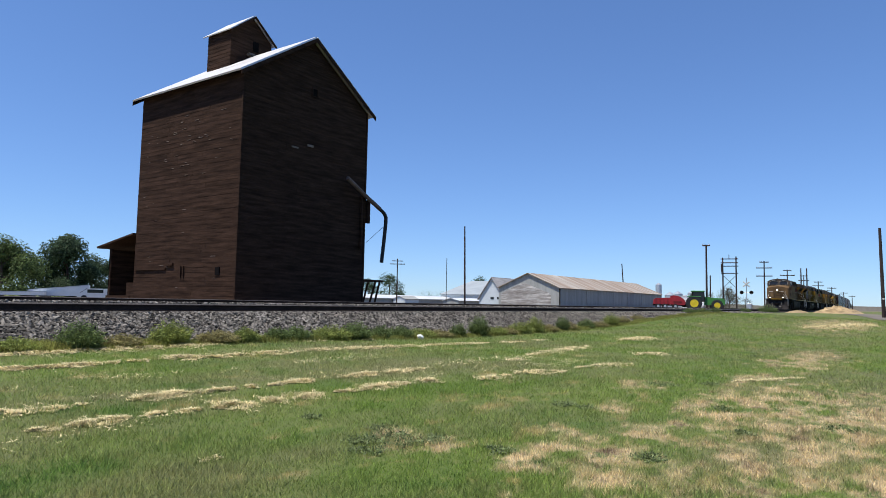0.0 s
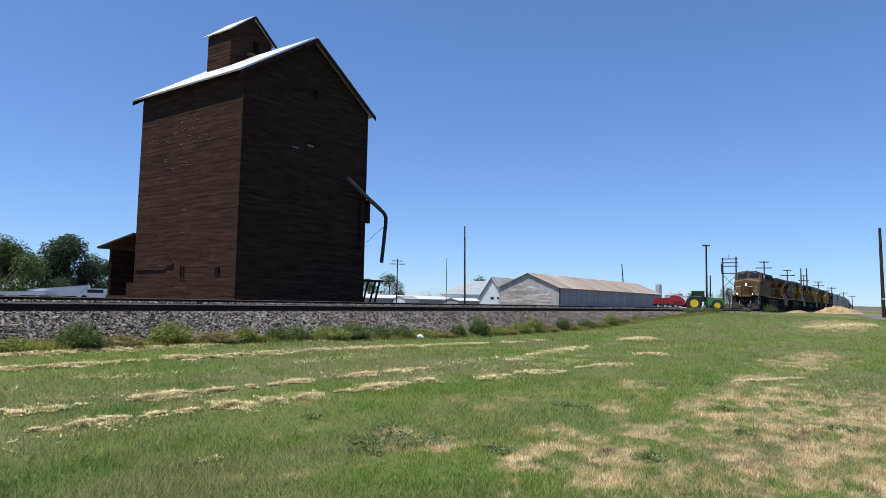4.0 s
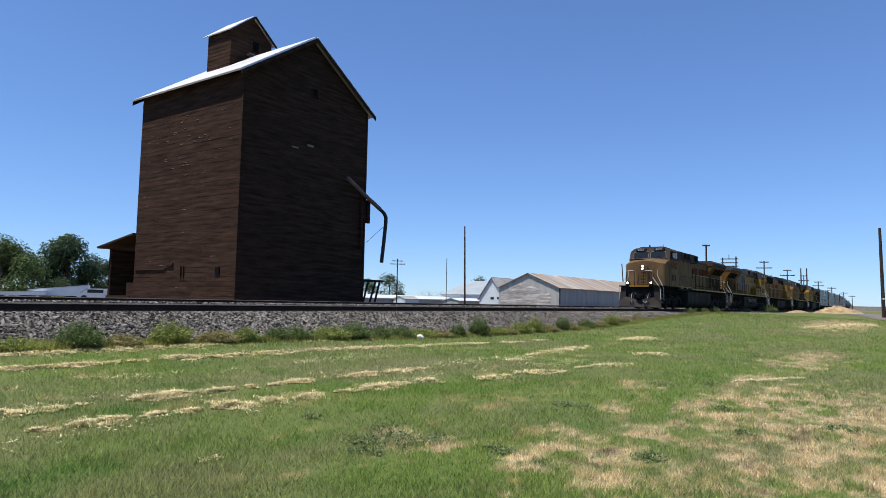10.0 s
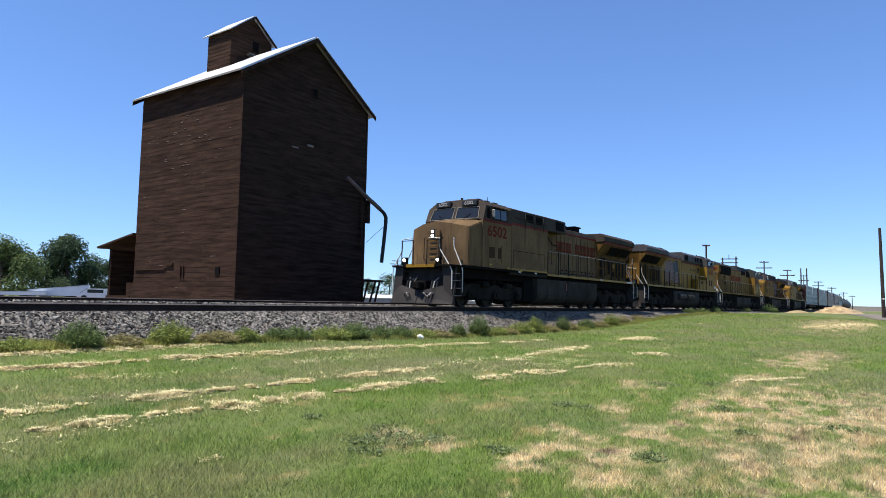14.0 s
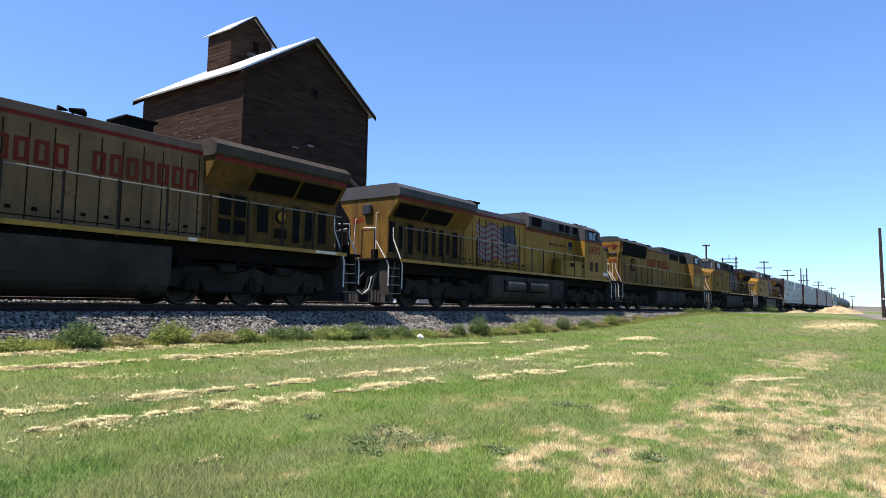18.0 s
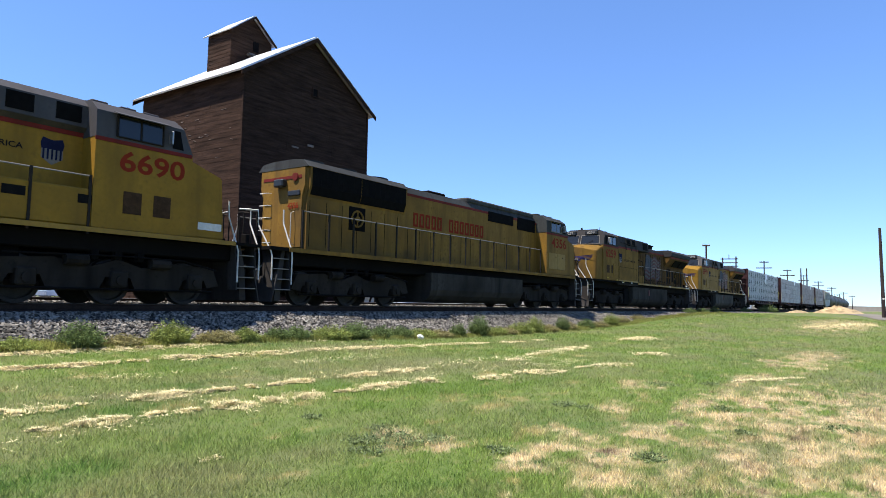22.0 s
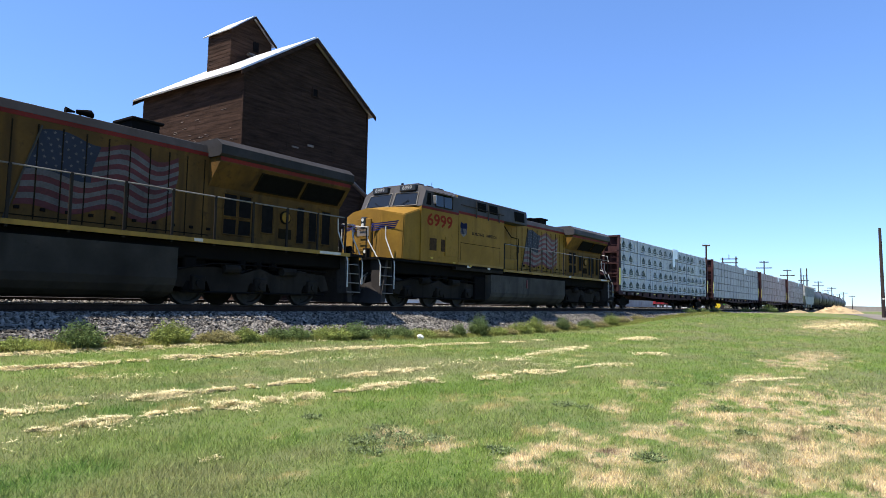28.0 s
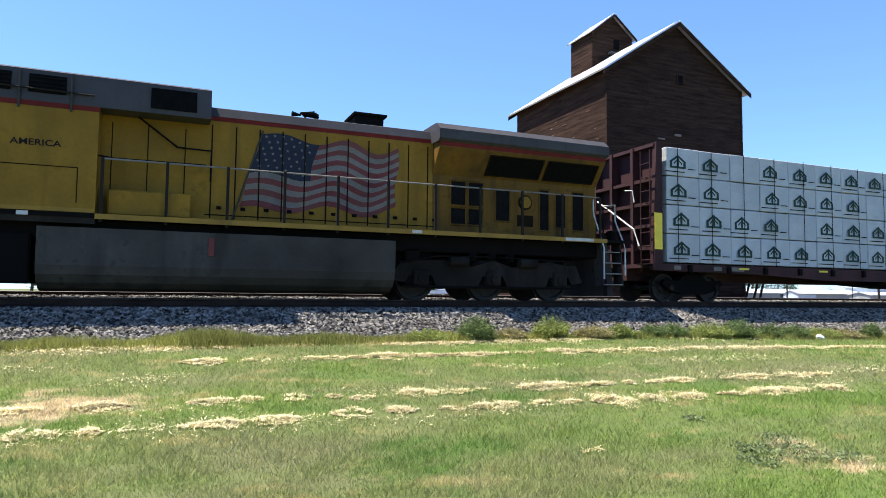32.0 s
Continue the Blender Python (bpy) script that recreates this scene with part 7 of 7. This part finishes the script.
# ---------------------------------------------------------------- ballast stones
def ballast_stones():
    rng = np.random.default_rng(5)
    unit = np.array([(1, 0, 0), (-1, 0, 0), (0, 1, 0), (0, -1, 0), (0, 0, 1), (0, 0, -1)], float)
    tri = np.array([(0, 2, 4), (2, 1, 4), (1, 3, 4), (3, 0, 4), (2, 0, 5), (1, 2, 5), (3, 1, 5), (0, 3, 5)])
    n = 66000
    u = rng.random(n)
    x = np.where(rng.random(n) < 0.85, -6 + 46 * u, 36 + 50 * u)
    f = rng.random(n)
    y0 = np.array([bend(v) for v in x])
    off = np.where(f < 0.80, -3.1 + 1.72 * (f / 0.8), -0.6 + 4.35 * ((f - 0.8) / 0.2))
    y = y0 + off
    toe = np.array([min(ground_z(a, b - 3.2) - 0.03, RAIL_Z - 0.3) for a, b in zip(x, y0)])
    top = RAIL_Z - 0.22
    k = np.clip((off + 3.2) / 1.45, 0, 1)
    z = np.where(off < -1.75, toe + (top - toe) * k, top + 0.015)
    z = np.where(off > 1.75, top + (toe - top) * np.clip((off - 1.75) / 1.45, 0, 1), z)
    between = (off > 1.2)
    z = np.where(between, RAIL_Z - 0.2 + 0.21 * np.clip((off - 1.6) / 1.0, 0, 1), z)
    size = rng.uniform(0.024, 0.068, n) * np.where(x > 36, 1.3, 1.0)
    a, b = rng.uniform(0, 6.28, n), rng.uniform(0, 3.14, n)
    ca, sa, cb, sb = np.cos(a), np.sin(a), np.cos(b), np.sin(b)
    st = rng.uniform(0.5, 1.3, (n, 6, 1))
    p = unit[None] * st
    px, py, pz = p[..., 0], p[..., 1], p[..., 2]
    qx, qz = px * cb[:, None] + pz * sb[:, None], -px * sb[:, None] + pz * cb[:, None]
    rx, ry = qx * ca[:, None] - py * sa[:, None], qx * sa[:, None] + py * ca[:, None]
    v = np.stack([rx, ry, qz * 0.8], -1) * size[:, None, None] + np.stack([x, y, z], -1)[:, None]
    faces = (tri[None] + 6 * np.arange(n)[:, None, None]).reshape(-1, 3)
    o = quick("ballast_stones", v.reshape(-1, 3).tolist(), faces.tolist(), M_STONE)
    return tagged(o, "angular grey crushed ballast stones along the track", "ballast", kind="stuff")


ballast_stones()


# ---------------------------------------------------------------- grass
def grass():
    rng = np.random.default_rng(9)
    n = 1150000
    # denser near the lawn's front: distance and bearing across the lawn
    d = 3.2 + 62.0 * rng.random(n) ** 2.25
    deg = rng.uniform(-34, 112, n)
    a = np.radians(deg)
    x, y = d * np.sin(a), d * np.cos(a)
    fade = np.clip((deg + 34) / 22, 0, 1) ** 2 * np.clip((112 - deg) / 20, 0, 1) ** 2 * np.clip((d - 3.0) / 1.2, 0.05, 1)
    keep = (y < 12.9) & (rng.random(n) < fade)
    x, y, d = x[keep], y[keep], d[keep]
    n = len(x)
    z = ground_heights(x, y)
    # tufts: taller and shorter stands of grass
    tuft = 0.75 + 0.3 * np.sin(x * 5.3 + 2.1 * np.sin(y * 3.1)) * np.sin(y * 6.7 + 1.7 * np.sin(x * 2.3)) + 0.2 * np.sin(x * 1.3 + y * 0.9) * np.sin(y * 1.9 - x * 0.4)
    h = rng.uniform(0.018, 0.066, n) * (1 + 0.02 * d) * np.clip(tuft, 0.35, 1.4)
    w = rng.uniform(0.0018, 0.0038, n) * (1 + 0.10 * d)
    t = rng.uniform(0, 6.28, n)
    lx, ly = rng.normal(0, 0.6, n) * h, rng.normal(0, 0.6, n) * h
    v = np.empty((n, 3, 3))
    v[:, 0] = np.stack([x - w * np.cos(t), y - w * np.sin(t), z - 0.01], -1)
    v[:, 1] = np.stack([x + w * np.cos(t), y + w * np.sin(t), z - 0.01], -1)
    v[:, 2] = np.stack([x + lx, y + ly, z + h], -1)
    f = np.arange(3 * n).reshape(-1, 3)
    return tagged(quick("grass_blades", v.reshape(-1, 3).tolist(), f.tolist(), M_BLADE), "short mown grass blades, green and straw", "grass", kind="stuff")


M_STRAW = mat("dry_clippings", (0.66, 0.57, 0.33), 0.85, vary=0.2, scale=2.0, island=0.35, spec=0.1, leafy=0.2)


def clippings():
    """Broken rows of dry mown straw that the mower left along the lawn, heaped in lumps, and looser tufts between them."""
    rnd = np.random.default_rng(31)
    near = [(-1.12, -1.0), (-0.96, -0.72), (-0.61, -0.45), (-0.3, -0.15), (-0.08, 0.1), (0.15, 0.67), (0.8, 1.18), (1.55, 1.9), (2.1, 2.38), (2.66, 2.9), (2.98, 3.52), (3.72, 4.25),
            (4.44, 4.95), (5.1, 5.36), (5.5, 5.97), (6.2, 6.58), (6.63, 7.62), (7.92, 8.2)]
    middle = [(-1.4, -1.04), (-0.75, -0.3), (0.28, 0.96), (1.2, 1.48), (1.66, 1.86), (2.5, 2.9), (3.0, 3.62), (3.98, 4.75), (4.83, 5.38), (5.59, 5.77), (5.89, 6.68), (7.25, 8.0), (8.23, 9.2)]
    far = [(0.28, 0.85), (1.13, 1.4), (1.84, 2.6), (2.77, 4.35), (4.24, 5.95), (6.28, 7.1), (7.0, 9.05), (9.33, 10.4), (10.6, 11.45), (11.5, 13.5), (13.7, 16.6), (17.2, 18.6), (19.5, 20.3)]
    heaps = [(a, b, 6.2 + 0.12 * math.exp(-((a - 2) / 1.2) ** 2) - 0.035 * max(0.0, a - 3), 0.0, 0.115, 1.0) for a, b in near]
    heaps += [(a, b, 7.22 - 0.03 * max(0.0, a), 0.0, 0.115, 0.9) for a, b in middle]
    heaps += [(a, b, 10.15 + 0.05 * math.sin(a) - (0.12 if 6.9 < a < 9 else 0), 0.0, 0.17, 0.9) for a, b in far]
    heaps += [(1.9, 2.15, 6.98, 0.1, 0.07, 0.7), (2.8, 3.0, 7.02, 0.1, 0.07, 0.7), (3.12, 3.3, 4.5, 0.0, 0.06, 0.2), (17.2, 18.6, 6.0, -0.2, 0.22, 1.0), (12.3, 14.4, 5.5, -0.17, 0.13, 0.8),
              (8.9, 9.8, 5.62, 0.0, 0.12, 0.8), (10.2, 11.4, 5.7, -0.3, 0.13, 0.8), (13.9, 18.7, 7.4, 0.14, 0.2, 0.7), (23.0, 26.2, 8.6, 0.0, 0.3, 0.8), (12.0, 12.7, 6.92, 0.0, 0.1, 0.8),
              (-4.0, 1.0, 12.0, 0.0, 0.35, 0.12), (4.0, 8.6, 11.9, 0.02, 0.3, 0.22), (13.2, 15.2, 2.7, -0.4, 0.14, 0.7), (42.0, 54.0, 5.0, -0.2, 0.5, 0.8)]
    pts = []
    for a, b, y, slope, half, dense in heaps:
        size = b - a
        for _ in range(int(dense * size * 4300 * half / 0.09 * (0.25 if a > 12 else 0.6 if a > 8 else 1.0))):
            u = rnd.uniform(-0.04, 1.04)
            x = a + size * u
            lump = max(0.12, 0.8 + 1.1 * noise.noise(Vector((x * 3.1, y * 3.1, 0.4))))
            edge = max(0.05, 1 - max(0.0, abs(u - 0.5) * 2 - 0.55) / 0.6)
            hw = half * lump * edge
            v = rnd.normal(0, 0.85) * hw
            if noise.noise(Vector((x * 6.0, (y + v) * 9.0, 2.2))) < 0.02 + rnd.normal(0, 0.16):
                continue
            pts.append((x, y + slope * (x - a) + v + 0.06 * noise.noise(Vector((x * 1.7, y, 5.0))), 0.03 * max(0.15, 1 - (v / max(hw, 0.01)) ** 2) * edge * lump))
    # loose straw between the rows
    for _ in range(16000):
        x = rnd.uniform(-3, 14)
        y = rnd.choice((6.15, 7.1, 10.1, 8.7, 12.0)) + rnd.normal(0, 0.22)
        if noise.noise(Vector((x * 0.9, y * 1.4, 7.7))) > 0.05:
            pts.append((x, y, 0.02))
    p = np.array(pts)
    n = len(p)
    d = np.hypot(p[:, 0], p[:, 1])
    z = ground_heights(p[:, 0], p[:, 1]) + p[:, 2] * rnd.random(n) * 1.3 + 0.014
    ln_, w = rnd.uniform(0.02, 0.06, n) * (1 + 0.04 * d), rnd.uniform(0.0022, 0.0045, n) * (1 + 0.12 * d)
    t, lift = rnd.uniform(0, 6.28, n), rnd.normal(0.04, 0.2, n)
    c, s = np.cos(t), np.sin(t)
    v = np.empty((n, 3, 3))
    v[:, 0] = np.stack([p[:, 0] - s * w, p[:, 1] + c * w, z], -1)
    v[:, 1] = np.stack([p[:, 0] + s * w, p[:, 1] - c * w, z], -1)
    v[:, 2] = np.stack([p[:, 0] + c * ln_, p[:, 1] + s * ln_, z + ln_ * lift], -1)
    return tagged(quick("straw_clippings", v.reshape(-1, 3).tolist(), np.arange(3 * n).reshape(-1, 3).tolist(), M_STRAW), "broken rows of dry straw clippings on the lawn", "straw", kind="stuff")


clippings()
grass()

# ---------------------------------------------------------------- trackside weeds
M_WEED = mat("weed_green", (0.215, 0.25, 0.068), 0.8, vary=0.35, scale=4, island=0.5, spec=0.15, leafy=0.35)
M_WEED2 = mat("weed_dark", (0.130, 0.175, 0.060), 0.8, vary=0.35, scale=4, island=0.5, spec=0.15, leafy=0.35)
M_WEED3 = mat("weed_dry", (0.26, 0.23, 0.10), 0.85, vary=0.3, scale=4, island=0.5, spec=0.15, leafy=0.35)


def weed(x, y, h, w, material, seed, label, name="weed_bush", dense=1.0, leaf=0.75):
    """A trackside plant: many thin stalks that fan out, with small leaves."""
    rnd = random.Random(seed)
    t = thing(name, label, "plant", pose(x, y, ground_z(x, y)), "trackside weeds")
    verts, faces = [], []
    for _ in range(int((260 + 420 * w) * dense)):
        a, r = rnd.uniform(0, 6.28), w * 0.5 * math.sqrt(rnd.random())
        bx, by = r * math.cos(a) * 0.6, r * math.sin(a) * 0.6
        hh = h * rnd.uniform(0.45, 1.0) * (1 - 0.55 * (2 * r / w) ** 2)
        tx, ty = r * math.cos(a) * 1.25 + rnd.gauss(0, 0.03), r * math.sin(a) * 1.25 + rnd.gauss(0, 0.03)
        s = 0.008
        k = len(verts)
        verts += [(bx - s, by, 0), (bx + s, by, 0), (tx, ty, hh)]
        faces.append((k, k + 1, k + 2))
        for _ in range(8):
            f = rnd.uniform(0.2, 1.0)
            p = Vector((bx + (tx - bx) * f, by + (ty - by) * f, hh * f))
            e = Vector((rnd.gauss(0, 1), rnd.gauss(0, 1), rnd.uniform(-0.2, 1))).normalized() * rnd.uniform(0.04, 0.09) * leaf
            q = e.cross(Vector((rnd.gauss(0, 1), rnd.gauss(0, 1), 1))).normalized() * rnd.uniform(0.009, 0.02) * leaf
            k = len(verts)
            verts += [tuple(p), tuple(p + e * 0.5 + q), tuple(p + e), tuple(p + e * 0.5 - q)]
            faces.append((k, k + 1, k + 2, k + 3))
    quick("foliage", verts, faces, material, t)
    return t


G, DK, DY = "bushy green weed at the foot of the ballast", "dark green weed clump at the foot of the ballast", "dry seeding weed at the foot of the ballast"
for i, (x, y, h, w, m, lb) in enumerate((
        (5.95, 12.3, 0.58, 0.62, M_WEED2, DK), (7.75, 12.3, 0.56, 0.66, M_WEED, G), (12.3, 12.35, 0.42, 0.9, M_WEED, G), (13.2, 12.3, 0.52, 0.72, M_WEED2, DK), (14.45, 12.45, 0.42, 0.5, M_WEED2, DK),
        (15.3, 12.5, 0.40, 0.7, M_WEED2, DK), (18.4, 12.5, 0.5, 0.45, M_WEED2, DK), (19.7, 12.5, 0.82, 0.6, M_WEED2, DK), (20.8, 12.5, 0.36, 0.7, M_WEED, G), (22.9, 12.6, 0.5, 0.8, M_WEED, G),
        (24.1, 12.6, 0.72, 0.6, M_WEED, G), (26.9, 12.7, 0.72, 0.5, M_WEED2, DK), (27.8, 12.8, 0.4, 0.6, M_WEED3, DY), (29.7, 12.8, 0.5, 0.7, M_WEED2, DK), (33.1, 12.9, 0.72, 0.7, M_WEED, G),
        (8.9, 12.35, 0.30, 0.7, M_WEED3, DY), (9.6, 12.3, 0.36, 0.5, M_WEED, G), (10.6, 12.4, 0.34, 0.5, M_WEED2, DK), (11.2, 12.4, 0.40, 0.55, M_WEED2, DK), (6.8, 12.4, 0.26, 0.6, M_WEED3, DY),
        (4.9, 12.4, 0.26, 0.7, M_WEED, G), (16.4, 12.6, 0.32, 0.9, M_WEED, G), (17.4, 12.6, 0.28, 0.8, M_WEED3, DY), (21.7, 12.6, 0.30, 0.8, M_WEED3, DY), (25.4, 12.7, 0.34, 0.8, M_WEED3, DY),
        (31.4, 12.9, 0.34, 0.8, M_WEED3, DY), (35.5, 13.2, 0.45, 0.7, M_WEED3, DY), (38.5, 13.4, 0.4, 0.8, M_WEED3, DY), (52.0, 14.0, 0.45, 0.8, M_WEED2, DK), (56.0, 14.1, 0.45, 0.9, M_WEED2, DK),
        (62.0, 14.5, 0.6, 0.8, M_WEED2, DK), (88.0, 14.6, 1.1, 1.7, M_WEED2, DK), (91.5, 14.5, 0.7, 1.0, M_WEED2, DK), (76.0, 14.7, 0.6, 0.9, M_WEED2, DK))):
    weed(x, y, h * 1.05, w * 1.1, m, 100 + i, lb)

M_STRIP = mat("rough_grass", (0.245, 0.25, 0.068), 0.85, vary=0.35, scale=0.8, island=0.5, spec=0.15, leafy=0.35)


# a strip of rough grass between the lawn and the ballast
def rough_strip():
    rng = np.random.default_rng(12)
    n = 150000
    x = -7 + 67 * rng.random(n) ** 1.9
    y = 12.45 + 0.55 * np.clip((x - 14) / 24, 0, 1) + rng.normal(0, 0.2, n)
    keep = rng.random(n) < 0.45 + 0.55 * (np.sin(x * 1.9) * np.sin(x * 0.63 + 2) > -0.25)
    x, y = x[keep], y[keep]
    n = len(x)
    z = ground_heights(x, y)
    h = rng.uniform(0.05, 0.20, n) * np.where(x < 4.5, 1.5, 1.0) * (0.8 + 0.4 * np.sin(x * 2.1) * np.sin(x * 0.77 + 1))
    w = rng.uniform(0.005, 0.012, n)
    t = rng.uniform(0, 6.28, n)
    lx, ly = rng.normal(0, 0.35, n) * h, rng.normal(0, 0.35, n) * h
    v = np.empty((n, 3, 3))
    v[:, 0] = np.stack([x - w * np.cos(t), y - w * np.sin(t), z], -1)
    v[:, 1] = np.stack([x + w * np.cos(t), y + w * np.sin(t), z], -1)
    v[:, 2] = np.stack([x + lx, y + ly, z + h], -1)
    return tagged(quick("rough_grass", v.reshape(-1, 3).tolist(), np.arange(3 * n).reshape(-1, 3).tolist(), M_STRIP), "rough uncut grass along the track bed", "grass", kind="stuff")


rough_strip()


M_WEED4 = mat("weed_grey_green", (0.20, 0.24, 0.105), 0.8, vary=0.3, scale=4, island=0.5, spec=0.15, leafy=0.3)


# low dark-leaved weeds on the bare patch and in the lawn
LW = "low dark-leaved weed in the dry lawn"
for i, (x, y, h, w) in enumerate(((5.07, 4.33, 0.09, 0.3), (4.57, 4.11, 0.09, 0.34), (4.76, 3.86, 0.1, 0.36), (5.03, 3.72, 0.1, 0.34), (4.3, 3.85, 0.08, 0.28), (4.9, 4.05, 0.08, 0.3), (4.91, 5.19, 0.06, 0.16),
                                  (7.91, 3.72, 0.1, 0.3), (7.95, 3.43, 0.08, 0.25), (11.2, 3.45, 0.14, 0.5), (9.4, 2.13, 0.12, 0.3), (7.9, 1.58, 0.1, 0.25), (12.1, 2.97, 0.12, 0.3), (20.2, 3.66, 0.2, 0.5),
                                  (9.1, 0.77, 0.12, 0.4), (6.0, 1.98, 0.08, 0.3), (5.2, 3.09, 0.08, 0.28))):
    weed(x, y, h * 0.55, w, M_WEED4, 300 + i, LW, "lawn_weed", 0.13 if x < 7 else 0.1, 0.5)

# ---------------------------------------------------------------- the train on its track
def gone(t):
    """Metres that the train has gone since 19 s."""
    u = (t - 19.0) / 10.0
    return 67.519 * u + 0.421 * u * u - 0.655 * u ** 3 - 0.35 * math.exp(-((t - 27.8) / 1.8) ** 2)


def rows_for(x, length, turn):
    rows = []
    for i in range(33):
        t = float(i)
        c = x - gone(t)
        a, b = c - length * 0.3, c + length * 0.3
        dy = (bend(b) - bend(a)) / (b - a)
        rows.append((t, pose(c, (bend(a) + bend(b)) / 2, RAIL_Z, 0, 0, turn + math.degrees(math.atan(dy)))))
    return rows


FLEET = [
    (ge_loco("locomotive", "sun-faded dusty yellow leading locomotive with lit headlights", "6502", M_YEL_DULL, M_NUM_OLD, "bars", True, False, False, M_DUSTY), 0),
    (ge_loco("locomotive", "bright yellow locomotive with a painted flag, running backwards", "6690", M_YEL, M_NUM, "flag", False, False, True, M_CGREY, None, None, M_GRIME), 180),
    (emd_loco("locomotive", "yellow locomotive with black radiator grilles, running backwards", "4356", M_YEL_MID), 180),
    (ge_loco("locomotive", "yellow locomotive with a faded flag and dusty hood", "6259", M_YEL_OLD, M_NUM, "flag", False, True, True, None, M_SOOT), 0),
    (ge_loco("locomotive", "clean yellow locomotive with a painted flag and grey roof", "6999", M_YEL, M_NUM, "flag", False, True, True, M_CGREY, None, M_TANK, M_GRIME), 0),
]
LENGTHS = [b for a, b in PLACES]
FLEET += [
    (lumber_car("flat car loaded with white wrapped lumber bundles, green marks", LENGTHS[5], 4, 17, M_WRAP, True, True), 0),
    (lumber_car("flat car loaded with dull white wrapped lumber bundles", LENGTHS[6], 5, 20, M_WRAP_OLD, False, True), 0),
    (lumber_car("flat car loaded with pinkish wrapped lumber bundles", LENGTHS[7], 4, 14, M_WRAP_PINK, False, False), 0),
    (lumber_car("flat car loaded with pale pinkish wrapped lumber", LENGTHS[8], 4, 12, M_WRAP_PINK, False, False), 0),
    (hopper_car("grey covered hopper car with ribbed sides", LENGTHS[9]), 0),
]
first_tank = tank_car("black tank car with a railed dome platform", 18.2)
FLEET.append((first_tank, 0))
for _ in range(6):
    FLEET.append((copy_thing(first_tank, pose(0, 0, 0)), 0))


def motions():
    for (v, turn), (x, length) in zip(FLEET, PLACES):
        walk(v, rows_for(x, length, turn))
    turned = {v.name: turn for v, turn in FLEET}
    for w, x, r, v in WHEELS:
        sign = -1 if turned[v.name] == 0 else 1
        step = 3 if r > 0.5 else 2
        rows = []
        for k in range(0, 32 * FPS + 1, step):
            rows.append((k / FPS, pose(x, 0, r, 0, math.degrees(sign * gone(k / FPS) / r) % 360.0, 0)))
        walk(w, rows)


motions()
